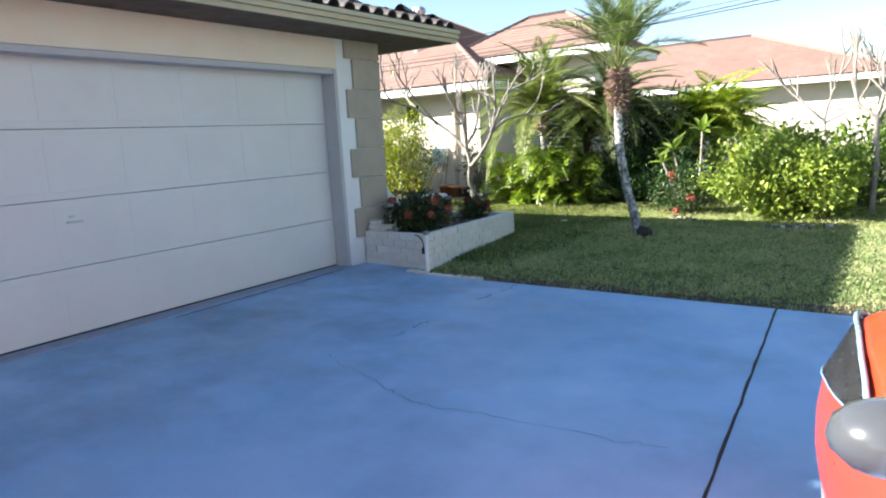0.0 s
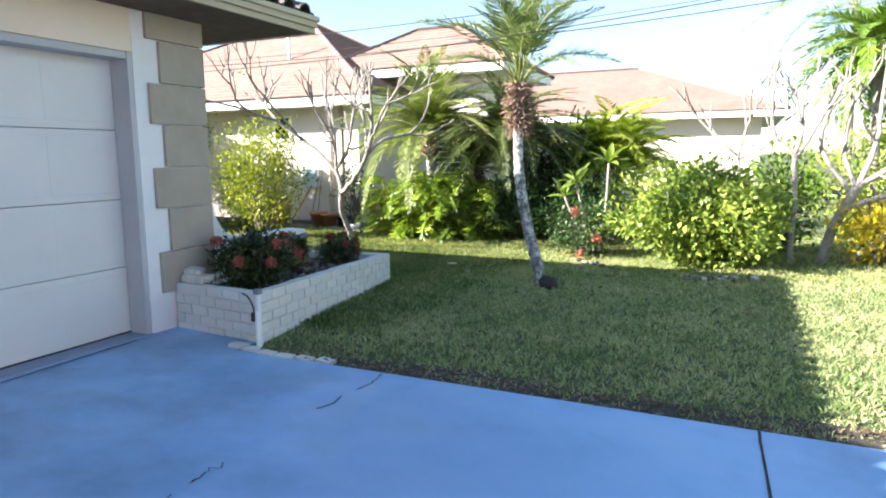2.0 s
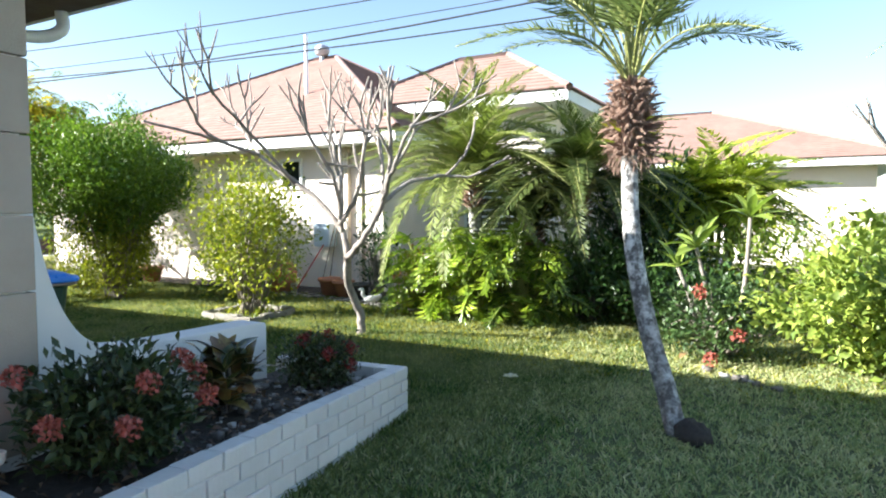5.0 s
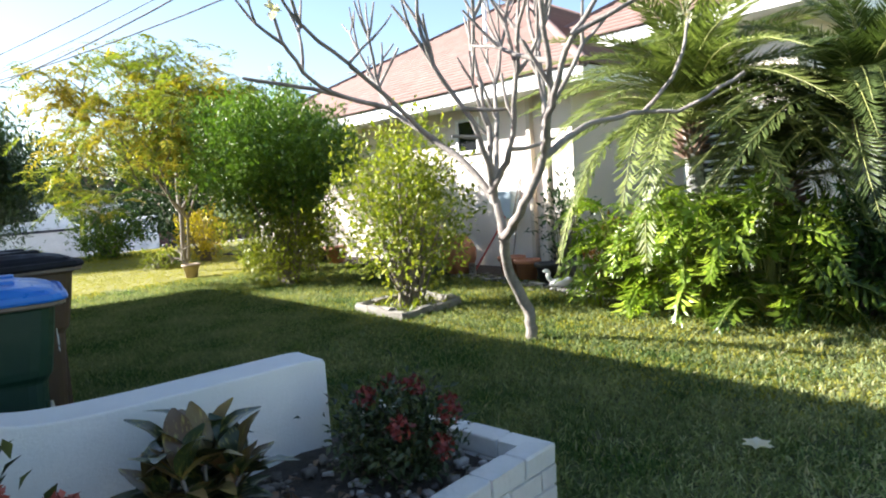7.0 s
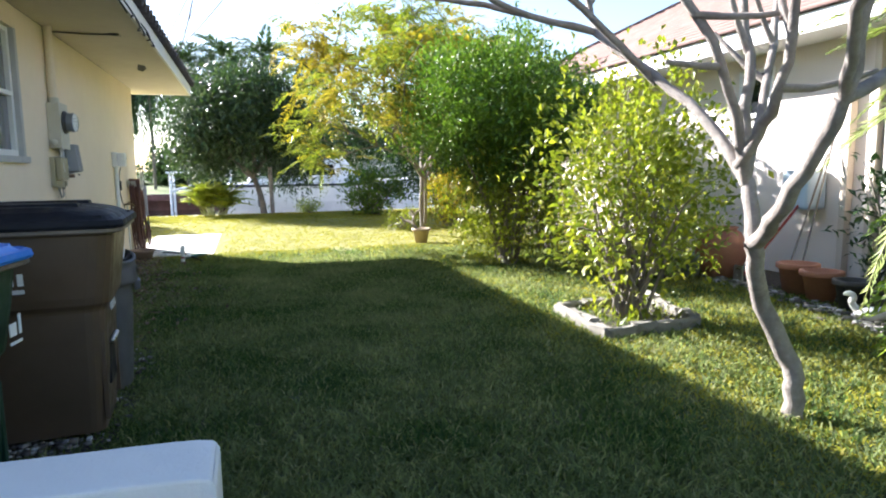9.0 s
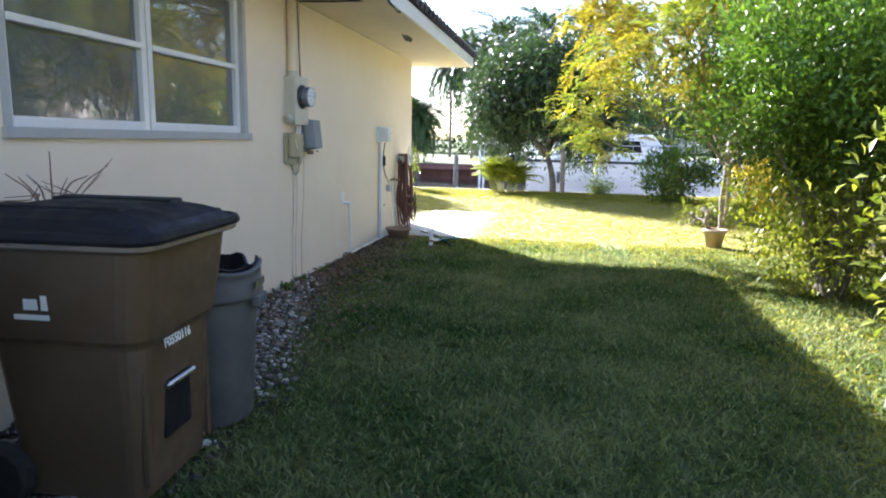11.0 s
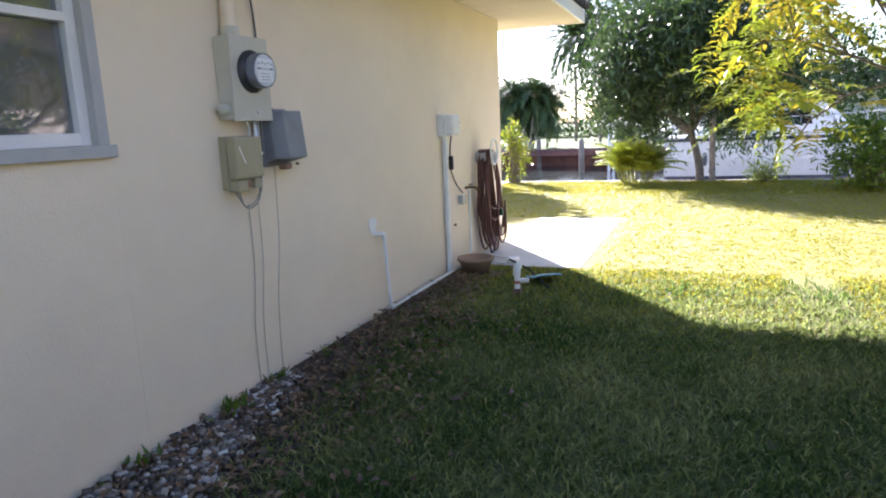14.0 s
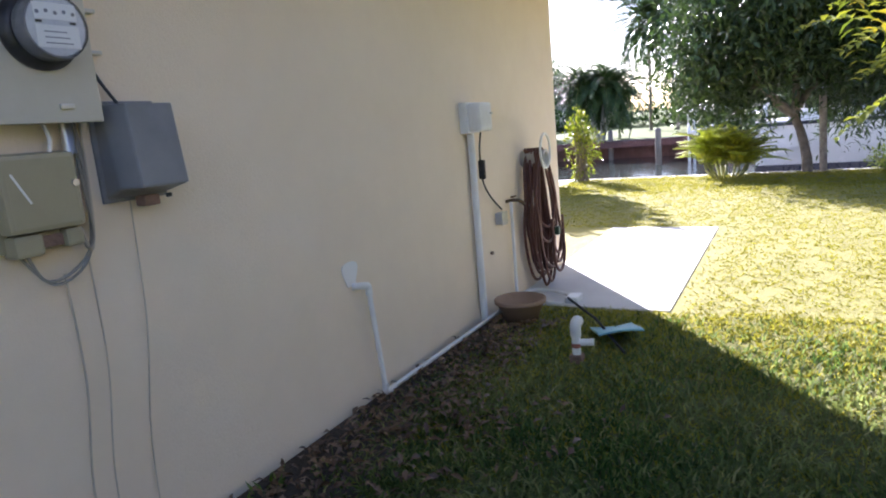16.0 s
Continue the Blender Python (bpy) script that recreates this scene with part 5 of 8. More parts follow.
frangipani((0.05, 11.45, 0), legs2, 6, "bare frangipani tree with many forked pale branches", 0.72)
legs4 = [
    ([(0, 0, -0.05), (0.0, 0.02, 0.8), (-0.02, 0.0, 1.35)], 0.06, 0.05, 0),
    ([(-0.02, 0.0, 1.35), (-0.26, 0.0, 1.6), (-0.32, 0.02, 2.05)], 0.042, 0.028, 2),
    ([(-0.02, 0.0, 1.35), (0.04, 0.04, 1.7), (0.02, 0.05, 2.1)], 0.04, 0.028, 2),
    ([(-0.02, 0.0, 1.3), (0.14, -0.05, 1.6), (0.28, -0.05, 1.9)], 0.038, 0.026, 2),
]
frangipani((-0.30, 11.40, 0), legs4, 8, "slender upright bare frangipani tree beside the shrub", 0.72)
legs3 = [([(0, 0, -0.05), (0.02, 0.0, 0.7), (-0.03, 0.05, 1.35)], 0.05, 0.036, 0), ([(-0.03, 0.05, 1.35), (-0.3, 0.0, 1.6), (-0.55, 0, 1.85)], 0.034, 0.024, 2), ([(-0.03, 0.05, 1.35), (0.05, 0.0, 1.7), (0.15, 0, 2.0)], 0.034, 0.024, 2), ([(-0.03, 0.05, 1.3), (0.3, 0.1, 1.5), (0.5, 0.1, 1.8)], 0.03, 0.022, 2)]
frangipani((-0.95, 11.6, 0), legs3, 7, "slim bare frangipani tree rising behind the shrub")

# tall feather palms beyond the lawn
ft = [frond_mesh(1.9, 0.3, 0.75, 40, 0.42, 0.025, G_PALM, RIB, 55, 0.2, 0.0) for _ in range(3)]
fe = [frond_mesh(1.3, 0.38, 0.95, 44, 0.36, 0.040, G_FINE, RIB, 52, 0.22, 0.05) for _ in range(3)]
for x, y, z, s in ((0.90, 14.2, 2.95, (0.8, 1.05)), (1.1, 19.0, 4.5, (0.9, 1.15))):
    p = thing("palm_tree", (x, y, 0), label="slender feather palm with arching fronds beyond the lawn", category="palm tree", group="feather palms")
    tube("trunk", bend([(0.1, 0, -0.05), (0.05, 0, z * 0.5), (0, 0, z)], 5), 0.07, BARK, p, 9)
    spray(p, fe if y < 15 else ft, (0, 0, z), 34 if y < 15 else 20, (80, -30), s, spin=x * 30)

# ---- lemon tree in its stone ring ----
lem = bush("lemon_tree", (-8.45, 10.70, 0), 0.64, 0.60, 1.76, 0.22, 280, 18, 0.076, 0.52, G_LEMON, "young citrus tree with yellow-green leaves in a stone ring", "citrus tree", BARK, 0.65, -0.15, 31, 0.10, 30)
tube("trunk", bend([(0, 0, -0.04), (0.02, 0.01, 0.3), (-0.01, 0, 0.9), (0.02, 0, 1.5)], 5), np.linspace(0.035, 0.012, 16), BARK, lem, 8)
STONE = surface("edging_stone", (0.20, 0.185, 0.15), (0.36, 0.335, 0.285), 10, (0.12, 0.11, 0.08), 5, 0.5, 0.9, bump=0.8, bump_scale=35, rand=0.25)
ring = thing("stone_ring", label="low square ring of weathered concrete edging round the citrus tree", category="garden edging")
stone_mesh = []
for k in range(3):
    bm = box(-0.11, 0.11, -0.04, 0.04, -0.03, 0.062, 0.015)
    for v in bm.verts:
        v.co += Vector((random.uniform(-1, 1), random.uniform(-1, 1), random.uniform(-1, 1))) * 0.014
    me = bpy.data.meshes.new("edging_stone")
    bm.to_mesh(me)
    bm.free()
    me.materials.append(STONE)
    stone_mesh.append(me)
RC = [Vector((-8.80, 10.29, 0)), Vector((-7.94, 10.25, 0)), Vector((-8.02, 11.06, 0)), Vector((-9.0, 11.26, 0))]
for a, b in zip(RC, RC[1:] + RC[:1]):
    n = round((b - a).length / 0.225)
    for i in range(n):
        p = a.lerp(b, (i + 0.5) / n)
        child("edging_stone", stone_mesh[i % 3], ring, Matrix.Translation(p + Vector((0, 0, random.uniform(-0.015, 0.012)))) @ Matrix.Rotation(math.atan2(b.y - a.y, b.x - a.x) + random.uniform(-0.06, 0.06), 4, "Z") @ Matrix.Rotation(random.uniform(-0.06, 0.06), 4, "X"))
bm = bmesh.new()
bm.faces.new([bm.verts.new(v + Vector((0, 0, 0.004))) for v in RC])
part("bed_soil", bm, SOIL, ring)
for x, y, r in ((-8.05, 10.6, 0.035), (-8.0, 10.75, 0.03), (-8.2, 10.5, 0.03)):
    bm = bmesh.new()
    bmesh.ops.create_uvsphere(bm, u_segments=12, v_segments=8, radius=r)
    bmesh.ops.translate(bm, vec=(x + 8.38 + random.uniform(-.02, .02), y - 10.72, 0.75 + random.uniform(-0.3, 0.4)), verts=bm.verts)
    part("fruit", bm, surface("green_lemon", (0.35, 0.36, 0.05), (0.45, 0.42, 0.06), 8, rough=0.4), lem, "green-yellow fruit", smooth=True)

# ---- fine-leaved tall shrub ----
big = bush("tree", (-11.55, 10.95, 0), 1.25, 1.15, 1.62, 1.02, 1300, 28, 0.08, 0.40, G_FINE, "tall round bushy tree with fine green leaves", "tree", BARK, 0.45, 0.25, 41, 0.10, 10)
bush_low = lumpy(420, 0.85, 0.85, 1.3, 0.05, 0.5, 0.25, 42)
g = np.random.default_rng(42)
lb = np.repeat(bush_low[0], 14, 0) + g.normal(0, 0.1, (420 * 14, 3))
lb[:, 2] = np.maximum(lb[:, 2], 0.02)
fast("lower_foliage", leaf_np(lb, g.normal(0, 0.8, lb.shape) + [0, 0, 0.3], 0.07, 0.028), 3, G_LEMON, big)
pieces = []
for i in range(11):
    a = i * 0.6
    top = np.array([0.75 * math.cos(a * 1.7), 0.7 * math.sin(a * 1.7), random.uniform(1.3, 2.3)])
    pieces.append((bend([(0.12 * math.cos(a), 0.12 * math.sin(a), -0.04), top * 0.5 + [0, 0, 0.1], top], 5), np.linspace(0.03, 0.009, 11)))
wood("stemwork", pieces, BARK, big)


# ---- trees with limbs and leafy sprays ----
def noise_at(p, seed):
    return np.array([noise.noise(Vector(v) + Vector((seed, 0, 0))) for v in p])


def limb_tree(name, at, first, label, category, bark, leaf_mat, seed, depth, length, radius, leaf, width, per, spread, split=2, lift=0.2, cloud=0.22, shrink=0.76, squash=1.0, extra=0, droop=0.1, south=None, feather=None):
    t = thing(name, at, label=label, category=category)
    g = np.random.default_rng(seed)
    pieces, tips = [], []
    for s, d, L, r in first:
        w, tp = limbs(s, d, L, r, depth, g, split, spread, lift, shrink)
        pieces += w
        tips += tp
    if south is not None:
        pieces = [w for w in pieces if w[0][:, 1].min() > south]
        tips = [w for w in tips if w[0][1] > south]
    wood("limbwork", pieces, bark, t)
    ends = [p for p, _ in tips]
    if extra:
        ends += [w[0][len(w[0]) // 2] for w in pieces if w[1][0] < radius * 0.45][:extra]
    ends = np.array(ends)
    if feather is not None:
        # twice-divided leaves: each tip carries sprays, each spray a row of small leaflets on both sides
        gold, L, pairs = feather
        n = len(ends) * per
        b = np.repeat(ends, per, 0) + g.normal(0, cloud, (n, 3)) * [1, 1, squash]
        d = unit(g.normal(0, 1, (n, 3)) * [1, 1, 0.45] + [0, 0, -0.05])
        side = unit(np.cross(d, g.normal(0, 0.3, (n, 3)) + [0, 0, 1]))
        yellow = (noise_at(b * 0.9, seed) + g.normal(0, 0.10, n)) > gold + 0.16 * b[:, 1]
        keep = b[:, 2] > 1.2
        u = np.tile(np.repeat(np.linspace(0.12, 1, pairs), 2), n)
        sg = np.tile([1.0, -1.0], pairs * n)
        k = np.repeat(np.arange(n), 2 * pairs)
        lb = b[k] + d[k] * (u * L)[:, None] - np.array([0, 0, 1.0]) * (0.35 * L * u * u)[:, None]
        way = d[k] * 0.55 + side[k] * sg[:, None] + g.normal(0, 0.15, (len(k), 3)) - [0, 0, 0.12]
        size = leaf * (0.65 + 0.5 * np.sin(np.pi * u)) * g.uniform(0.8, 1.15, len(k))
        for nm, mask, mt in (("foliage", (keep & ~yellow)[k], leaf_mat), ("golden_foliage", (keep & yellow)[k], G_GOLD)):
            fast(nm, leaf_np(lb[mask], way[mask], size[mask], size[mask] * width, bow=0.05), 3, mt, t)
        return t
    b = np.repeat(ends, per, 0) + g.normal(0, cloud, (len(ends) * per, 3)) * [1, 1, squash]
    way = g.normal(0, 0.8, b.shape) + [0, 0, 0.1 - droop]
    size = leaf * g.uniform(0.6, 1.2, len(b))
    fast("foliage", leaf_np(b, way, size, size * width, up=g.normal(0, 0.5, b.shape) + [0, 0, 1], bow=0.06), 3, leaf_mat, t)
    return t


limb_tree("tree", (-15.4, 10.9, 0), [((0, 0, -0.05), (0.02, 0.0, 1), 1.15, 0.052), ((0.05, 0.02, 0.2), (0.45, -0.1, 1), 1.0, 0.034)], "open-crowned tree with feathery yellow-green leaves and yellow flowers", "tree", BARK, G_CASSIA, 51, 5, 1.1, 0.07, 0.10, 0.42, 10, 0.62, 2, 0.16, 0.22, 0.8, 0.6, 60, feather=(0.21, 0.36, 9))
mango = limb_tree("mango_tree", (-22.9, 8.25, 0), [((0, 0, -0.05), (-0.55, 0.06, 1), 1.2, 0.095)], "dense dark green mango tree at the water edge", "tree", BARK, G_MANGO, 61, 4, 1.2, 0.15, 0.20, 0.25, 190, 0.85, 3, 0.10, 0.42, 0.86, 0.8, 150, 0.4, south=-1.95)
tagged(tube("post", [(-23.0, 8.50, -0.05), (-23.06, 8.47, 1.3)], 0.062, PALE_BARK, None, 9), "bare wooden post beside the mango tree", "post")

# ---- planter plants and edging ----
ixo = bush("ixora_shrub", (-4.72, 6.28, 0.285), 0.28, 0.31, 0.41, 0.0, 230, 15, 0.068, 0.40, G_IXORA, "dark-leaved ixora with coral flower heads in the planter", "flowering shrub", BARK, 0.3, 0.2, 71, 0.05, 14)
ih = [flower_head(0.045, PETAL, 90, k + 5) for k in range(3)]
for p in ((0.30, -0.15, 0.16), (0.12, 0.20, 0.32), (0.26, 0.2, 0.18), (0.27, -0.05, 0.30), (-0.10, -0.28, 0.33), (0.12, -0.30, 0.18), (0.05, 0.33, 0.22)):
    child("flower_head", ih[len(ixo.children) % 3], ixo, Matrix.Translation((p[0] * 1.12, p[1] * 1.15, p[2] + 0.08)))
ix2 = bush("ixora_shrub", (-4.88, 7.78, 0.25), 0.22, 0.17, 0.24, 0.0, 170, 17, 0.042, 0.42, G_IXORA, "small dark ixora with fading deep red flowers", "flowering shrub", BARK, 0.3, 0.1, 72, 0.05, 12)
ir = [flower_head(0.042, PETAL_RED, 70, k + 15) for k in range(3)]
for p in ((0.20, 0.12, 0.18), (0.1, 0.22, 0.17), (-0.05, -0.1, 0.24), (0.18, -0.12, 0.18), (0.02, 0.1, 0.25), (0.25, 0.02, 0.10), (-0.16, 0.12, 0.22)):
    child("flower_head", ir[len(ix2.children) % 3], ix2, Matrix.Translation((p[0] * 0.95, p[1] * 0.85, p[2] + 0.03)))


def croton_material():
    m = bpy.data.materials.new("variegated_croton_leaf")
    m.use_nodes = True
    nt = m.node_tree
    b = nt.nodes["Principled BSDF"]
    info = nt.nodes.new("ShaderNodeObjectInfo")
    ground_col = ramp(nt, info.outputs["Random"], [(0.0, (0.02, 0.035, 0.012)), (0.5, (0.035, 0.05, 0.014)), (0.62, (0.09, 0.05, 0.02)), (0.8, (0.22, 0.17, 0.055)), (1.0, (0.32, 0.20, 0.09))])
    vein = ramp(nt, noise_tex(nt, 26, 3, stretch=(1, 3, 1)), [(0.53, (0, 0, 0)), (0.64, (0.55, 0.55, 0.55))])
    nt.links.new(mix(nt, vein, ground_col, (0.34, 0.30, 0.07)), b.inputs["Base Color"])
    b.inputs["Roughness"].default_value = 0.32
    return m


CROTON = croton_material()


cl = [broad_leaf(0.25, 0.10, CROTON), broad_leaf(0.22, 0.092, CROTON, 0.05), broad_leaf(0.29, 0.11, CROTON, 0.22)]
cro = thing("croton", (-4.93, 7.08, 0.265), label="variegated croton with broad dark, yellow and pinkish leaves", category="croton")
for i in range(7):
    a = i * 0.9
    rr = 0.02 if i == 0 else 0.11
    top = (rr * math.cos(a), rr * math.sin(a), 0.22 - 0.05 * (i % 3))
    tube("stem", [(0.02 * math.cos(a), 0.02 * math.sin(a), -0.03), top], 0.007, BARK, cro, 5)
    for k, z in enumerate((0.03, 0.11, top[2])):
        spray(cro, cl, (top[0] * (0.5 + 0.25 * k), top[1] * (0.5 + 0.25 * k), z), 5 if k < 2 else 7, (35, -5) if k < 2 else (70, 10), (0.6, 0.9), name="leaf", spin=i * 50 + k * 77, wobble=25)

pebbles = []


def pebble(g, p, r):
    d = unit(np.array([[1, 1, 1], [1, 1, -1], [1, -1, 1], [1, -1, -1], [-1, 1, 1], [-1, 1, -1], [-1, -1, 1], [-1, -1, -1]], float) + g.normal(0, 0.35, (8, 3)))
    v = d * r * np.array([1.0, g.uniform(0.6, 1.0), g.uniform(0.4, 0.7)])
    a = g.uniform(0, 6.3)
    c, s = math.cos(a), math.sin(a)
    v = v @ np.array([[c, s, 0], [-s, c, 0], [0, 0, 1]])
    return v + p, np.array([[0, 1, 3, 2], [4, 6, 7, 5], [0, 4, 5, 1], [2, 3, 7, 6], [0, 2, 6, 4], [1, 5, 7, 3]])


def pebble_material(name, stops):
    m = bpy.data.materials.new(name)
    m.use_nodes = True
    nt = m.node_tree
    b = nt.nodes["Principled BSDF"]
    gg = nt.nodes.new("ShaderNodeNewGeometry")
    col = ramp(nt, gg.outputs["Random Per Island"], stops)
    nt.links.new(mix(nt, ramp(nt, noise_tex(nt, 60, 4), [(0.4, (0, 0, 0)), (0.7, (0.5, 0.5, 0.5))]), col, (0.2, 0.17, 0.14)), b.inputs["Base Color"])
    b.inputs["Roughness"].default_value = 0.8
    return m


PEBBLES = pebble_material("mixed_pebbles", [(0.0, (0.05, 0.042, 0.034)), (0.4, (0.15, 0.135, 0.115)), (0.75, (0.34, 0.32, 0.29)), (1.0, (0.66, 0.64, 0.60))])
SHELLS = pebble_material("pale_shell_gravel", [(0.0, (0.035, 0.029, 0.024)), (0.4, (0.10, 0.088, 0.075)), (0.68, (0.34, 0.32, 0.29)), (1.0, (0.80, 0.78, 0.74))])
g = np.random.default_rng(8)
for i in range(260):
    t = g.random()
    y = 6.5 + 1.55 * t
    x = g.uniform(-5.15, -4.30 - 0.13 * (y - 5.7))
    pebbles.append(pebble(g, np.array([x, y, 0.30 + FALL * (y - 5.65) + 0.01 * g.random()]), g.uniform(0.010, 0.022) if g.random() < 0.7 else g.uniform(0.025, 0.042)))
tagged(fast("pebbles", merged(pebbles), 4, PEBBLES), "pale pebbles scattered on the planter mulch", "pebbles", kind="stuff")
coral = bmesh.new()
join(coral, box(-0.13, 0.09, -0.07, 0.07, 0, 0.055, 0.012))
join(coral, box(-0.12, 0.02, -0.03, 0.10, 0.05, 0.10, 0.02), pose(-0.03, 0.02, 0, 4, 3, 14))
for v in coral.verts:
    v.co += 0.012 * Vector((noise.noise(v.co * 17), noise.noise(v.co * 19 + Vector((3, 0, 0))), noise.noise(v.co * 23)))
ob = tagged(part("coral_rock", coral, surface("coral_limestone", (0.55, 0.52, 0.46), (0.72, 0.69, 0.63), 14, (0.25, 0.23, 0.2), 9, 0.6, 0.9, bump=1.0, bump_scale=40)), "pitted pale coral rock on the planter corner", "rock")
ob.matrix_basis = pose(-4.92, 5.84, 0.375, 0, 0, 4)
pst = thing("pipe_post", (-4.105, 5.60, 0), label="white plastic pipe post with black cable at the planter corner", category="post")
tube("pipe", [(0, 0, -0.05), (0, 0, 0.40)], 0.021, PVC, pst, 12)
tube("pipe", [(0.03, -0.05, -0.05), (0.03, -0.05, 0.27)], 0.017, PVC, pst, 12)
tube("cable", bend([(-0.12, -0.03, 0.385), (-0.05, -0.05, 0.37), (0.0, -0.055, 0.30), (0.005, -0.055, 0.2)], 6), 0.006, RUBBER, pst, 6)
part("plug", box(-0.012, 0.024, -0.075, -0.035, 0.19, 0.26, 0.01), RUBBER, pst, "black outdoor plug")
part("clamp", box(-0.02, 0.03, -0.03, 0.02, 0.385, 0.425, 0.008), GREY_BOX, pst)
edge = thing("garden_edging", label="short row of white painted edging bricks along the driveway", category="garden edging")
for i in range(6):
    t = i / 5
    p = Vector((-4.22, 5.50, 0)).lerp(Vector((-3.42, 5.47, 0)), t) + Vector((0, -0.05 * math.sin(math.pi * t), 0))
    child("edging_brick", brick_meshes[i % 4], edge, Matrix.Translation(p + Vector((0, 0, -0.03))) @ Matrix.Rotation(radians(-4 - 10 * (t - 0.5) + random.uniform(-4, 4)), 4, "Z") @ Matrix.Diagonal((0.70, 0.8, 0.66 - 0.14 * t, 1)))


# ---- side wall fittings ----
YW = Y_S
tagged(part("patio", box(-17.2, -13.97, YW + 0.002, 7.31, -0.1, -0.010, 0.008), CONCRETE), "pale concrete slab at the house corner", "patio", kind="structure")
DARK_STEEL = surface("dark_meter_steel", (0.035, 0.036, 0.04), (0.07, 0.07, 0.075), 12, (0.14, 0.14, 0.14), 5, 0.4, 0.42, metal=0.5, bump=0.05)
mb = thing("electric_meter", (-10.74, YW, 1.425), label="beige electric meter box with round glass meter on the wall", category="electric meter")
part("enclosure", box(-0.14, 0.14, 0.0, 0.095, 0.0, 0.40, 0.008), METER_GREY, mb)
part("cover_lip", box(-0.146, 0.146, 0.09, 0.104, -0.006, 0.406, 0.004), METER_GREY, mb)
bm = lathe([(0.104, 0.0), (0.104, 0.018), (0.094, 0.024), (0.090, 0.034), (0.0, 0.034)], 28)
bmesh.ops.transform(bm, matrix=pose(0, 0.10, 0.235, -90), verts=bm.verts)
part("collar", bm, DARK_STEEL, mb, "dark steel meter ring", True)
bm = lathe([(0.078, 0.0), (0.078, 0.06), (0.0, 0.06)], 28)
bmesh.ops.transform(bm, matrix=pose(0, 0.125, 0.235, -90), verts=bm.verts)
md = part("meter_works", bm, surface("meter_works_grey", (0.16, 0.165, 0.18), (0.26, 0.265, 0.28), 20, rough=0.4), mb)
bm = lathe([(0.074, 0.0), (0.074, 0.003), (0.0, 0.003)], 28)
bmesh.ops.transform(bm, matrix=pose(0, 0.1845, 0.235, -90), verts=bm.verts)
part("face_plate", bm, surface("pale_meter_face", (0.55, 0.56, 0.58), (0.66, 0.67, 0.69), 30, rough=0.35), md)
part("dial_plate", box(-0.055, 0.055, 0.186, 0.190, 0.248, 0.290, 0.002), WHITE, md)
part("name_plate", box(-0.056, 0.056, 0.186, 0.190, 0.180, 0.236, 0.002), WHITE, md)
for i in range(5):
    bm = lathe([(0.005, 0), (0.005, 0.001), (0, 0.001)], 10)
    bmesh.ops.transform(bm, matrix=pose(-0.046 + 0.023 * i, 0.190, 0.266 + 0.004 * (i % 2), -90), verts=bm.verts)
    part("dial", bm, GREY_BOX, md)
for i in range(3):
    part("print_bar", box(-0.034 + 0.006 * i, 0.036, 0.190, 0.1912, 0.190 + 0.014 * i, 0.1925 + 0.014 * i), GREY_BOX, md)
for x in (-0.050, 0.038):
    part("print_bar", box(x, x + 0.016, 0.190, 0.1912, 0.240, 0.246), RUBBER, md)
bm = lathe([(0.086, 0.0), (0.086, 0.06), (0.081, 0.076), (0.062, 0.088), (0.0, 0.09)], 30)
bmesh.ops.transform(bm, matrix=pose(0, 0.122, 0.235, -90), verts=bm.verts)
gl = part("glass_cover", bm, glassy("meter_glass", (0.96, 0.97, 0.98), 0.0, 1.12), mb, "clear glass meter dome", True)
gl.visible_shadow = False
tube("conduit", [(0.06, 0.045, 0.405), (0.06, 0.045, SOFF - 1.427)], 0.036, CREAM, mb, 12)
tube("conduit_collar", [(0.06, 0.045, 0.40), (0.06, 0.045, 0.45)], 0.045, METER_GREY, mb, 12)
bm = lathe([(0.0, -0.03), (0.025, -0.03), (0.028, 0.0), (0.025, 0.035), (0.0, 0.035)], 12)
bmesh.ops.transform(bm, matrix=pose(0.155, 0.05, 0.05, 0, 90), verts=bm.verts)
part("hub_plug", bm, METER_GREY, mb, smooth=True)
part("latch", box(-0.06, -0.02, 0.10, 0.112, 0.03, 0.045, 0.003), STEEL, mb)
tube("nipple", [(-0.06, 0.05, -0.09), (-0.06, 0.05, 0.0)], 0.018, STEEL, mb, 10)

ob_ = thing("telephone_box", (-10.69, YW, 1.085), label="olive plastic telephone junction box, weathered, on the wall", category="junction box")
part("base", box(-0.10, 0.125, 0.0, 0.04, 0.0, 0.262, 0.008), OLIVE, ob_)
part("cover", box(-0.09, 0.12, 0.042, 0.10, 0.05, 0.258, 0.014), OLIVE, ob_)
part("skirt", box(-0.085, -0.032, 0.02, 0.085, -0.006, 0.046, 0.010), OLIVE, ob_)
part("skirt", box(0.032, 0.108, 0.02, 0.088, -0.014, 0.046, 0.010), OLIVE, ob_)
part("skirt", box(-0.0318, 0.0318, 0.02, 0.06, -0.004, 0.046, 0.004), OLIVE, ob_)
part("port", box(-0.031, 0.031, 0.058, 0.072, 0.002, 0.036, 0.004), FIBRE, ob_, "rusty cable port")
part("scratch", box(-0.003 + 0.0, 0.003, 0.099, 0.1015, 0.12, 0.21), WHITE, ob_, "pale scratch").matrix_local = pose(0.0, 0, 0.02, 0, 26)
bm = lathe([(0.010, 0), (0.010, 0.006), (0, 0.006)], 10)
bmesh.ops.transform(bm, matrix=pose(-0.075, 0.10, 0.17, -90), verts=bm.verts)
part("screw", bm, STEEL, ob_)

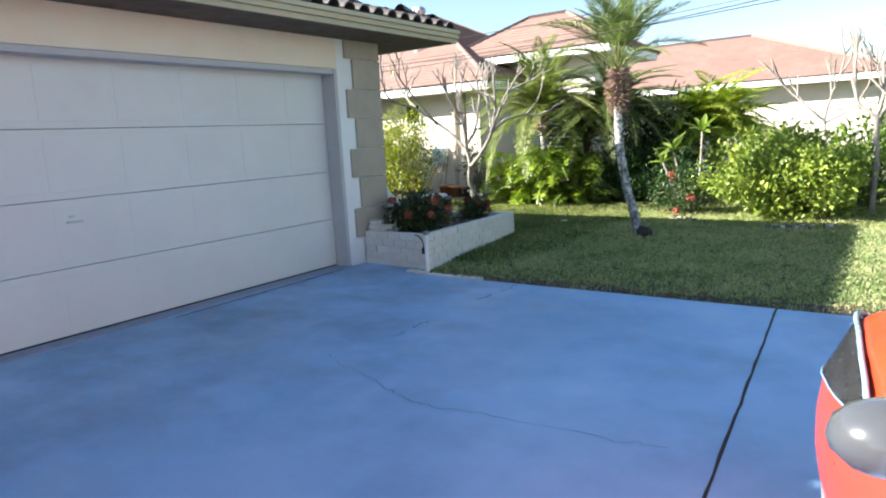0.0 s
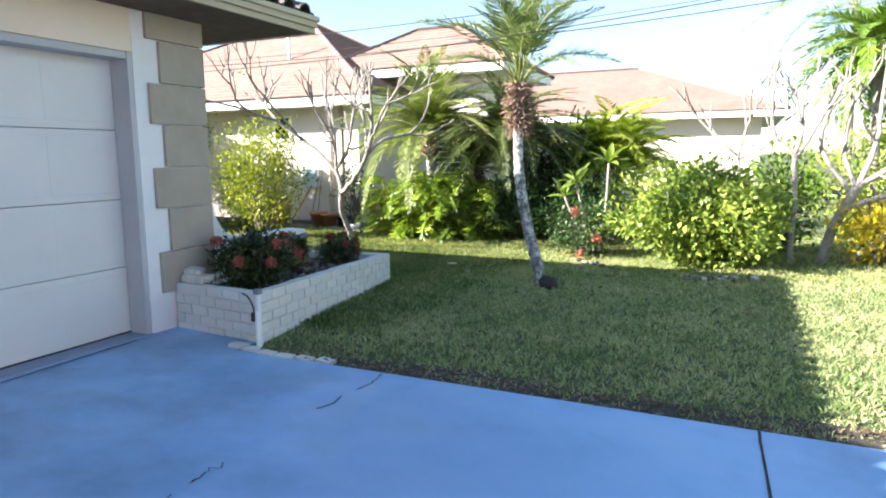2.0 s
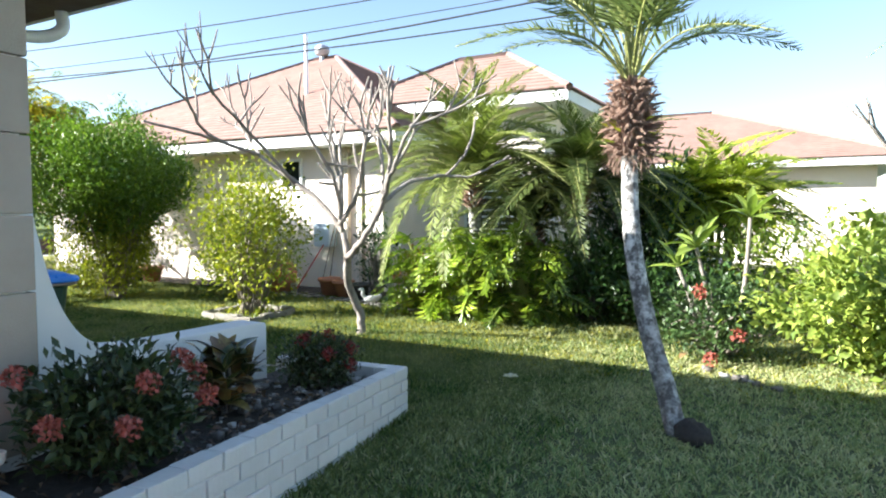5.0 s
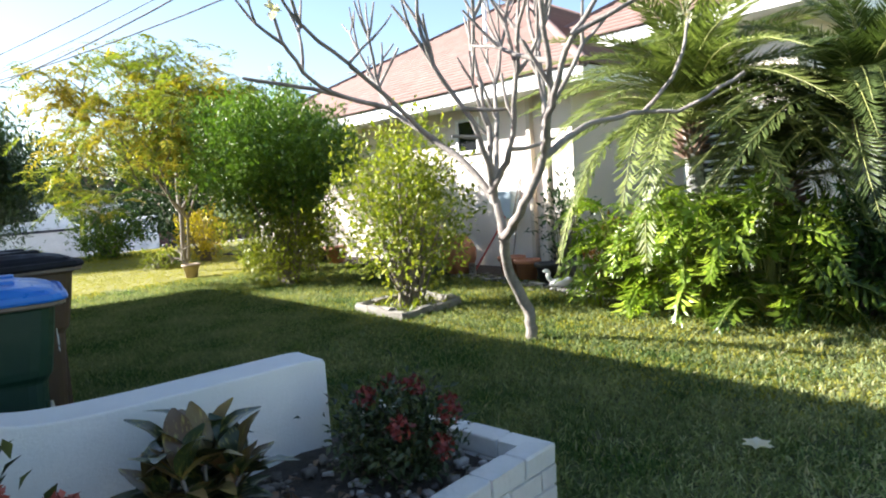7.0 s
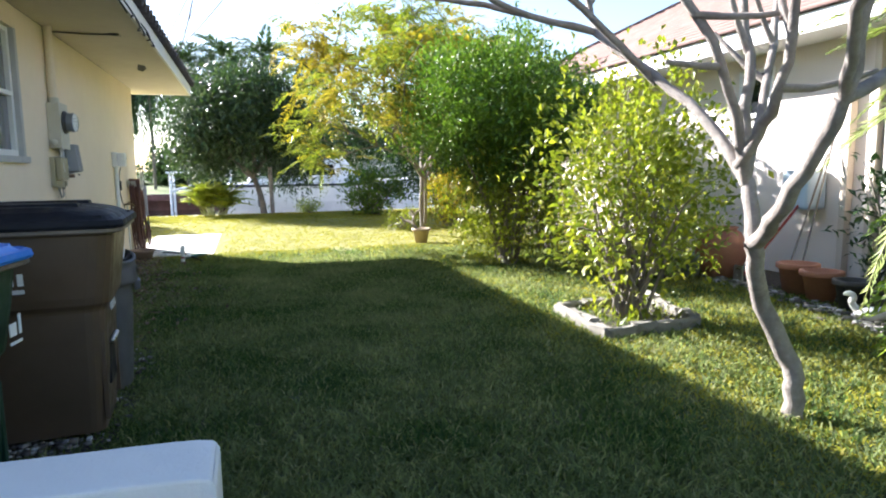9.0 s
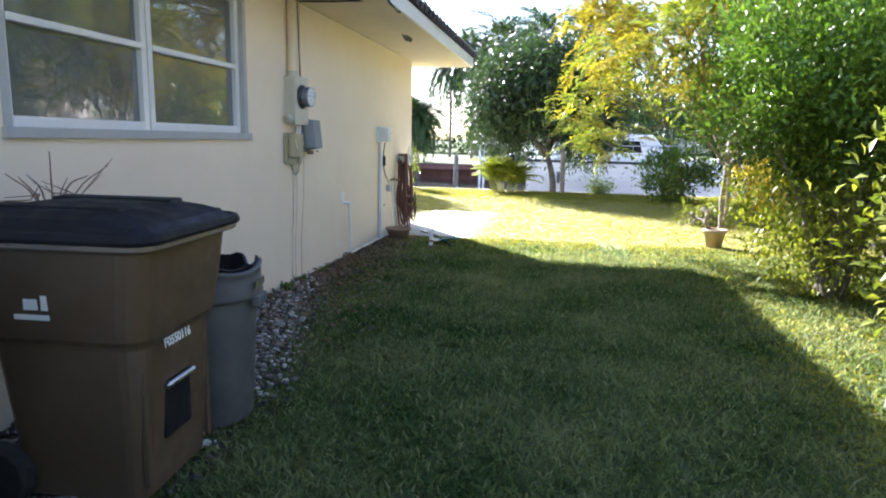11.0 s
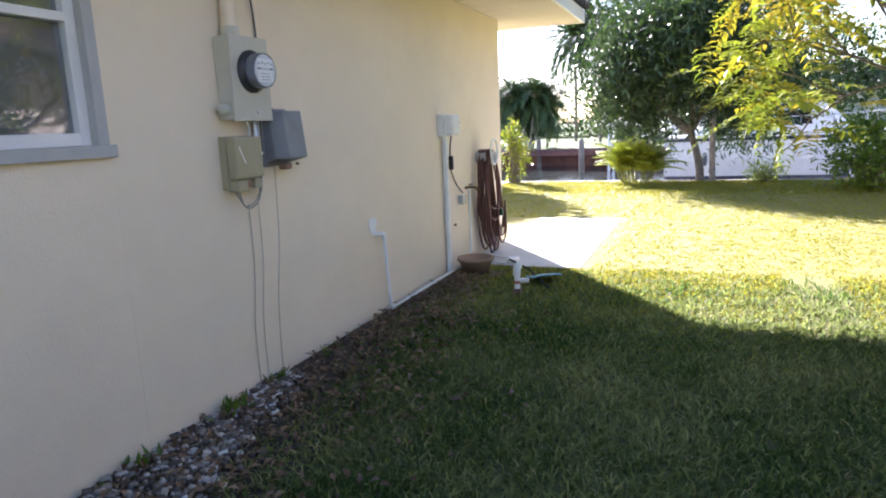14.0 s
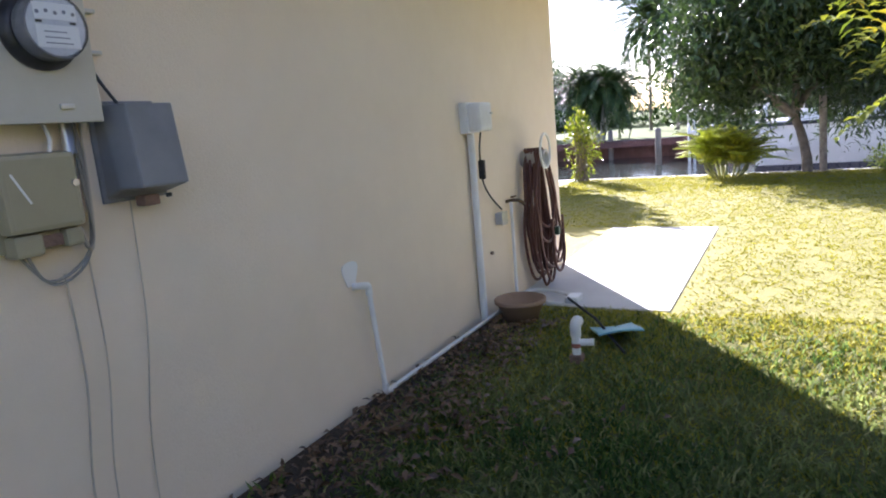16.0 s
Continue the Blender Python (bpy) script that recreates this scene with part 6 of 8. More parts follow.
gb = thing("utility_box", (-11.02, YW, 1.185), label="dark grey plastic utility box with chamfered hood on the wall", category="utility box")
outl = [(0.108, 0.0), (0.104, 0.075), (0.076, 0.150), (-0.092, 0.150), (-0.105, 0.0)]
bm = prism([(a, b) for a, b in outl], 0.285, "z", 0.0, 0.007)
for v in bm.verts:
    if v.co.z > 0.2 and v.co.y > 0.06:
        v.co.y -= 0.025
    if v.co.z < 0.03 and v.co.y > 0.06:
        v.co.z += 0.03
part("hood", bm, GREY_BOX, gb)
part("back_plate", box(-0.11, 0.12, 0.0, 0.012, -0.01, 0.30, 0.003), GREY_BOX, gb)
part("bracket", box(-0.02, 0.035, 0.04, 0.09, -0.03, 0.004, 0.006), FIBRE, gb, "rusty bracket under the box")
bm = lathe([(0.009, 0), (0.009, 0.012), (0, 0.012)], 10)
bmesh.ops.transform(bm, matrix=pose(-0.03, 0.12, -0.008), verts=bm.verts)
part("knockout", bm, RUBBER, gb)


def cable(name, pts, r, mat, label, category="cable", sides=6, steps=6):
    return tagged(tube(name, bend(pts, steps), r, mat, None, sides), label, category)


THINWIRE = surface("painted_over_cable", (0.46, 0.41, 0.33), (0.56, 0.50, 0.40), 8, rough=0.7)
GREYWIRE = surface("grey_cable", (0.22, 0.21, 0.19), (0.30, 0.29, 0.26), 8, rough=0.6)
cable("cable", [(-10.62, YW + 0.05, 1.085), (-10.66, YW + 0.05, 0.995), (-10.74, YW + 0.045, 1.0), (-10.82, YW + 0.03, 1.065), (-10.84, YW + 0.03, 1.235), (-10.83, YW + 0.03, 1.43)], 0.0048, GREYWIRE, "grey cable looping below the junction box")
cable("cable", [(-10.60, YW + 0.04, 1.085), (-10.68, YW + 0.05, 0.98), (-10.78, YW + 0.045, 1.01), (-10.835, YW + 0.02, 1.095), (-10.85, YW + 0.02, 1.285), (-10.845, YW + 0.02, 1.43)], 0.0042, GREYWIRE, "tan cable looping below the junction box")
cable("cable", [(-10.78, YW + 0.06, 1.10), (-10.80, YW + 0.05, 1.06), (-10.832, YW + 0.035, 1.10), (-10.825, YW + 0.04, 1.25), (-10.815, YW + 0.04, 1.43)], 0.0045, GREYWIRE, "grey cable bundled beside the junction box")
cable("cable", [(-10.79, YW + 0.05, 1.12), (-10.815, YW + 0.04, 1.05), (-10.848, YW + 0.02, 1.13), (-10.86, YW + 0.015, 1.30), (-10.865, YW + 0.012, 1.43)], 0.0038, THINWIRE, "tan cable bundled beside the junction box")
cable("cable", [(-10.74, YW + 0.05, 1.345), (-10.745, YW + 0.055, 1.38), (-10.735, YW + 0.05, 1.43)], 0.006, PVC, "short white cable between the meter and junction box")
for x0, x1, z1 in ((-10.74, -10.70, 0.995), (-10.82, -10.77, 1.035), (-10.99, -10.90, 1.175)):
    cable("cable", [(x0, YW + 0.008, z1), ((x0 * 2 + x1) / 3 - 0.014, YW + 0.007, z1 * 0.66), ((x0 + x1 * 2) / 3 + 0.014, YW + 0.007, z1 * 0.33), (x1, YW + 0.008, -0.02)], 0.0026 if x0 < -10.8 else 0.0034, THINWIRE, "thin wall cable painted over, running to the ground")
cable("cable", [(-10.99, YW + 0.03, 1.475), (-10.95, YW + 0.016, 1.55), (-10.925, YW + 0.012, 1.62), (-10.925, YW + 0.012, 1.75), (-10.91, YW + 0.02, 1.95), (-10.89, YW + 0.02, 2.1), (-10.88, YW + 0.015, SOFF)], 0.005, DARK_STEEL, "grey drop cable clipped to the wall")
cable("cable", [(-10.955, YW + 0.01, 1.45), (-10.92, YW + 0.012, 1.62), (-10.915, YW + 0.012, 1.95), (-10.92, YW + 0.015, SOFF)], 0.004, THINWIRE, "thin drop cable clipped to the wall")
for z in (1.62, 1.74):
    tagged(part("cable_clip", box(-10.97, -10.86, YW + 0.0, YW + 0.03, z, z + 0.012, 0.004), STEEL), "small metal cable clip on the wall", "cable clip")

# plaster patch and white pipes
pts = [(0.055 * math.cos(a) * (1 + 0.25 * math.sin(3 * a)), 0.075 * math.sin(a) * (1 + 0.2 * math.cos(2 * a))) for a in np.linspace(0, 2 * math.pi, 18, endpoint=False)]
bm = prism(pts, 0.006, "y", 0.0)
bmesh.ops.translate(bm, vec=(-12.085, YW - 0.001, 0.665), verts=bm.verts)
tagged(part("plaster_patch", bm, WHITE), "rough white plaster patch round the pipe", "patch")
pp = thing("water_pipe", label="white plastic water pipe along the wall foot with elbows", category="pipe")
tube("riser", [(-12.21, YW + 0.05, 0.015), (-12.155, YW + 0.05, 0.565)], 0.0135, PVC, pp, 10)
tube("elbow", bend([(-12.157, YW + 0.05, 0.545), (-12.153, YW + 0.05, 0.588), (-12.13, YW + 0.045, 0.598), (-12.09, YW, 0.60)], 5), 0.018, PVC, pp, 10)
tube("elbow", bend([(-12.21, YW + 0.05, 0.06), (-12.21, YW + 0.05, 0.02), (-12.25, YW + 0.052, 0.018), (-12.28, YW + 0.054, 0.018)], 5), 0.018, PVC, pp, 10)
tube("run", [(-12.22, YW + 0.05, 0.018), (-12.9, YW + 0.09, 0.04), (-14.05, YW + 0.09, 0.035)], 0.0135, PVC, pp, 10)
tube("run", bend([(-14.05, YW + 0.09, 0.035), (-14.19, YW + 0.10, 0.030), (-14.21, YW + 0.25, 0.025), (-14.10, YW + 0.46, 0.025)], 5), 0.0135, PVC, pp, 10)
tube("run", [(-13.93, YW + 0.20, 0.03), (-13.85, YW + 0.46, 0.03)], 0.0135, PVC, pp, 10)
sb = thing("timer_box", (-13.475, YW, 1.265), label="white weatherproof timer box on a conduit with a black cord", category="timer box")
part("housing", box(-0.10, 0.09, 0.0, 0.06, 0.0, 0.195, 0.010), PVC, sb)
part("cover", box(-0.095, 0.085, 0.058, 0.15, 0.008, 0.188, 0.018), PVC, sb)
part("hasp", box(-0.085, -0.06, 0.148, 0.16, 0.11, 0.125, 0.003), STEEL, sb)
tube("conduit", [(0, 0.03, -1.27), (0, 0.03, 0.0)], 0.024, PVC, sb, 12)
tube("cord", bend([(-0.07, 0.07, 0.0), (-0.08, 0.05, -0.1), (-0.10, 0.04, -0.20), (-0.13, 0.035, -0.33), (-0.25, 0.03, -0.45), (-0.42, 0.03, -0.56)], 6), 0.006, RUBBER, sb, 6)
part("plug", box(-0.125, -0.095, 0.02, 0.065, -0.31, -0.18, 0.012), RUBBER, sb, "black cord plug")
ou = thing("outlet_box", (-13.88, YW, 0.60), label="small grey outdoor outlet box on the wall", category="outlet")
part("housing", box(-0.045, 0.045, 0.0, 0.05, 0.0, 0.085, 0.006), TRIM, ou)
part("cover_plate", box(-0.05, 0.05, 0.048, 0.058, -0.004, 0.09, 0.003), STEEL, ou)
sp = thing("garden_tap", (-14.05, YW, 0.74), label="brass garden tap on a white riser pipe", category="tap")
BRASS = surface("dull_brass", (0.10, 0.07, 0.04), (0.16, 0.11, 0.06), 12, rough=0.5, metal=0.6)
tube("riser", [(0.0, 0.04, -0.70), (0.0, 0.04, 0.0)], 0.0125, PVC, sp, 10)
tube("body", bend([(0, 0.0, 0.0), (0, 0.06, 0.01), (-0.03, 0.1, 0.0), (-0.06, 0.12, -0.03)], 4), 0.014, BRASS, sp, 8)
part("handle", box(-0.035, 0.035, 0.05, 0.075, 0.03, 0.042, 0.004), BRASS, sp)
bm = lathe([(0.012, 0), (0.012, 0.02), (0, 0.02)], 8)
bmesh.ops.transform(bm, matrix=pose(-13.72, YW, 0.42, -90), verts=bm.verts)
tagged(part("pipe_stub", bm, FIBRE), "small rusty pipe stub in the wall", "pipe stub")

# hose on its hanger
hs = thing("garden_hose", (-14.44, YW, 1.02), label="dark red garden hose coiled on a white wall hanger", category="hose")
g = np.random.default_rng(17)
for i in range(14):
    L = g.uniform(0.92, 1.12) if i % 3 else g.uniform(0.62, 0.85)
    W, dy = g.uniform(0.13, 0.27), 0.03 + 0.0105 * i
    lean, out = g.uniform(-0.16, -0.02), g.uniform(-0.02, 0.06)
    loop = []
    for a in np.linspace(0, 2 * math.pi, 16):
        d = (1 - math.cos(a)) / 2
        loop.append((lean * d + W * math.sin(a) * (0.45 + 0.75 * d) + g.normal(0, 0.006), dy + out * d + g.normal(0, 0.006), 0.075 - L * d))
    tube("coil", bend(loop, 3), 0.0115, HOSE, hs, 7)
for i in range(3):
    loop = [(-0.14 + 0.13 * math.cos(a) + 0.02 * i, 0.21 + 0.01 * i, -0.55 - 0.10 * i + (0.22 - 0.03 * i) * math.sin(a)) for a in np.linspace(0.9 * math.pi, 2.1 * math.pi, 12)]
    tube("coil", bend(loop, 3), 0.0115, HOSE, hs, 7)
bm = lathe([(0.062, 0.0), (0.062, 0.18), (0.068, 0.185), (0.068, 0.195), (0.050, 0.195), (0.046, 0.15), (0.0, 0.15)], 22)
bmesh.ops.transform(bm, matrix=pose(0, 0.0, 0.0, -90), verts=bm.verts)
part("drum", bm, TRIM, hs, "pale grey hanger drum", True)
tube("loop", bend([(0.11 * math.sin(a), 0.19, 0.055 + 0.13 * math.cos(a)) for a in np.linspace(0, 2 * math.pi, 25)], 2), 0.010, PVC, hs, 7, "white ring of the hanger")
part("nozzle", box(-0.13, -0.07, 0.20, 0.24, -0.62, -0.55, 0.014), GREEN_CART, hs, "dark green hose nozzle")

CLAYB = surface("brown_clay", (0.30, 0.20, 0.13), (0.38, 0.26, 0.18), 8, (0.12, 0.08, 0.05), 4, 0.5, 0.9)
bm = lathe([(0.105, 0.0), (0.15, 0.115), (0.165, 0.118), (0.165, 0.14), (0.145, 0.14), (0.10, 0.03), (0.0, 0.03)], 26)
bmesh.ops.transform(bm, matrix=pose(-13.59, 6.40, -0.01) @ Matrix.Scale(1.06, 4), verts=bm.verts)
tagged(part("clay_bowl", bm, CLAYB, smooth=True), "shallow brown clay bowl on the ground", "bowl")
st = thing("sprinkler_riser", (-12.93, 6.985, 0), label="old white plastic sprinkler standpipe with a side cap", category="standpipe")
tube("pipe", [(0, 0, -0.05), (0.005, 0, 0.16)], 0.024, PVC, st, 12)
tube("cap", bend([(0.005, 0, 0.14), (0.005, 0, 0.19), (-0.02, 0.0, 0.215), (-0.055, 0.0, 0.205)], 5), 0.03, PVC, st, 12)
tube("side_tee", [(0, 0, 0.10), (-0.03, 0.09, 0.10)], 0.02, PVC, st, 10)
part("base_collar", box(-0.035, 0.035, -0.035, 0.035, -0.02, 0.035, 0.01), FIBRE, st)
tube("band", [(0.003, 0, 0.075), (0.003, 0, 0.10)], 0.0262, surface("rusty_red_stain", (0.30, 0.09, 0.06), (0.42, 0.17, 0.12), 30, rough=0.7), st, 12, "rusty red stain")
teal = surface("faded_teal_plastic", (0.13, 0.37, 0.41), (0.19, 0.44, 0.48), 7, (0.3, 0.5, 0.53), 4, 0.4, 0.6)
bm = box(-0.17, 0.17, -0.13, 0.13, 0.0, 0.012, 0.005)
bmesh.ops.subdivide_edges(bm, edges=bm.edges[:], cuts=3, use_grid_fill=True)
for v in bm.verts:
    v.co.z += 0.035 * math.sin(v.co.x * 9) * math.cos(v.co.y * 7) + 0.04
ob = tagged(part("plastic_lid", bm, teal), "bent faded teal plastic lid lying on the grass", "lid")
ob.matrix_basis = pose(-13.36, 7.10, 0.0, 3, -3, 25)
tagged(tube("pipe_rod", [(-13.95, 6.62, 0.05), (-13.45, 6.95, 0.075), (-13.06, 7.215, 0.012)], 0.009, RUBBER, None, 7), "thin dark rod resting on the lid", "rod")
bm = box(-0.09, 0.07, -0.05, 0.05, 0, 0.05, 0.018)
bmesh.ops.translate(bm, vec=(-14.07, 6.62, -0.012), verts=bm.verts)
tagged(part("pipe_fitting", bm, PVC), "white plastic pipe fitting on the ground", "fitting")

# torn vent in the soffit, loose wires, corner downpipe
vent = prism([(-13.35, 6.60), (-13.1, 6.68), (-12.85, 6.69), (-12.75, 6.63), (-12.95, 6.60), (-13.2, 6.56)], -0.004, "z", SOFF - 0.001)
tagged(part("soffit_vent", vent, DARK), "dark torn vent slot in the soffit", "vent")
g = np.random.default_rng(23)
for i in range(6):
    x0 = -9.2 - 0.3 * i
    cable("cable", [(x0, 6.9, SOFF + 0.15), (x0 - 0.3, 7.02, SOFF - 0.02 - 0.1 * g.random()), (x0 - 0.7, 6.96, SOFF - 0.06 + 0.1 * g.random()), (-10.9 + g.normal(0, 0.1), 6.93, SOFF + 0.04), (-10.88, 6.6, SOFF - 0.015), (-10.88, YW + 0.03, SOFF - 0.01)], 0.007, RUBBER, "slack dark service cables at the eave", sides=5)
dp = thing("downpipe", label="white gutter outlet and downpipe at the eave", category="downpipe")
tube("outlet", bend([(-6.05, 6.92, SOFF), (-6.05, 6.92, 2.40), (-6.07, 6.80, 2.33), (-6.09, 6.5, 2.30), (-6.1, 6.24, 2.24)], 5), 0.036, PVC, dp, 12)
tube("pipe", bend([(-6.1, 6.24, 2.24), (-6.1, 6.195, 2.15), (-6.1, 6.195, 0.05)], 5), 0.036, PVC, dp, 12)

WIRES = [(-13.34, 13.5, 8.05, 1.98, 0.010), (-13.88, 10.84, 8.99, 2.5, 0.010), (-13.5, 11.63, 7.93, 1.96, 0.006), (-12.53, 13.1, 7.35, 1.4, 0.008)]
# service wires to the street: start x at the eave, end y, z at the pole, sag, radius
for x0, y1, z1, sag, r in WIRES:
    p0, p1 = np.array([x0, 6.97, 2.73]), np.array([20.0, y1, z1])
    t = np.linspace(0, 1, 40)[:, None]
    pts = p0 + (p1 - p0) * t - np.array([0, 0, 1.0]) * (sag * 4 * t * (1 - t))
    tagged(tube("power_line", pts, 0.52 * r, RUBBER, None, 6), "dark overhead service wire from the eave to the street", "power line", group="overhead wires")
pole = thing("utility_pole", (20.15, 12.2, 0), label="weathered wooden utility pole by the street", category="utility pole")
tube("pole", [(0, 0, -0.2), (0, 0, 9.6)], np.array([0.16, 0.11]), BARK, pole, 12)
part("cross_arm", box(-0.06, 0.06, -1.6, 1.6, 7.9, 8.02, 0.01), BARK, pole)

# ---- bins ----
def rounded(w, d, r, n=5):
    pts = []
    for cx, cy, a0 in ((w / 2 - r, d / 2 - r, 0), (-w / 2 + r, d / 2 - r, 90), (-w / 2 + r, -d / 2 + r, 180), (w / 2 - r, -d / 2 + r, 270)):
        for k in range(n):
            a = radians(a0 + 90 * k / (n - 1))
            pts.append((cx + r * math.cos(a), cy + r * math.sin(a)))
    return pts


def stack(levels, close=True):
    """A body of rounded-rectangle rings: (width, depth, radius, z, shift y)."""
    bm = bmesh.new()
    rings = [[bm.verts.new((x, y + s, z)) for x, y in rounded(w, d, r)] for w, d, r, z, s in levels]
    n = len(rings[0])
    for a, b in zip(rings, rings[1:]):
        for i in range(n):
            bm.faces.new((a[i], a[(i + 1) % n], b[(i + 1) % n], b[i]))
    bm.faces.new(rings[0][::-1])
    if close:
        bm.faces.new(rings[-1])
    return bm


RIM = surface("pale_bin_rim", (0.15, 0.118, 0.09), (0.19, 0.152, 0.118), 6, rough=0.5, bump=0.05)


def wheeled_bin(at, w, d, h, body, lid, label, rz=0.0):
    """A roll-out bin: its front faces +y, the hinge and wheels are at the back."""
    t = thing("wheeled_bin", at, rz, label=label, category="wheeled bin")
    b = part("body", stack([(w * 0.66, d * 0.60, 0.06, 0.03, 0.02), (w * 0.70, d * 0.65, 0.07, h * 0.30, 0.02), (w * 0.745, d * 0.71, 0.08, h * 0.585, 0.01), (w * 0.755, d * 0.725, 0.08, h * 0.60, 0.01), (w * 0.80, d * 0.775, 0.09, h * 0.622, 0.005), (w * 0.82, d * 0.80, 0.09, h * 0.655, 0.0), (w * 0.865, d * 0.85, 0.09, h * 0.80, 0.0), (w * 0.895, d * 0.885, 0.09, h * 0.925, 0.0), (w * 0.93, d * 0.925, 0.09, h * 0.94, 0.0)]), body, t)
    part("rim", stack([(w * 0.97, d * 0.97, 0.09, h * 0.936, 0.0), (w * 0.99, d * 0.99, 0.09, h * 0.942, 0.0), (w * 0.99, d * 0.99, 0.09, h * 0.956, 0.0)]), RIM, t, "paler moulded rim")
    lb = part("lid", stack([(w * 0.985, d * 0.985, 0.09, h * 0.957, 0.0), (w * 1.01, d * 1.01, 0.09, h * 0.961, 0.0), (w * 1.02, d * 1.02, 0.09, h * 0.972, 0.0), (w * 1.005, d * 1.005, 0.09, h * 0.992, 0.0), (w * 0.975, d * 0.975, 0.09, h * 0.998, 0.0), (w * 0.955, d * 0.955, 0.09, h * 0.989, 0.0), (w * 0.93, d * 0.93, 0.09, h * 0.991, 0.0), (w * 0.90, d * 0.89, 0.10, h * 1.012, -0.005), (w * 0.84, d * 0.80, 0.12, h * 1.03, -0.015), (w * 0.72, d * 0.62, 0.13, h * 1.048, -0.03), (w * 0.40, d * 0.30, 0.10, h * 1.056, -0.03)]), lid, t)
    for s in (-1, 1):
        part("ridge", box(s * w * 0.22 - 0.05, s * w * 0.22 + 0.05, -d * 0.34, d * 0.27, h * 1.022, h * 1.062, 0.012), lid, lb)
        part("ridge", box(s * w * 0.425 - 0.012, s * w * 0.425 + 0.012, -d * 0.40, d * 0.40, h * 0.99, h * 1.014, 0.006), lid, lb)
    part("ridge", box(-w * 0.34, w * 0.34, d * 0.335, d * 0.375, h * 1.008, h * 1.024, 0.008), lid, lb)
    part("recess", box(-w * 0.10, w * 0.16, d * 0.30, d * 0.358, h * 0.21, h * 0.53, 0.012), BLACK_PLASTIC, t, "dark recess for the grab bar")
    tube("grab_bar", [(-w * 0.10, d * 0.372, h * 0.415), (w * 0.16, d * 0.372, h * 0.415)], 0.012, STEEL, t, 10)
    tube("handle", bend([(-w * 0.4, -d * 0.48, h * 0.95), (-w * 0.4, -d * 0.54, h * 0.95), (w * 0.4, -d * 0.54, h * 0.95), (w * 0.4, -d * 0.48, h * 0.95)], 4), 0.016, lid, t, 8)
    tube("axle", [(-w * 0.42, -d * 0.30, 0.12), (w * 0.42, -d * 0.30, 0.12)], 0.012, STEEL, t, 8)
    for s in (-1, 1):
        bm = lathe([(0.0, -0.03), (0.10, -0.03), (0.12, -0.02), (0.12, 0.02), (0.10, 0.03), (0.0, 0.03)], 20)
        bmesh.ops.transform(bm, matrix=pose(s * w * 0.40, -d * 0.30, 0.12, 0, 90), verts=bm.verts)
        part("wheel", bm, RUBBER, t)
    for s in (-1, 1):
        part("rib", box(s * w * 0.30 - 0.012, s * w * 0.30 + 0.012, d * 0.325, d * 0.352, h * 0.08, h * 0.50, 0.005), body, b)
    return t


def lettering(text, size, m, mat, parent):
    cu = bpy.data.curves.new("lettering", "FONT")
    cu.body, cu.size, cu.extrude, cu.offset = text, size, 0.0008, size * 0.03
    tmp = bpy.data.objects.new("tmp", cu)
    me = bpy.data.meshes.new_from_object(tmp)
    bpy.data.objects.remove(tmp)
    me.materials.append(mat)
    return child("lettering", me, parent, m)


BROWN = wheeled_bin((-7.36, 6.885, 0), 0.72, 0.80, 1.01, BROWN_CART, BLACK_PLASTIC, "brown wheeled bin with a black lid beside the wall", 4)
lettering("F0550116", 0.046, pose(0.13, 0.305, 0.568, 85, 0, 180), WHITE, BROWN)
for z, y0, y1, hh, x in ((0.735, -0.08, -0.03, 0.07, 0.3045), (0.735, -0.016, 0.006, 0.11, 0.3060), (0.700, -0.12, 0.006, 0.018, 0.301)):
    part("logo_bar", box(x - 0.006, x + 0.003, y0, y1, z, z + hh), WHITE, BROWN, "worn white printed mark")
GREEN = wheeled_bin((-6.42, 6.66, 0), 0.62, 0.78, 0.945, GREEN_CART, BLUE_LID, "dark green wheeled bin with a bright blue lid", -8)
for x0, x1, z0, z1 in ((-0.20, -0.185, 0.645, 0.715), (-0.165, -0.12, 0.645, 0.69), (-0.20, -0.12, 0.615, 0.625)):
    part("logo_bar", box(x0, x1, 0.352, 0.356, z0, z1), WHITE, GREEN, "white printed mark")
can = thing("trash_can", (-7.93, 6.96, 0), label="open grey plastic trash can with a torn rim", category="trash can")
prof_can = [(r_ * 0.88, z_ * 0.98) for r_, z_ in [(0.0, 0.0), (0.205, 0.0), (0.22, 0.02), (0.255, 0.585), (0.258, 0.60), (0.286, 0.605), (0.288, 0.62), (0.280, 0.70), (0.276, 0.73), (0.284, 0.735), (0.284, 0.75), (0.264, 0.752), (0.262, 0.70), (0.248, 0.50), (0.235, 0.30), (0.20, 0.02), (0.0, 0.02)]]
bm = lathe(prof_can, 40)
for v in bm.verts:
    if v.co.z > 0.63:
        a = math.atan2(v.co.y, v.co.x)
        v.co.z += 0.014 * math.sin(3 * a + 1) - (0.09 if 2.2 < a < 2.75 else 0.0)
        v.co.x *= 1 + 0.03 * math.sin(2 * a)
part("body", bm, GREY_CAN, can, smooth=True)
for a in (100, 280):
    bm = box(-0.07, 0.07, 0.0, 0.035, 0.55, 0.60, 0.010)
    hd = part("handle", bm, GREY_CAN, can)
    hd.matrix_local = pose(0.228 * math.cos(radians(a)), 0.228 * math.sin(radians(a)), 0, 0, 0, a - 90)
part("band", box(-0.05, 0.10, 0.0, 0.006, 0.640, 0.672, 0.002), surface("dark_olive_band", (0.07, 0.066, 0.035), (0.13, 0.12, 0.06), 20, rough=0.7), can, "dark olive band below the rim").matrix_local = pose(-0.05, 0.244, 0, 0, 0, 12)
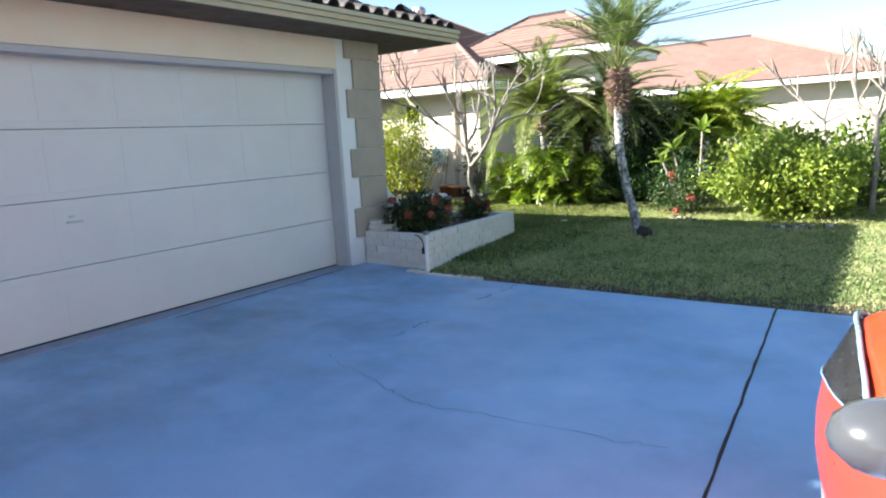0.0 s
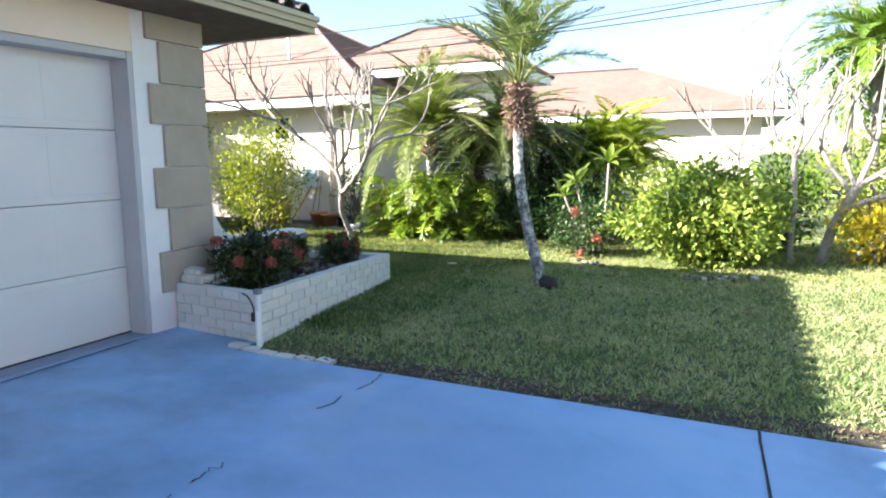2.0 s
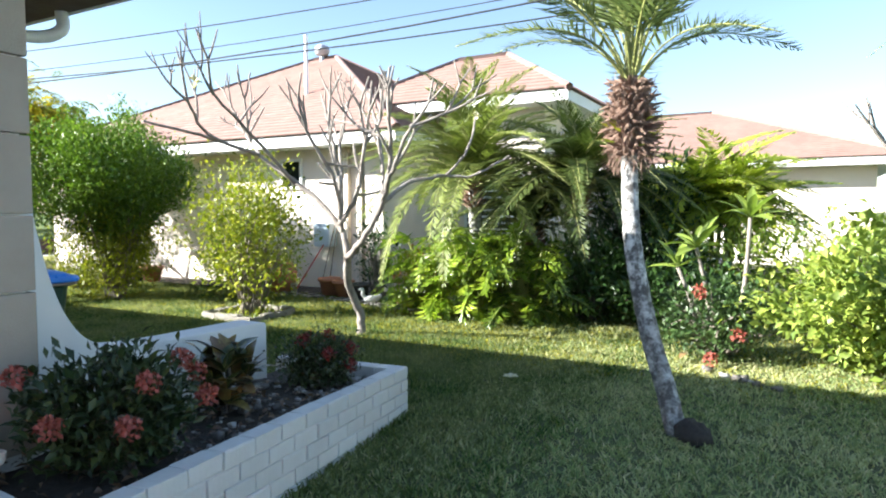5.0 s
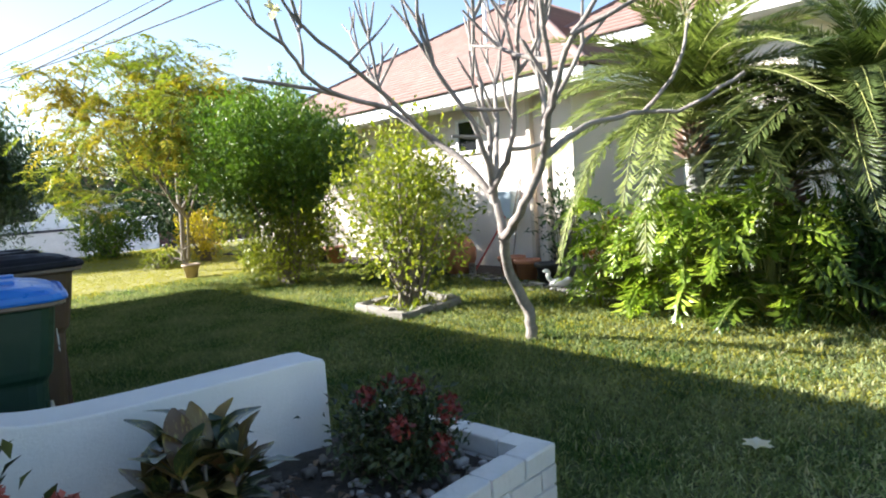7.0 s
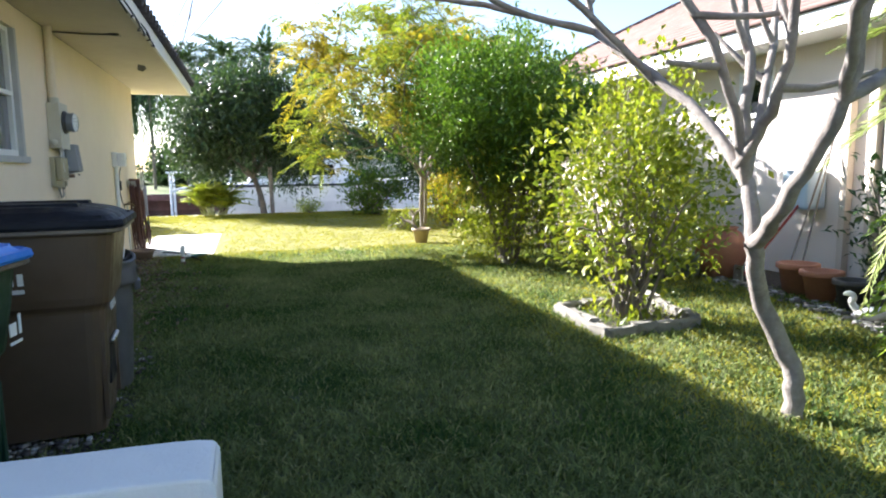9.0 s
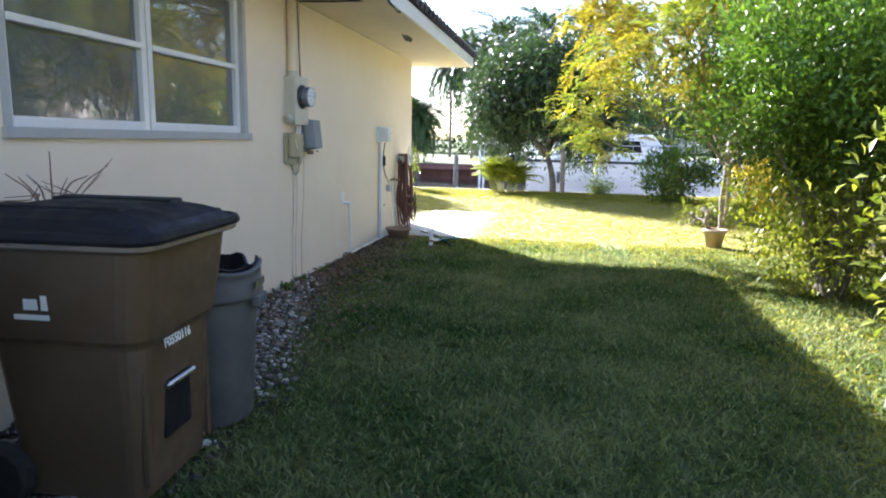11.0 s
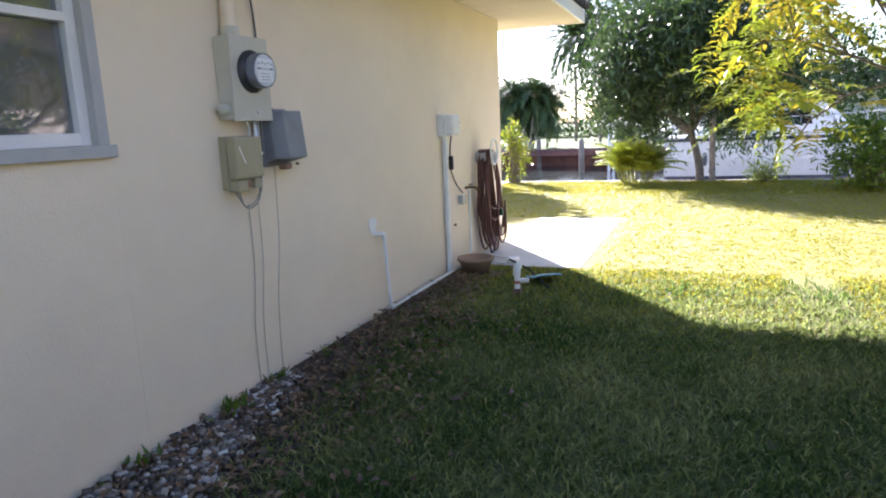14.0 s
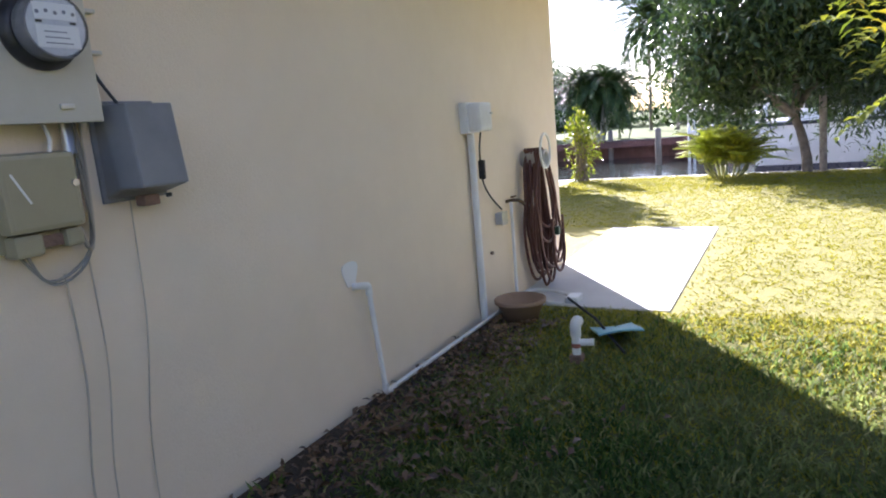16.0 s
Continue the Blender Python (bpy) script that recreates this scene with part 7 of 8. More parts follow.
g = np.random.default_rng(77)
# added black shell: puts the darkness inside the can into colour
bm = lathe([(0.0, 0.42), (0.203, 0.42), (0.214, 0.60), (0.226, 0.722), (0.236, 0.745), (0.223, 0.75), (0.212, 0.60), (0.198, 0.425), (0.0, 0.424)], 40)
for v in bm.verts:
    if v.co.z > 0.65:
        a = math.atan2(v.co.y, v.co.x)
        v.co.z += 0.014 * math.sin(3 * a + 1) + 0.03 * max(0.0, noise.noise(Vector((3 * math.cos(a), 3 * math.sin(a), 5)))) - (0.09 if 2.2 < a < 2.75 else 0.0)
        v.co.x *= 1 + 0.03 * math.sin(2 * a)
part("dark_inner_shell", bm, BLACK_PLASTIC, can, "black inner shell added to darken the open can")
tw = thing("dead_plant", (-7.66, 6.42, 0), label="bare leafless twiggy plant by the wall", category="dead plant")
g = np.random.default_rng(4)
w = [(bend([(0, 0, -0.02), (0.01, 0, 0.5), (0, 0, 0.86)], 4), np.linspace(0.011, 0.007, 9))]
for i in range(9):
    a = i * 0.75 + 0.3
    s = g.uniform(0.25, 0.42)
    z0 = g.uniform(0.8, 1.0)
    d = np.array([math.cos(a) * g.uniform(0.4, 1.0), math.sin(a) * 0.35, g.uniform(0.3, 1.0)])
    tip = np.array([0, 0, z0]) + d * s
    w.append((bend([(0, 0, z0 - 0.14), np.array([0, 0, z0]) + d * s * 0.4 + [0, 0, 0.03], tip], 4), np.linspace(0.0055, 0.002, 9)))
    for _ in range(2):
        d2 = d + g.normal(0, 0.5, 3)
        w.append((np.linspace(tip - d * s * 0.5, tip - d * s * 0.5 + d2 * 0.13, 4), np.linspace(0.003, 0.0015, 4)))
wood("twigwork", [(p, r * 1.0) for p, r in w], FIBRE, tw, 5)

# ---- along the neighbour's wall ----
def pot(name, at, r, h, mat, label, lip=0.02):
    bm = lathe([(0.0, 0.0), (r * 0.68, 0.0), (r * 0.95, h * 0.82), (r + lip * 0.4, h * 0.82), (r + lip, h * 0.86), (r + lip, h), (r * 0.9, h), (r * 0.8, h * 0.8), (0.0, h * 0.78)], 22)
    bmesh.ops.translate(bm, vec=at, verts=bm.verts)
    return tagged(part(name, bm, mat, smooth=True), label, "pot")


DARKPOT = surface("dark_pot_plastic", (0.03, 0.03, 0.03), (0.05, 0.05, 0.05), 8, rough=0.6)
GREYPOT = surface("grey_green_pot", (0.24, 0.28, 0.26), (0.32, 0.36, 0.33), 8, (0.18, 0.2, 0.18), 3, 0.4, 0.7)
bigpot = lathe([(0.0, 0.0), (0.15, 0.0), (0.26, 0.22), (0.27, 0.36), (0.2, 0.5), (0.15, 0.53), (0.17, 0.56), (0.14, 0.56), (0.12, 0.5), (0.0, 0.48)], 26)
bmesh.ops.translate(bigpot, vec=(-9.75, 12.72, -0.02), verts=bigpot.verts)
tagged(part("urn", bigpot, TERRA, smooth=True), "large round terracotta urn by the stucco wall", "urn")
pot("flower_pot", (-9.95, 12.45, -0.02), 0.17, 0.26, GREYPOT, "grey-green plastic flower pot by the wall")
pot("flower_pot", (-8.75, 12.75, -0.02), 0.17, 0.30, TERRA, "terracotta flower pot beside the wall")
pot("flower_pot", (-8.42, 12.68, -0.02), 0.16, 0.28, TERRA, "worn terracotta flower pot with chipped rim")
pot("flower_pot", (-8.05, 12.62, -0.02), 0.14, 0.26, DARKPOT, "black plastic flower pot by the wall")
pot("flower_pot", (-13.05, 12.75, -0.02), 0.2, 0.32, TERRA, "terracotta flower pot under the tall shrub")
pot("flower_pot", (-13.45, 12.7, -0.02), 0.18, 0.28, DARKPOT, "dark plastic flower pot under the tall shrub")
pot("flower_pot", (-13.95, 12.7, -0.02), 0.2, 0.26, GREYPOT, "grey-green plastic flower pot under the tall shrub")
pot("flower_pot", (-14.25, 10.55, -0.02), 0.14, 0.24, surface("tan_pot", (0.4, 0.3, 0.2), (0.48, 0.37, 0.26), 8, rough=0.8), "tan flower pot with driftwood by the tree")
dw = thing("driftwood", (-14.25, 10.55, 0.2), label="pale twisted driftwood standing in the tan pot", category="driftwood")
w, _ = limbs((0, 0, -0.1), (0.1, 0, 1), 0.24, 0.03, 2, np.random.default_rng(8), 3, 0.9, 0.1, 0.8, 3, 0.2)
for q, r in w:
    tube("driftwood_limb", q, r, PALE_BARK, dw, 6)
# white bird ornament
bm = bmesh.new()
bmesh.ops.create_uvsphere(bm, u_segments=18, v_segments=12, radius=0.1)
for v in bm.verts:
    v.co = Vector((v.co.x * 0.75, v.co.y * 1.9, v.co.z * 0.85 + 0.10 + 0.9 * max(0, -v.co.y) ** 1.5 * 2.2))
neck = tube_np(bend([(0, 0.14, 0.12), (0, 0.21, 0.2), (0, 0.2, 0.28), (0, 0.24, 0.31), (0, 0.3, 0.295)], 4), np.array([0.04] * 8 + [0.035] * 5 + [0.03, 0.028, 0.02, 0.008]), 10)
me_bird = bpy.data.meshes.new("neck")
me_bird.from_pydata([tuple(v) for v in neck[0]], [], [tuple(int(i) for i in q) for q in neck[1]])
bm.from_mesh(me_bird)
bpy.data.meshes.remove(me_bird)
bmesh.ops.transform(bm, matrix=pose(-7.66, 12.38, -0.02, 0, 0, 125) @ Matrix.Scale(0.7, 4), verts=bm.verts)
tagged(part("bird_ornament", bm, PVC, smooth=True), "white bird-shaped garden ornament under the palms", "garden ornament")
sh = thing("spade", label="long spade with red handle leaning on the wall", category="spade")
tube("shaft", [(-9.45, 12.75, 0.05), (-9.15, 13.38, 1.05)], 0.014, surface("red_tool_paint", (0.30, 0.04, 0.03), (0.38, 0.06, 0.04), 8, rough=0.5), sh, 8)
part("blade", box(-9.53, -9.40, 12.70, 12.72, -0.03, 0.16, 0.008), STEEL, sh)
tagged(tube("garden_stake", [(-8.95, 12.95, -0.02), (-8.98, 13.35, 1.5)], 0.010, BARK, None, 6), "thin wooden stake leaning on the wall", "stake")
tagged(tube("garden_stake", [(-9.12, 12.95, -0.02), (-9.05, 13.35, 1.3)], 0.010, BARK, None, 6), "thin wooden stake leaning on the wall", "stake")
bed = box(-18.0, -6.4, 12.72, 13.44, -0.06, 0.012, 0.01)
tagged(part("flower_bed", bed, SOIL), "dark mulched bed along the neighbour's wall", "flower bed", kind="structure")
g = np.random.default_rng(18)
rk = []
for i in range(300):
    t = g.random()
    rk.append(pebble(g, np.array([-10.4 + 4.2 * t, 12.62 - 0.75 * t ** 2 + g.normal(0, 0.07), 0.0]), g.uniform(0.025, 0.065)))
tagged(fast("border_stones", merged(rk), 4, PEBBLES), "rough pale border stones along the flower bed", "stones", kind="stuff")
rk = [pebble(g, np.array([-1.45 + 0.75 * t, 9.52 + 0.3 * t + g.normal(0, 0.03), 0.0]), g.uniform(0.04, 0.075)) for t in g.random(26)]
rk += [pebble(g, np.array([-2.9 + 0.6 * t, 10.4 - 0.45 * t + g.normal(0, 0.03), 0.0]), g.uniform(0.03, 0.06)) for t in g.random(16)]
tagged(fast("border_stones", merged(rk), 4, PEBBLES), "pale stones edging the sunny shrub", "stones", kind="stuff")

RUSTLEAF = leafy("red_croton_leaves", [(0.0, (0.10, 0.08, 0.02)), (0.5, (0.22, 0.10, 0.03)), (1.0, (0.36, 0.16, 0.05))])
bush("croton", (-6.9, 12.4, 0), 0.28, 0.28, 0.7, 0, 60, 12, 0.14, 0.28, RUSTLEAF, "rusty red and green croton beside the palms", "croton", BARK, 0.3, 0.2, 81, 0.06)
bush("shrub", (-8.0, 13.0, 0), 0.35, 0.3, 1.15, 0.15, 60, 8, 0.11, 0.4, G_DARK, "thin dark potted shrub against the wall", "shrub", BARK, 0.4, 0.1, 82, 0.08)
bush("croton", (-17.0, 11.9, 0), 0.55, 0.5, 1.0, 0.1, 110, 12, 0.12, 0.4, G_YELLOW, "bright yellow-leaved croton shrub", "croton", BARK, 0.3, 0.2, 83, 0.07)
bush("shrub", (-12.7, 12.0, 0), 0.5, 0.5, 1.9, 0.1, 130, 14, 0.13, 0.3, G_LEMON, "tall loose yellow-green shrub by the wall", "shrub", BARK, 0.35, 0.2, 84, 0.10)
bush("shrub", (-13.3, 11.5, 0), 0.42, 0.4, 0.5, 0.0, 80, 14, 0.08, 0.4, G_LEMON, "low yellow-green shrub by the tree", "shrub", BARK, 0.35, 0.1, 85, 0.07)
bush("shrub", (-9.9, 12.1, 0), 0.6, 0.4, 1.2, 0.0, 130, 14, 0.10, 0.4, G_SHRUB, "leafy green shrub by the stucco wall", "shrub", BARK, 0.35, 0.1, 86, 0.08)
bush("shrub", (-16.7, 10.9, 0), 0.42, 0.4, 0.32, 0.0, 60, 12, 0.08, 0.4, G_LEMON, "low yellow-green shrub by the tree", "shrub", BARK, 0.35, 0.1, 87, 0.08)
bush("shrub", (-21.2, 11.1, 0), 0.85, 0.8, 1.15, 0.0, 200, 16, 0.13, 0.42, G_FINE, "dense green shrub near the water", "shrub", BARK, 0.35, 0.05, 88, 0.1)
bush("tree", (-21.0, 12.9, 0), 2.0, 1.6, 3.4, 0.3, 520, 18, 0.17, 0.4, G_DARK, "dark bushy tree near the water", "tree", BARK, 0.35, 0.1, 89, 0.15)
bush("shrub", (-22.8, 9.5, 0), 0.45, 0.35, 0.3, 0.0, 60, 12, 0.08, 0.4, G_SHRUB, "small low green shrub near the water", "shrub", BARK, 0.3, 0.1, 90, 0.06)
bush("shrub", (-22.85, 4.17, 0), 0.33, 0.33, 1.33, 0.0, 70, 14, 0.11, 0.4, G_LEMON, "slender young green sapling at the water edge", "sapling", BARK, 0.3, 0.3, 91, 0.08)
fs = [frond_mesh(1.3, 0.45, 0.6, 34, 0.34, 0.034, G_BRIGHT, RIB, 52, 0.06, 0.2) for _ in range(3)]
ac = thing("palm_clump", (-22.8, 6.93, 0), label="small bright areca palm clump at the water edge", category="palm clump")
for i in range(15):
    x, y, z = random.uniform(-0.3, 0.3), random.uniform(-0.36, 0.36), random.uniform(0.05, 0.30)
    tube("cane", [(x * 0.6, y * 0.6, -0.05), (x, y, z)], 0.022, RIB, ac, 6)
    spray(ac, fs, (x, y, z), 8, (88, 36), (0.5, 0.74), spin=i * 71)

# ---- the canal and its far side ----
# added shadow caster, hidden by the wall, for the dark patch beyond the patio
bush("tree", (-22.4, 1.95, 0), 1.05, 1.25, 2.9, 0.3, 380, 14, 0.27, 0.5, G_FINE, "unseen leafy tree added behind the house corner to shade the lawn", "tree", BARK, 0.35, 0.1, 92, 0.1)
POST_GREY = surface("weathered_post", (0.16, 0.14, 0.12), (0.24, 0.22, 0.19), 5, (0.09, 0.08, 0.07), 2, 0.5, 0.9, bump=0.5, stretch=(1, 1, 0.15))
for x, y, top in ((-41.7, 0.15, 0.48), (-37.5, 3.13, 0.55), (-41.6, -4.6, 0.5), (-37.6, -2.6, 0.5), (-37.4, 8.6, 0.6), (-41.5, 10.2, 0.5)):
    bm = lathe([(0.13, -1.9), (0.12, top - 0.08), (0.08, top), (0.0, top + 0.01)], 10)
    bmesh.ops.translate(bm, vec=(x, y, 0), verts=bm.verts)
    tagged(part("mooring_post", bm, POST_GREY, smooth=True), "weathered grey wooden mooring post in the canal", "post", group="mooring posts")
dk = thing("dock", label="low wooden dock along the far seawall", category="dock")
for i in range(40):
    part("plank", box(-42.35, -41.1, -10 + i * 0.5, -10 + i * 0.5 + 0.46, -0.12, -0.05, 0.01), SEAWALL, dk)
part("beam", box(-41.3, -41.1, -10, 10, -0.35, -0.122), SEAWALL, dk)
HULL = surface("white_gelcoat", (0.76, 0.77, 0.78), (0.82, 0.83, 0.84), 1.5, (0.66, 0.68, 0.7), 0.8, 0.3, 0.25, rough_var=0.05, bump=0.0)
NAVY = surface("navy_trim", (0.012, 0.016, 0.035), (0.02, 0.026, 0.05), 3, rough=0.35)
boat = thing("motor_boat", (-33.2, 11.2, -0.9), label="white motor yacht with navy trim moored on the canal", category="motor boat")
bm = bmesh.new()
rows = []
for u in np.linspace(0, 1, 13):
    y = -4.2 + 9.2 * u
    w = 1.6 * (1 - max(0, u - 0.55) ** 2 * 4.4)
    w = max(w, 0.06)
    sheer = 1.55 + 0.5 * max(0, u - 0.4) ** 2
    rows.append([bm.verts.new(p) for p in ((-w, y, sheer), (-w * 0.93, y, 0.75), (-w * 0.8, y, 0.1), (0, y, -0.5), (w * 0.8, y, 0.1), (w * 0.93, y, 0.75), (w, y, sheer))])
for a, b in zip(rows, rows[1:]):
    for k in range(6):
        bm.faces.new((a[k], a[k + 1], b[k + 1], b[k]))
    bm.faces.new((a[6], a[0], b[0], b[6]))
bm.faces.new(rows[0])
bmesh.ops.recalc_face_normals(bm, faces=bm.faces[:])
part("hull", bm, HULL, boat)
part("rub_rail", box(1.55, 1.64, -4.2, 1.4, 1.40, 1.50, 0.02), NAVY, boat, "navy rub rail")
part("waterline_band", box(1.30, 1.50, -4.2, 1.4, 0.0, 0.22, 0.02), NAVY, boat, "dark waterline band")
cabin = part("cabin", prism([(-3.4, 1.5), (1.6, 1.5), (0.7, 2.55), (-2.9, 2.6)], 2.2, "x", -1.1, 0.06), HULL, boat)
for y0, y1 in ((-2.9, -1.9), (-1.8, -0.8), (-0.7, 0.3)):
    part("cabin_window", prism([(y0, 1.85), (y1, 1.85), (y1 - 0.1, 2.3), (y0 + 0.05, 2.3)], 0.03, "x", 1.09), DARKGLASS, cabin)
tube("bow_rail", bend([(1.5, -1.0, 2.1), (1.45, 1.5, 2.15), (0.8, 3.8, 2.35), (0.05, 4.9, 2.45)], 6), 0.02, STEEL, boat, 6)
for u in np.linspace(-1, 3.6, 6):
    tube("stanchion", [(1.48 - 0.12 * max(0, u - 1), u, 1.55), (1.48 - 0.14 * max(0, u - 1), u, 2.13)], 0.015, STEEL, boat, 6)
bm = lathe([(0.0, -0.22), (0.07, -0.2), (0.09, 0.0), (0.07, 0.2), (0.0, 0.24)], 10)
bmesh.ops.translate(bm, vec=(1.68, -2.9, 0.8), verts=bm.verts)
part("fender", bm, GREY_CAN, boat, smooth=True)
lift = thing("boat_lift", (-38.5, 5.6, 0), label="white metal boat lift frame at the far dock", category="boat lift")
for a, b in (((0, -1.4, -1.2), (0, -1.4, 1.12)), ((0, 1.4, -1.2), (0, 1.4, 1.12)), ((0, -1.6, 1.12), (0, 1.6, 1.12)), ((0, -1.4, 0.2), (0, 1.4, 0.95)), ((-1.6, -1.4, -1.2), (-1.6, -1.4, 1.12)), ((-1.6, 1.4, -1.2), (-1.6, 1.4, 1.12)), ((0, -1.4, 1.12), (-1.6, -1.4, 1.12))):
    tube("beam", [a, b], 0.06, WHITE, lift, 6)
for x, y, rx, h, z0, mat, seed in ((-54, 3.0, 1.7, 2.3, 0.3, G_FAR, 103), (-50, 9.5, 3.4, 4.6, 0.2, G_FAR, 104), (-49, -8, 3.6, 5.2, 0.5, G_FAR, 105), (-53, 15, 4.0, 6.0, 0.3, G_FAR, 106), (-50, 22, 4.0, 5.5, 0.2, G_FAR, 107), (-52, 30, 4.5, 6.5, 0.2, G_FAR, 108), (-56, 38, 5, 7, 0.2, G_FAR, 109), (-50, -16, 4, 6, 0.2, G_FAR, 110), (-52, -26, 4.5, 6, 0.2, G_FAR, 111)):
    bush("tree", (x, y, 0), rx, rx, h, z0, 420, 12, 0.42, 0.4, mat, "leafy tree on the far bank of the canal", "tree", BARK, 0.4, 0.2, seed, 0.35, 9, group="far bank trees")
ff = [frond_mesh(2.7, 0.40, 0.95, 44, 0.75, 0.085, G_FAR, RIB, 55, 0.35, 0.0) for _ in range(2)]
for x, y, z in ((-50, 2.0, 6.9), (-51.5, 3.9, 8.0), (-54, 6.6, 8.9), (-51, 0.3, 6.3), (-56, 9.5, 9.5), (-60, 13, 9.0)):
    p = thing("palm_tree", (x, y, 0), label="tall palm with drooping fronds on the far bank", category="palm tree", group="far bank palms")
    tube("trunk", bend([(0.2, 0.1, -0.3), (0.1, 0.1, z * 0.5), (0, 0, z)], 5), 0.10, BARK, p, 8)
    spray(p, ff, (0, 0, z), 26, (75, -40), (0.9, 1.25), spin=y * 40)
# many-stemmed palm clump on the far bank
fk = [frond_mesh(2.1, 0.42, 0.85, 40, 0.50, 0.060, G_FAR, RIB, 55, 0.25, 0.05) for _ in range(3)]
GREY_TRUNK = surface("pale_grey_trunk", (0.40, 0.37, 0.32), (0.50, 0.47, 0.42), 6, (0.25, 0.22, 0.19), 3, 0.4, 0.85, bump=0.3)
kc = thing("palm_clump", (-46.3, -1.55, -0.15), label="many-stemmed palm clump with pale splayed trunks on the far bank", category="palm clump")
g = np.random.default_rng(140)
for i in range(13):
    a = i * 2.4
    y, x, z = 1.95 * math.cos(a) * (0.35 + 0.65 * (i % 4) / 3), 0.9 * math.sin(a), g.uniform(1.9, 3.5)
    tube("trunk", bend([(0.1 * x, 0.12 * y, -0.1), (0.5 * x, 0.55 * y, z * 0.55), (x, y, z)], 5), np.linspace(0.085, 0.06, 11), GREY_TRUNK, kc, 7)
    spray(kc, fk, (x, y, z), 18, (80, -40), (0.7, 1.05), spin=a * 40)
hf = house("house", -74, -60, -24, -6, 2.8, 2.4, 0.7, "pale house with a peach roof across the canal", NWALL)
far_house = house("house", -76, -62, 6, 24, 2.8, 2.4, 0.7, "pale house with a peach roof across the canal", NWALL)
fence = thing("hedge", label="dark clipped hedge on the far bank", category="hedge")
g = np.random.default_rng(120)
hp = np.stack([g.uniform(-56, -55, 5000), g.uniform(-12, 12, 5000), g.uniform(0, 1.6, 5000)], 1)
fast("foliage", leaf_np(hp, g.normal(0, 1, hp.shape) + [0.4, 0, 0.3], 0.35, 0.16), 3, G_DARK, fence)

# trees and houses towards the street and behind, closing the view
for x, y, rx, h, seed in ((3.0, 17.5, 1.6, 2.6, 130), (6.5, 23, 2.4, 3.6, 131), (11, 27, 3, 5, 132), (20, 18, 3.5, 5, 133), (26, 4, 3.5, 5.5, 134), (24, -10, 4, 6, 135)):
    bush("tree", (x, y, 0), rx, rx, h, 0.3, 300, 14, 0.22, 0.42, G_SHRUB, "leafy tree towards the street", "tree", BARK, 0.4, 0.15, seed, 0.2, 9, group="street trees")
across = house("house", 34, 46, -6, 10, 2.6, 2.4, 0.6, "pale house with a peach roof across the street", NWALL)

# ---- red car on the driveway ----
car = thing("car", (0.455, 3.05, 0), -74, label="bright red hatchback car parked on the painted driveway", category="car")
bm = bmesh.new()
rows = []
# cross sections along the car: x, half width, sill, belt and top heights, top half width
SEC = [(0.0, 0.46, 0.30, 0.48, 0.60, 0.38), (0.05, 0.62, 0.22, 0.52, 0.68, 0.52), (0.16, 0.74, 0.20, 0.58, 0.76, 0.62), (0.36, 0.82, 0.20, 0.63, 0.82, 0.68), (0.7, 0.86, 0.20, 0.68, 0.89, 0.70), (1.05, 0.87, 0.20, 0.74, 0.95, 0.69), (1.7, 0.88, 0.20, 0.84, 1.42, 0.56), (2.4, 0.88, 0.20, 0.86, 1.50, 0.56), (3.2, 0.87, 0.20, 0.88, 1.47, 0.54), (3.75, 0.84, 0.24, 0.86, 1.18, 0.56), (3.95, 0.74, 0.30, 0.66, 0.80, 0.6)]
for x, w, s, b, t, tw_ in SEC:
    half = [(w * 0.92, s), (w, s + 0.1), (w, b - 0.06), (w * 0.97, b), (tw_ * 1.06, t - 0.05), (tw_ * 0.85, t - 0.005), (0.0, t + 0.015)]
    ring_ = [(x, -y, z) for y, z in half[:-1]] + [(x, 0.0, half[-1][1])] + [(x, y, z) for y, z in half[:-1][::-1]]
    rows.append([bm.verts.new(p) for p in ring_])
for a, b in zip(rows, rows[1:]):
    for k in range(len(a) - 1):
        bm.faces.new((a[k], a[k + 1], b[k + 1], b[k]))
bm.faces.new(rows[0])
bm.faces.new(rows[-1][::-1])
for a, b in zip(rows, rows[1:]):
    bm.faces.new((a[-1], a[0], b[0], b[-1]))
bmesh.ops.recalc_face_normals(bm, faces=bm.faces[:])
bmesh.ops.subdivide_edges(bm, edges=bm.edges[:], cuts=2, use_grid_fill=True, smooth=0.5)
part("body", bm, RED_CAR, car, smooth=True)
MIRROR_SHELL = surface("grey_mirror_shell", (0.06, 0.063, 0.07), (0.08, 0.084, 0.09), 6, rough=0.22, rough_var=0.05, bump=0.0, coat=0.6)
STRIP = surface("pale_blue_lamp_strip", (0.20, 0.30, 0.40), (0.26, 0.36, 0.46), 8, rough=0.3, bump=0.0)
LAMP = surface("headlamp_dark", (0.03, 0.03, 0.035), (0.08, 0.08, 0.09), 25, rough=0.15, bump=0.0)
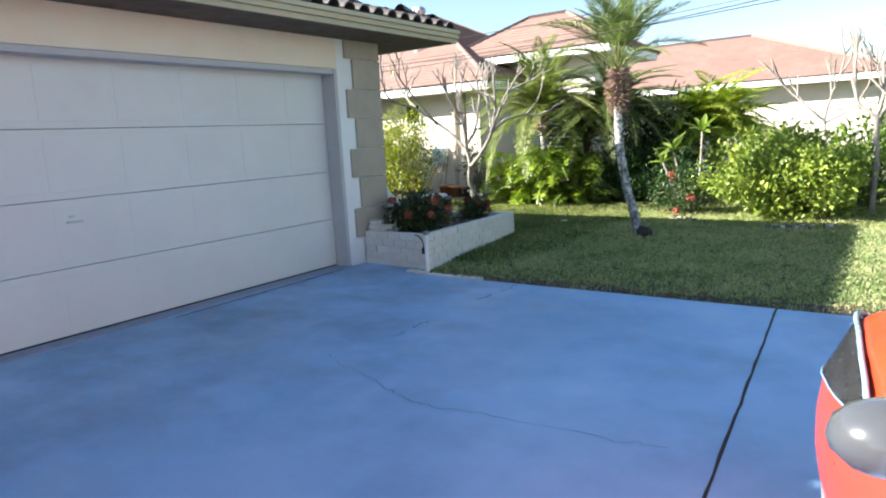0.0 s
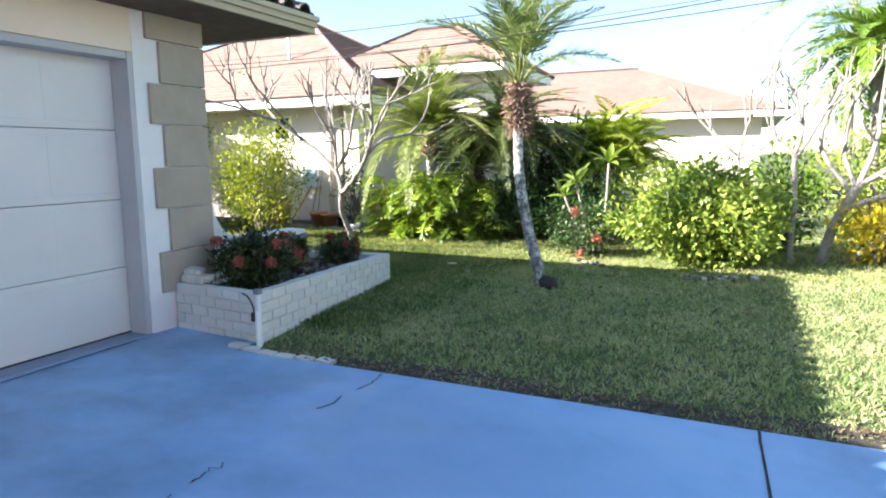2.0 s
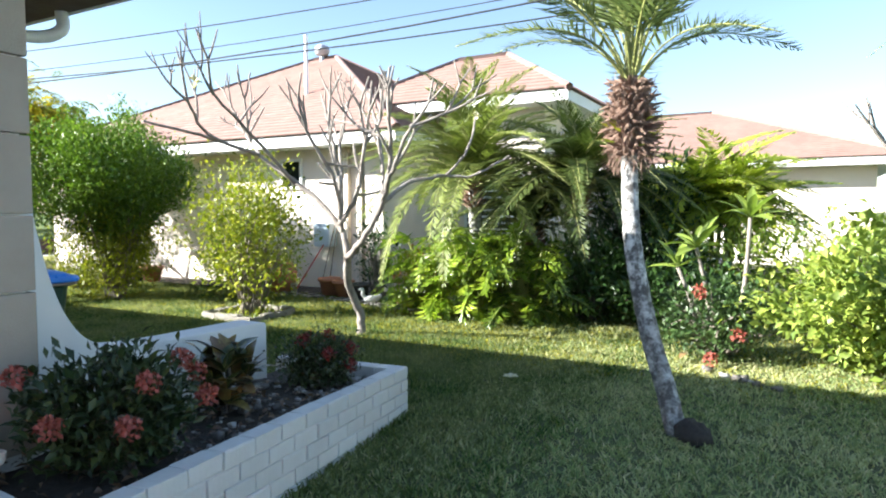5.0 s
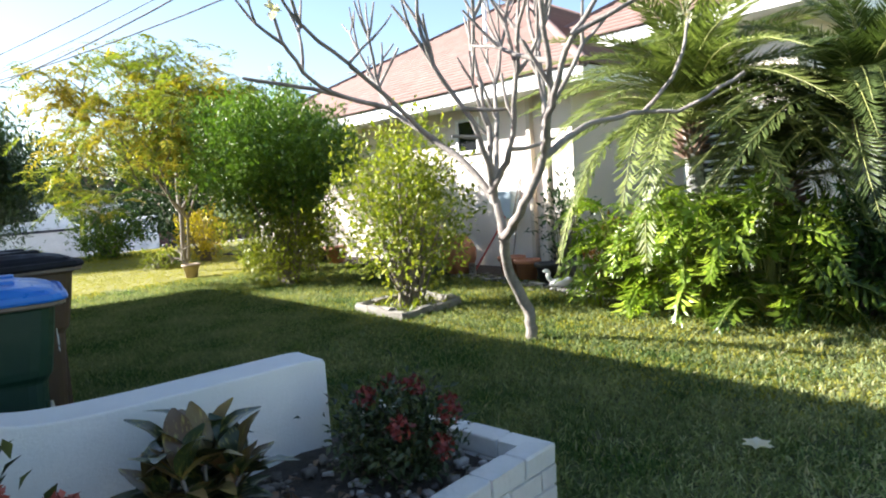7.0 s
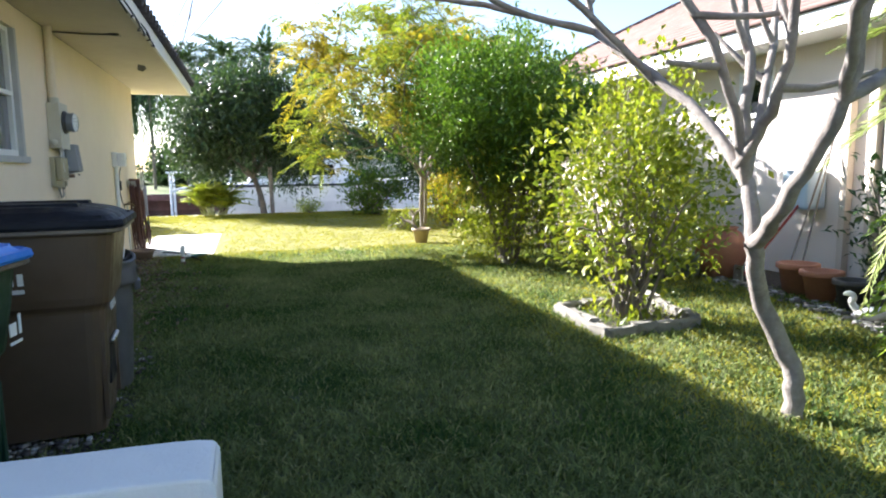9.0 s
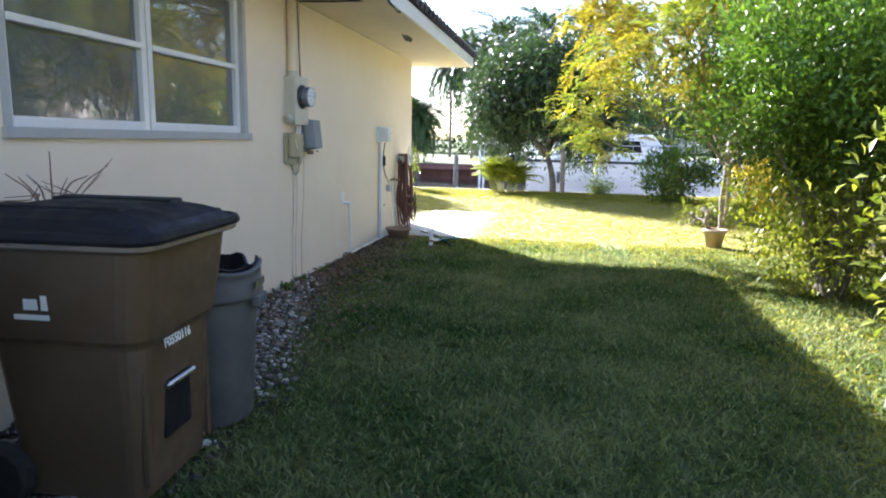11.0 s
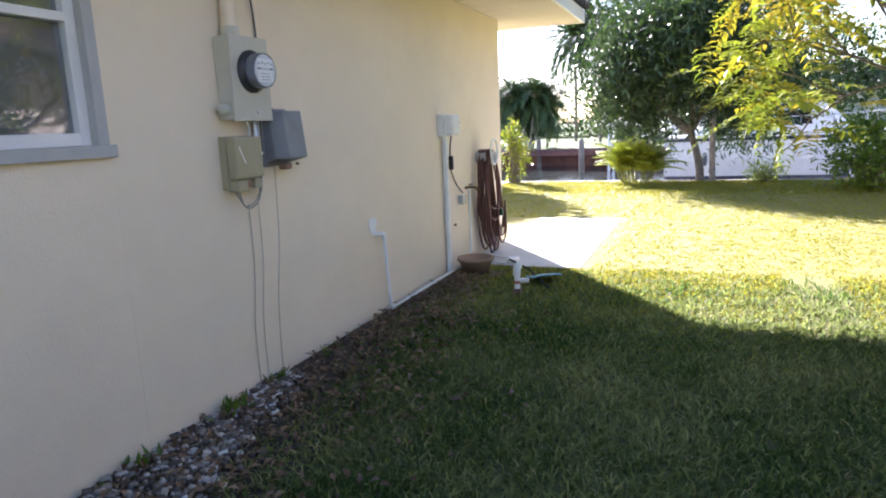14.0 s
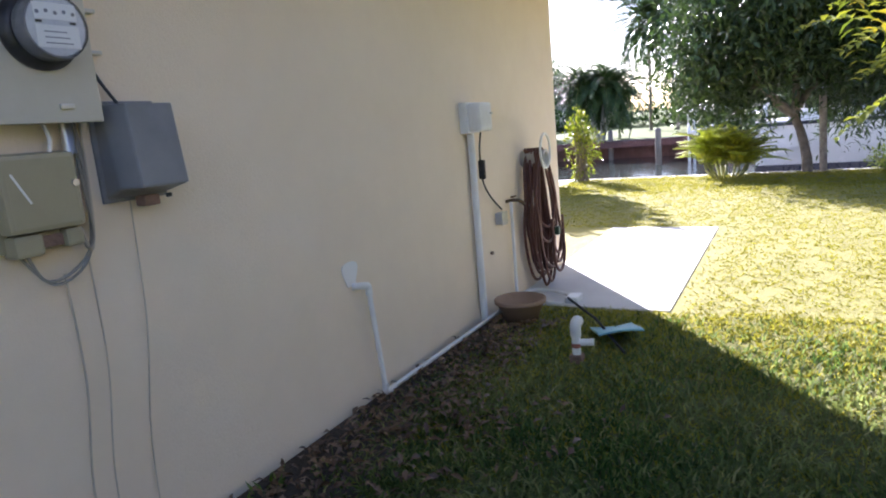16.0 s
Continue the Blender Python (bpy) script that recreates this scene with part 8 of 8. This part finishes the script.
for s in (-1, 1):
    bm = bmesh.new()
    grid = []
    sx = [q[0] for q in SEC]
    for u in np.linspace(0, 1, 9):
        # the lamp follows the shoulder from the nose corner back along the wing, ending in a point
        xx = 0.10 + 0.86 * u
        w_, b_, t_, tw2 = (np.interp(xx, sx, [q[k] for q in SEC]) for k in (1, 3, 4, 5))
        line_y = [w_, tw2 * 1.06, tw2 * 0.85]
        line_z = [b_ - 0.05, t_ - 0.05, t_ - 0.005]
        row = []
        for v in np.linspace(0.04, 1.10 - 0.90 * u**1.5, 5):
            row.append(bm.verts.new((xx, s * (np.interp(v, [0, 1, 2], line_y) + 0.012), np.interp(v, [0, 1, 2], line_z) + 0.014)))
        grid.append(row)
    for a, b in zip(grid, grid[1:]):
        for k in range(4):
            bm.faces.new((a[k], a[k + 1], b[k + 1], b[k]))
    edge_line = [tuple(r[-1].co + Vector((0, s * 0.004, 0.008))) for r in grid]
    low_line = [tuple(r[0].co + Vector((0, s * 0.001, 0.001))) for r in grid[1:8]]
    bmesh.ops.solidify(bm, geom=bm.faces[:], thickness=-0.03 * s)
    hl = part("headlight", bm, LAMP, car, "dark swept headlight", True)
    tube("light_strip", edge_line, 0.008, STRIP, hl, 6)
    tube("light_strip", low_line, 0.003, STRIP, hl, 6)
    for x in (0.72, 3.15):
        bm = lathe([(0.0, -0.1), (0.22, -0.1), (0.29, -0.09), (0.31, -0.06), (0.31, 0.06), (0.29, 0.09), (0.22, 0.10), (0.0, 0.10)], 26)
        bmesh.ops.transform(bm, matrix=pose(x, s * 0.735, 0.31, 90), verts=bm.verts)
        wh = part("wheel", bm, RUBBER, car, "black tyre with grey rim", True)
        bm = lathe([(0.0, -0.112), (0.18, -0.112), (0.215, -0.10), (0.215, 0.10), (0.18, 0.112), (0.0, 0.112)], 20)
        bmesh.ops.transform(bm, matrix=pose(x, s * 0.735, 0.31, 90), verts=bm.verts)
        part("rim", bm, GREY_BOX, wh)
    bm = bmesh.new()
    bmesh.ops.create_uvsphere(bm, u_segments=14, v_segments=8, radius=0.1)
    bmesh.ops.transform(bm, matrix=Matrix.LocRotScale((1.50, s * 0.965, 0.90), None, (0.75, 0.95, 0.62)), verts=bm.verts)
    part("door_mirror", bm, MIRROR_SHELL, car, "dark grey door mirror", True)
part("windscreen", prism([(1.10, 0.975), (1.66, 1.41), (1.67, 1.425), (1.09, 0.99)], 1.16, "y", -0.58), DARKGLASS, car)
for s in (-1, 1):
    part("side_window", prism([(1.35, 0.94), (3.4, 0.96), (3.1, 1.36), (1.8, 1.36)], 0.02, "y", s * 0.735 - 0.01), DARKGLASS, car)
part("grille", box(-0.02, 0.02, -0.4, 0.4, 0.30, 0.42, 0.01), RUBBER, car)
part("bumper_seam", box(-0.006, 0.5, -0.4, 0.4, 0.606, 0.611), RUBBER, car)

# ---- small things on the lawn ----
v, f = leaf_np(np.tile([0, 0, 0.03], (7, 1)), np.array([[math.cos(a), math.sin(a), 0.25] for a in np.linspace(0, 6, 7)]), 0.075, 0.045)
ob = tagged(fast("fallen_flower", (v, f), 3, bl), "white fallen frangipani flower on the grass", "flower")
ob.matrix_basis = pose(-4.15, 9.2, 0.01)
DEADLEAF = surface("dead_leaf", (0.16, 0.10, 0.035), (0.24, 0.15, 0.06), 14, rough=0.8)
lf = broad_leaf(0.17, 0.06, DEADLEAF, 0.2)
for x, y, a in ((-0.82, 8.0, 20), (-3.1, 10.55, 80)):
    ob = new("fallen_leaf", lf)
    ob.matrix_basis = pose(x, y, 0.03, 0, 0, a)
    tagged(ob, "dry brown fallen leaf on the grass", "leaf")
# shell gravel along the wall
g = np.random.default_rng(55)
gr = []
for i in range(5000):
    x = g.uniform(-10.9, -7.0)
    reach = 0.88 * (1 - max(0, (-x - 8.4)) / 2.6)
    if reach <= 0.02:
        continue
    y = 6.17 + abs(reach * g.random() ** 0.62 + g.normal(0, 0.07))
    if (x + 7.93) ** 2 + (y - 6.96) ** 2 < 0.045:
        continue
    gr.append(pebble(g, np.array([x, y, g.uniform(-0.006, 0.018)]), g.uniform(0.009, 0.022) if g.random() < 0.7 else g.uniform(0.022, 0.036)))
tagged(fast("shell_gravel", merged(gr), 4, SHELLS), "pale shell gravel strip along the wall foot", "gravel", kind="stuff")
bedp = [(X_F - 0.7, 6.155), (X_F - 0.7, 6.5), (-7.0, 7.2), (-8.4, 7.25), (-9.4, 7.0), (-10.6, 6.8), (-12.2, 6.45), (-13.8, 6.44), (-13.8, 6.155)]
tagged(part("wall_bed", prism(bedp, -0.06, "z", -0.006), SOIL), "dark bare soil strip along the wall foot", "soil", kind="structure")
wd = thing("weeds", label="scattered small green weeds along the wall foot", category="weeds", kind="stuff")
wb = []
for x, y, n, s in ((-10.35, 6.24, 26, 0.10), (-9.8, 6.22, 14, 0.09), (-10.75, 6.22, 16, 0.08), (-11.3, 6.24, 14, 0.07), (-9.2, 6.4, 12, 0.06), (-8.7, 6.6, 10, 0.05)):
    p = np.array([x, y, -0.01]) + g.normal(0, 0.04, (n, 3)) * [1.5, 0.7, 0]
    wb.append(leaf_np(p, g.normal(0, 0.5, (n, 3)) + [0, 0, 1], s, s * 0.25))
fast("weed_leaf", merged(wb), 3, G_FINE, wd)

# dead leaves on the planter mulch and weeds in the stone ring
n = 320
pl = np.stack([g.uniform(-5.1, -4.35, n), g.uniform(5.85, 8.0, n), np.zeros(n)], 1)
pl[:, 2] = 0.30 + FALL * (pl[:, 1] - 5.65) + g.uniform(0, 0.02, n)
pl = pl[pl[:, 0] < -4.3 - 0.13 * (pl[:, 1] - 5.65)]
LITTER = leafy("leaf_litter", [(0.0, (0.05, 0.028, 0.016)), (0.6, (0.13, 0.07, 0.04)), (1.0, (0.26, 0.17, 0.10))], through=0.1)
tagged(fast("leaf_litter", leaf_np(pl, g.normal(0, 1, pl.shape) * [1, 1, 0.3], g.uniform(0.03, 0.07, len(pl)), g.uniform(0.014, 0.03, len(pl)), up=g.normal(0, 0.4, pl.shape) + [0, 0, 1], bow=0.1), 3, LITTER), "dry brown leaf litter on the planter mulch", "leaf litter", kind="stuff")
n = 150
rw = np.stack([g.uniform(-8.8, -8.0, n), g.uniform(10.42, 11.05, n), np.full(n, 0.0)], 1)
tagged(fast("weeds", leaf_np(rw, g.normal(0, 0.6, rw.shape) + [0, 0, 0.9], g.uniform(0.05, 0.13, n), g.uniform(0.01, 0.03, n)), 3, G_LEMON), "low green weeds inside the stone ring", "weeds", kind="stuff")
# dry leaf litter along the wall
n = 2800
lp = np.stack([g.uniform(-13.6, -8.8, n), 6.2 + np.abs(g.normal(0, 0.42, n)), g.uniform(0.0, 0.03, n)], 1)
lp = lp[(lp[:, 0] > -12.4) | (lp[:, 1] < 6.7)]
tagged(fast("leaf_litter", leaf_np(lp, g.normal(0, 1, lp.shape) * [1, 1, 0.25], g.uniform(0.03, 0.075, len(lp)), g.uniform(0.012, 0.03, len(lp)), up=g.normal(0, 0.4, lp.shape) + [0, 0, 1], bow=0.1), 3, LITTER), "dry brown leaf litter along the wall foot", "leaf litter", kind="stuff")

n = 700
dl = np.stack([g.uniform(-4.0, 2.0, n), 5.44 + np.abs(g.normal(0, 0.16, n)), g.uniform(-0.01, 0.02, n)], 1)
tagged(fast("leaf_litter", leaf_np(dl, g.normal(0, 1, dl.shape) * [1, 1, 0.25], g.uniform(0.025, 0.06, n), g.uniform(0.012, 0.026, n), up=g.normal(0, 0.4, dl.shape) + [0, 0, 1], bow=0.1), 3, LITTER), "dry brown leaf litter along the driveway edge", "leaf litter", kind="stuff")
edge_soil = prism([(-4.0, 5.425), (3.0, 5.425), (3.0, 5.52), (2.0, 5.66), (0.6, 5.58), (-0.5, 5.70), (-1.6, 5.62), (-2.6, 5.74), (-3.4, 5.6)], -0.05, "z", -0.012)
tagged(part("edge_soil", edge_soil, SOIL), "bare dark soil along the driveway edge", "soil", kind="structure")

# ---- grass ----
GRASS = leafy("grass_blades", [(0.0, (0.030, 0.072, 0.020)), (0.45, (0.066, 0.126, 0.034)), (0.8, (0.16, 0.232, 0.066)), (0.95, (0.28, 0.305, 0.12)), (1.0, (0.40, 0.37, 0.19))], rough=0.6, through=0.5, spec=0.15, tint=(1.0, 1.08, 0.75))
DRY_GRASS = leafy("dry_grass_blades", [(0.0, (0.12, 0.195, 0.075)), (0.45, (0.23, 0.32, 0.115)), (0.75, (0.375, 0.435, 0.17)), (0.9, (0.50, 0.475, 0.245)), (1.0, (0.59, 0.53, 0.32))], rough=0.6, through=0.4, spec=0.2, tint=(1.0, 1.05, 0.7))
# yellowish blades for the sunlit lawn, the sun's brightness put into their colour
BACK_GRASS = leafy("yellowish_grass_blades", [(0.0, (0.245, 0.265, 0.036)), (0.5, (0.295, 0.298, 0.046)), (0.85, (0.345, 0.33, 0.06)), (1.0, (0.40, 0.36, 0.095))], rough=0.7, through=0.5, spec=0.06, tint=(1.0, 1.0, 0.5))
g = np.random.default_rng(99)


def keep(p):
    x, y = p[:, 0], p[:, 1]
    ok = ((y > 5.44) | (x < X_B)) & (x > CANAL + 0.1)
    ok &= ~((x < X_F) & (x > X_B) & (y < 6.17))
    ok &= (y > 6.17) | (x < X_B) | (x > X_F)
    ok &= ~((x > -5.55) & (x < -4.15 - 0.134 * (y - 5.65)) & (y < 8.3))
    ok &= ~((x < -13.93) & (x > -17.23) & (y < 7.31 + 0.26 * g.random(len(x)) ** 1.5))
    edge_ = 6.2 + np.interp(-x, [5.8, 7.0, 8.4, 9.4, 10.6, 11.4, 12.2, 13.8, 13.9], [0.3, 0.80, 0.90, 0.66, 0.48, 0.40, 0.22, 0.24, 0.0])
    ok &= ~((x < -5.8) & (x > -13.85) & (y < edge_ - 0.30 * g.random(len(x)) ** 2))
    ok &= ~((x > -18) & (x < -6.5) & (y > 12.75))
    return ok


def blades(n, x0, x1, y0, y1, h, w, fade=None, lean_=(0.15, 1.0)):
    # blades stand in loose tufts of five
    k = n // 5
    tuft = np.stack([g.uniform(x0, x1, k), g.uniform(y0, y1, k), np.full(k, -0.028)], 1)
    p = np.repeat(tuft, 5, 0) + g.normal(0, 0.022, (k * 5, 3)) * [1, 1, 0]
    n = len(p)
    p = p[keep(p)]
    if fade:
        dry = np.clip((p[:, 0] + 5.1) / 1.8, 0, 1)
        # sunlit blades take over past the house's shadow line and towards the water
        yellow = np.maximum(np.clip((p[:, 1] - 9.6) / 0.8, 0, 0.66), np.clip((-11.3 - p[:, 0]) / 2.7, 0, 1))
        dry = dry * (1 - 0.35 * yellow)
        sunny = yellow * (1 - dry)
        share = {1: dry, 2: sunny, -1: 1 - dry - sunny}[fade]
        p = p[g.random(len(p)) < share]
    bare = np.array([noise.noise(Vector((a * 0.9, b * 0.9, 3.0))) + 0.5 * noise.noise(Vector((a * 3.1, b * 3.1, 7.0))) for a, b in p[::8, :2]])
    bare = np.repeat(bare, 8)[: len(p)]
    worn = np.clip((6.1 - p[:, 1]) / 0.6, 0, 1) * (p[:, 0] > -4.1) * 0.55
    bare = bare + worn
    p = p[bare < 0.42 + 0.25 * g.random(len(p))]
    n = len(p)
    a = g.uniform(0, 2 * np.pi, n)
    lean = g.uniform(*lean_, n)
    L = h * g.uniform(0.55, 1.2, n)
    d = np.stack([np.cos(a) * lean, np.sin(a) * lean, np.ones(n)], 1)
    d = unit(d) * L[:, None]
    b = g.uniform(0, 2 * np.pi, n)
    s = np.stack([np.cos(b), np.sin(b), 0 * b], 1) * (w * 0.5)
    mid = p + d * 0.55 + [0, 0, 0.004]
    tip = p + d + np.stack([np.cos(a), np.sin(a), -0.6 + 0 * a], 1) * (L * 0.25)[:, None]
    v = np.stack([p - s, p + s, mid + s * 0.8, mid - s * 0.8, tip], 1).reshape(-1, 3)
    o = np.arange(n)[:, None] * 5
    return v, np.concatenate([o + [0, 1, 2], o + [0, 2, 3], o + [3, 2, 4]])


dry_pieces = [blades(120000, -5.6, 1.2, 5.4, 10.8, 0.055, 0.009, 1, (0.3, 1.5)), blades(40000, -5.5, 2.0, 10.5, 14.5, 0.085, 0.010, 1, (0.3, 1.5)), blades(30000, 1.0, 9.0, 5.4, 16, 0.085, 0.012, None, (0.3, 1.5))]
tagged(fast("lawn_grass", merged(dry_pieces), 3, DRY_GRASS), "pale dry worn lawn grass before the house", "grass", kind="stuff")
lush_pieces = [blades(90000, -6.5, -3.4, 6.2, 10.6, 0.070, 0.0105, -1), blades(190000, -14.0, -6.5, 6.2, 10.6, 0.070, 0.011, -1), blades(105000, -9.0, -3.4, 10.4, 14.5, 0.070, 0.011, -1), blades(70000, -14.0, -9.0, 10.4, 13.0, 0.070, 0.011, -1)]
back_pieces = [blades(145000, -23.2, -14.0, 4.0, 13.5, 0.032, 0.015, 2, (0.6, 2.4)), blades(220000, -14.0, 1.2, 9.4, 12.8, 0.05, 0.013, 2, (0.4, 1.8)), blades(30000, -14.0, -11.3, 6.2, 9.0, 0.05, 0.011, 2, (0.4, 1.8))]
tagged(fast("lawn_grass", merged(back_pieces), 3, BACK_GRASS), "yellowish lawn grass with sunlight put into its colour", "grass", kind="stuff")
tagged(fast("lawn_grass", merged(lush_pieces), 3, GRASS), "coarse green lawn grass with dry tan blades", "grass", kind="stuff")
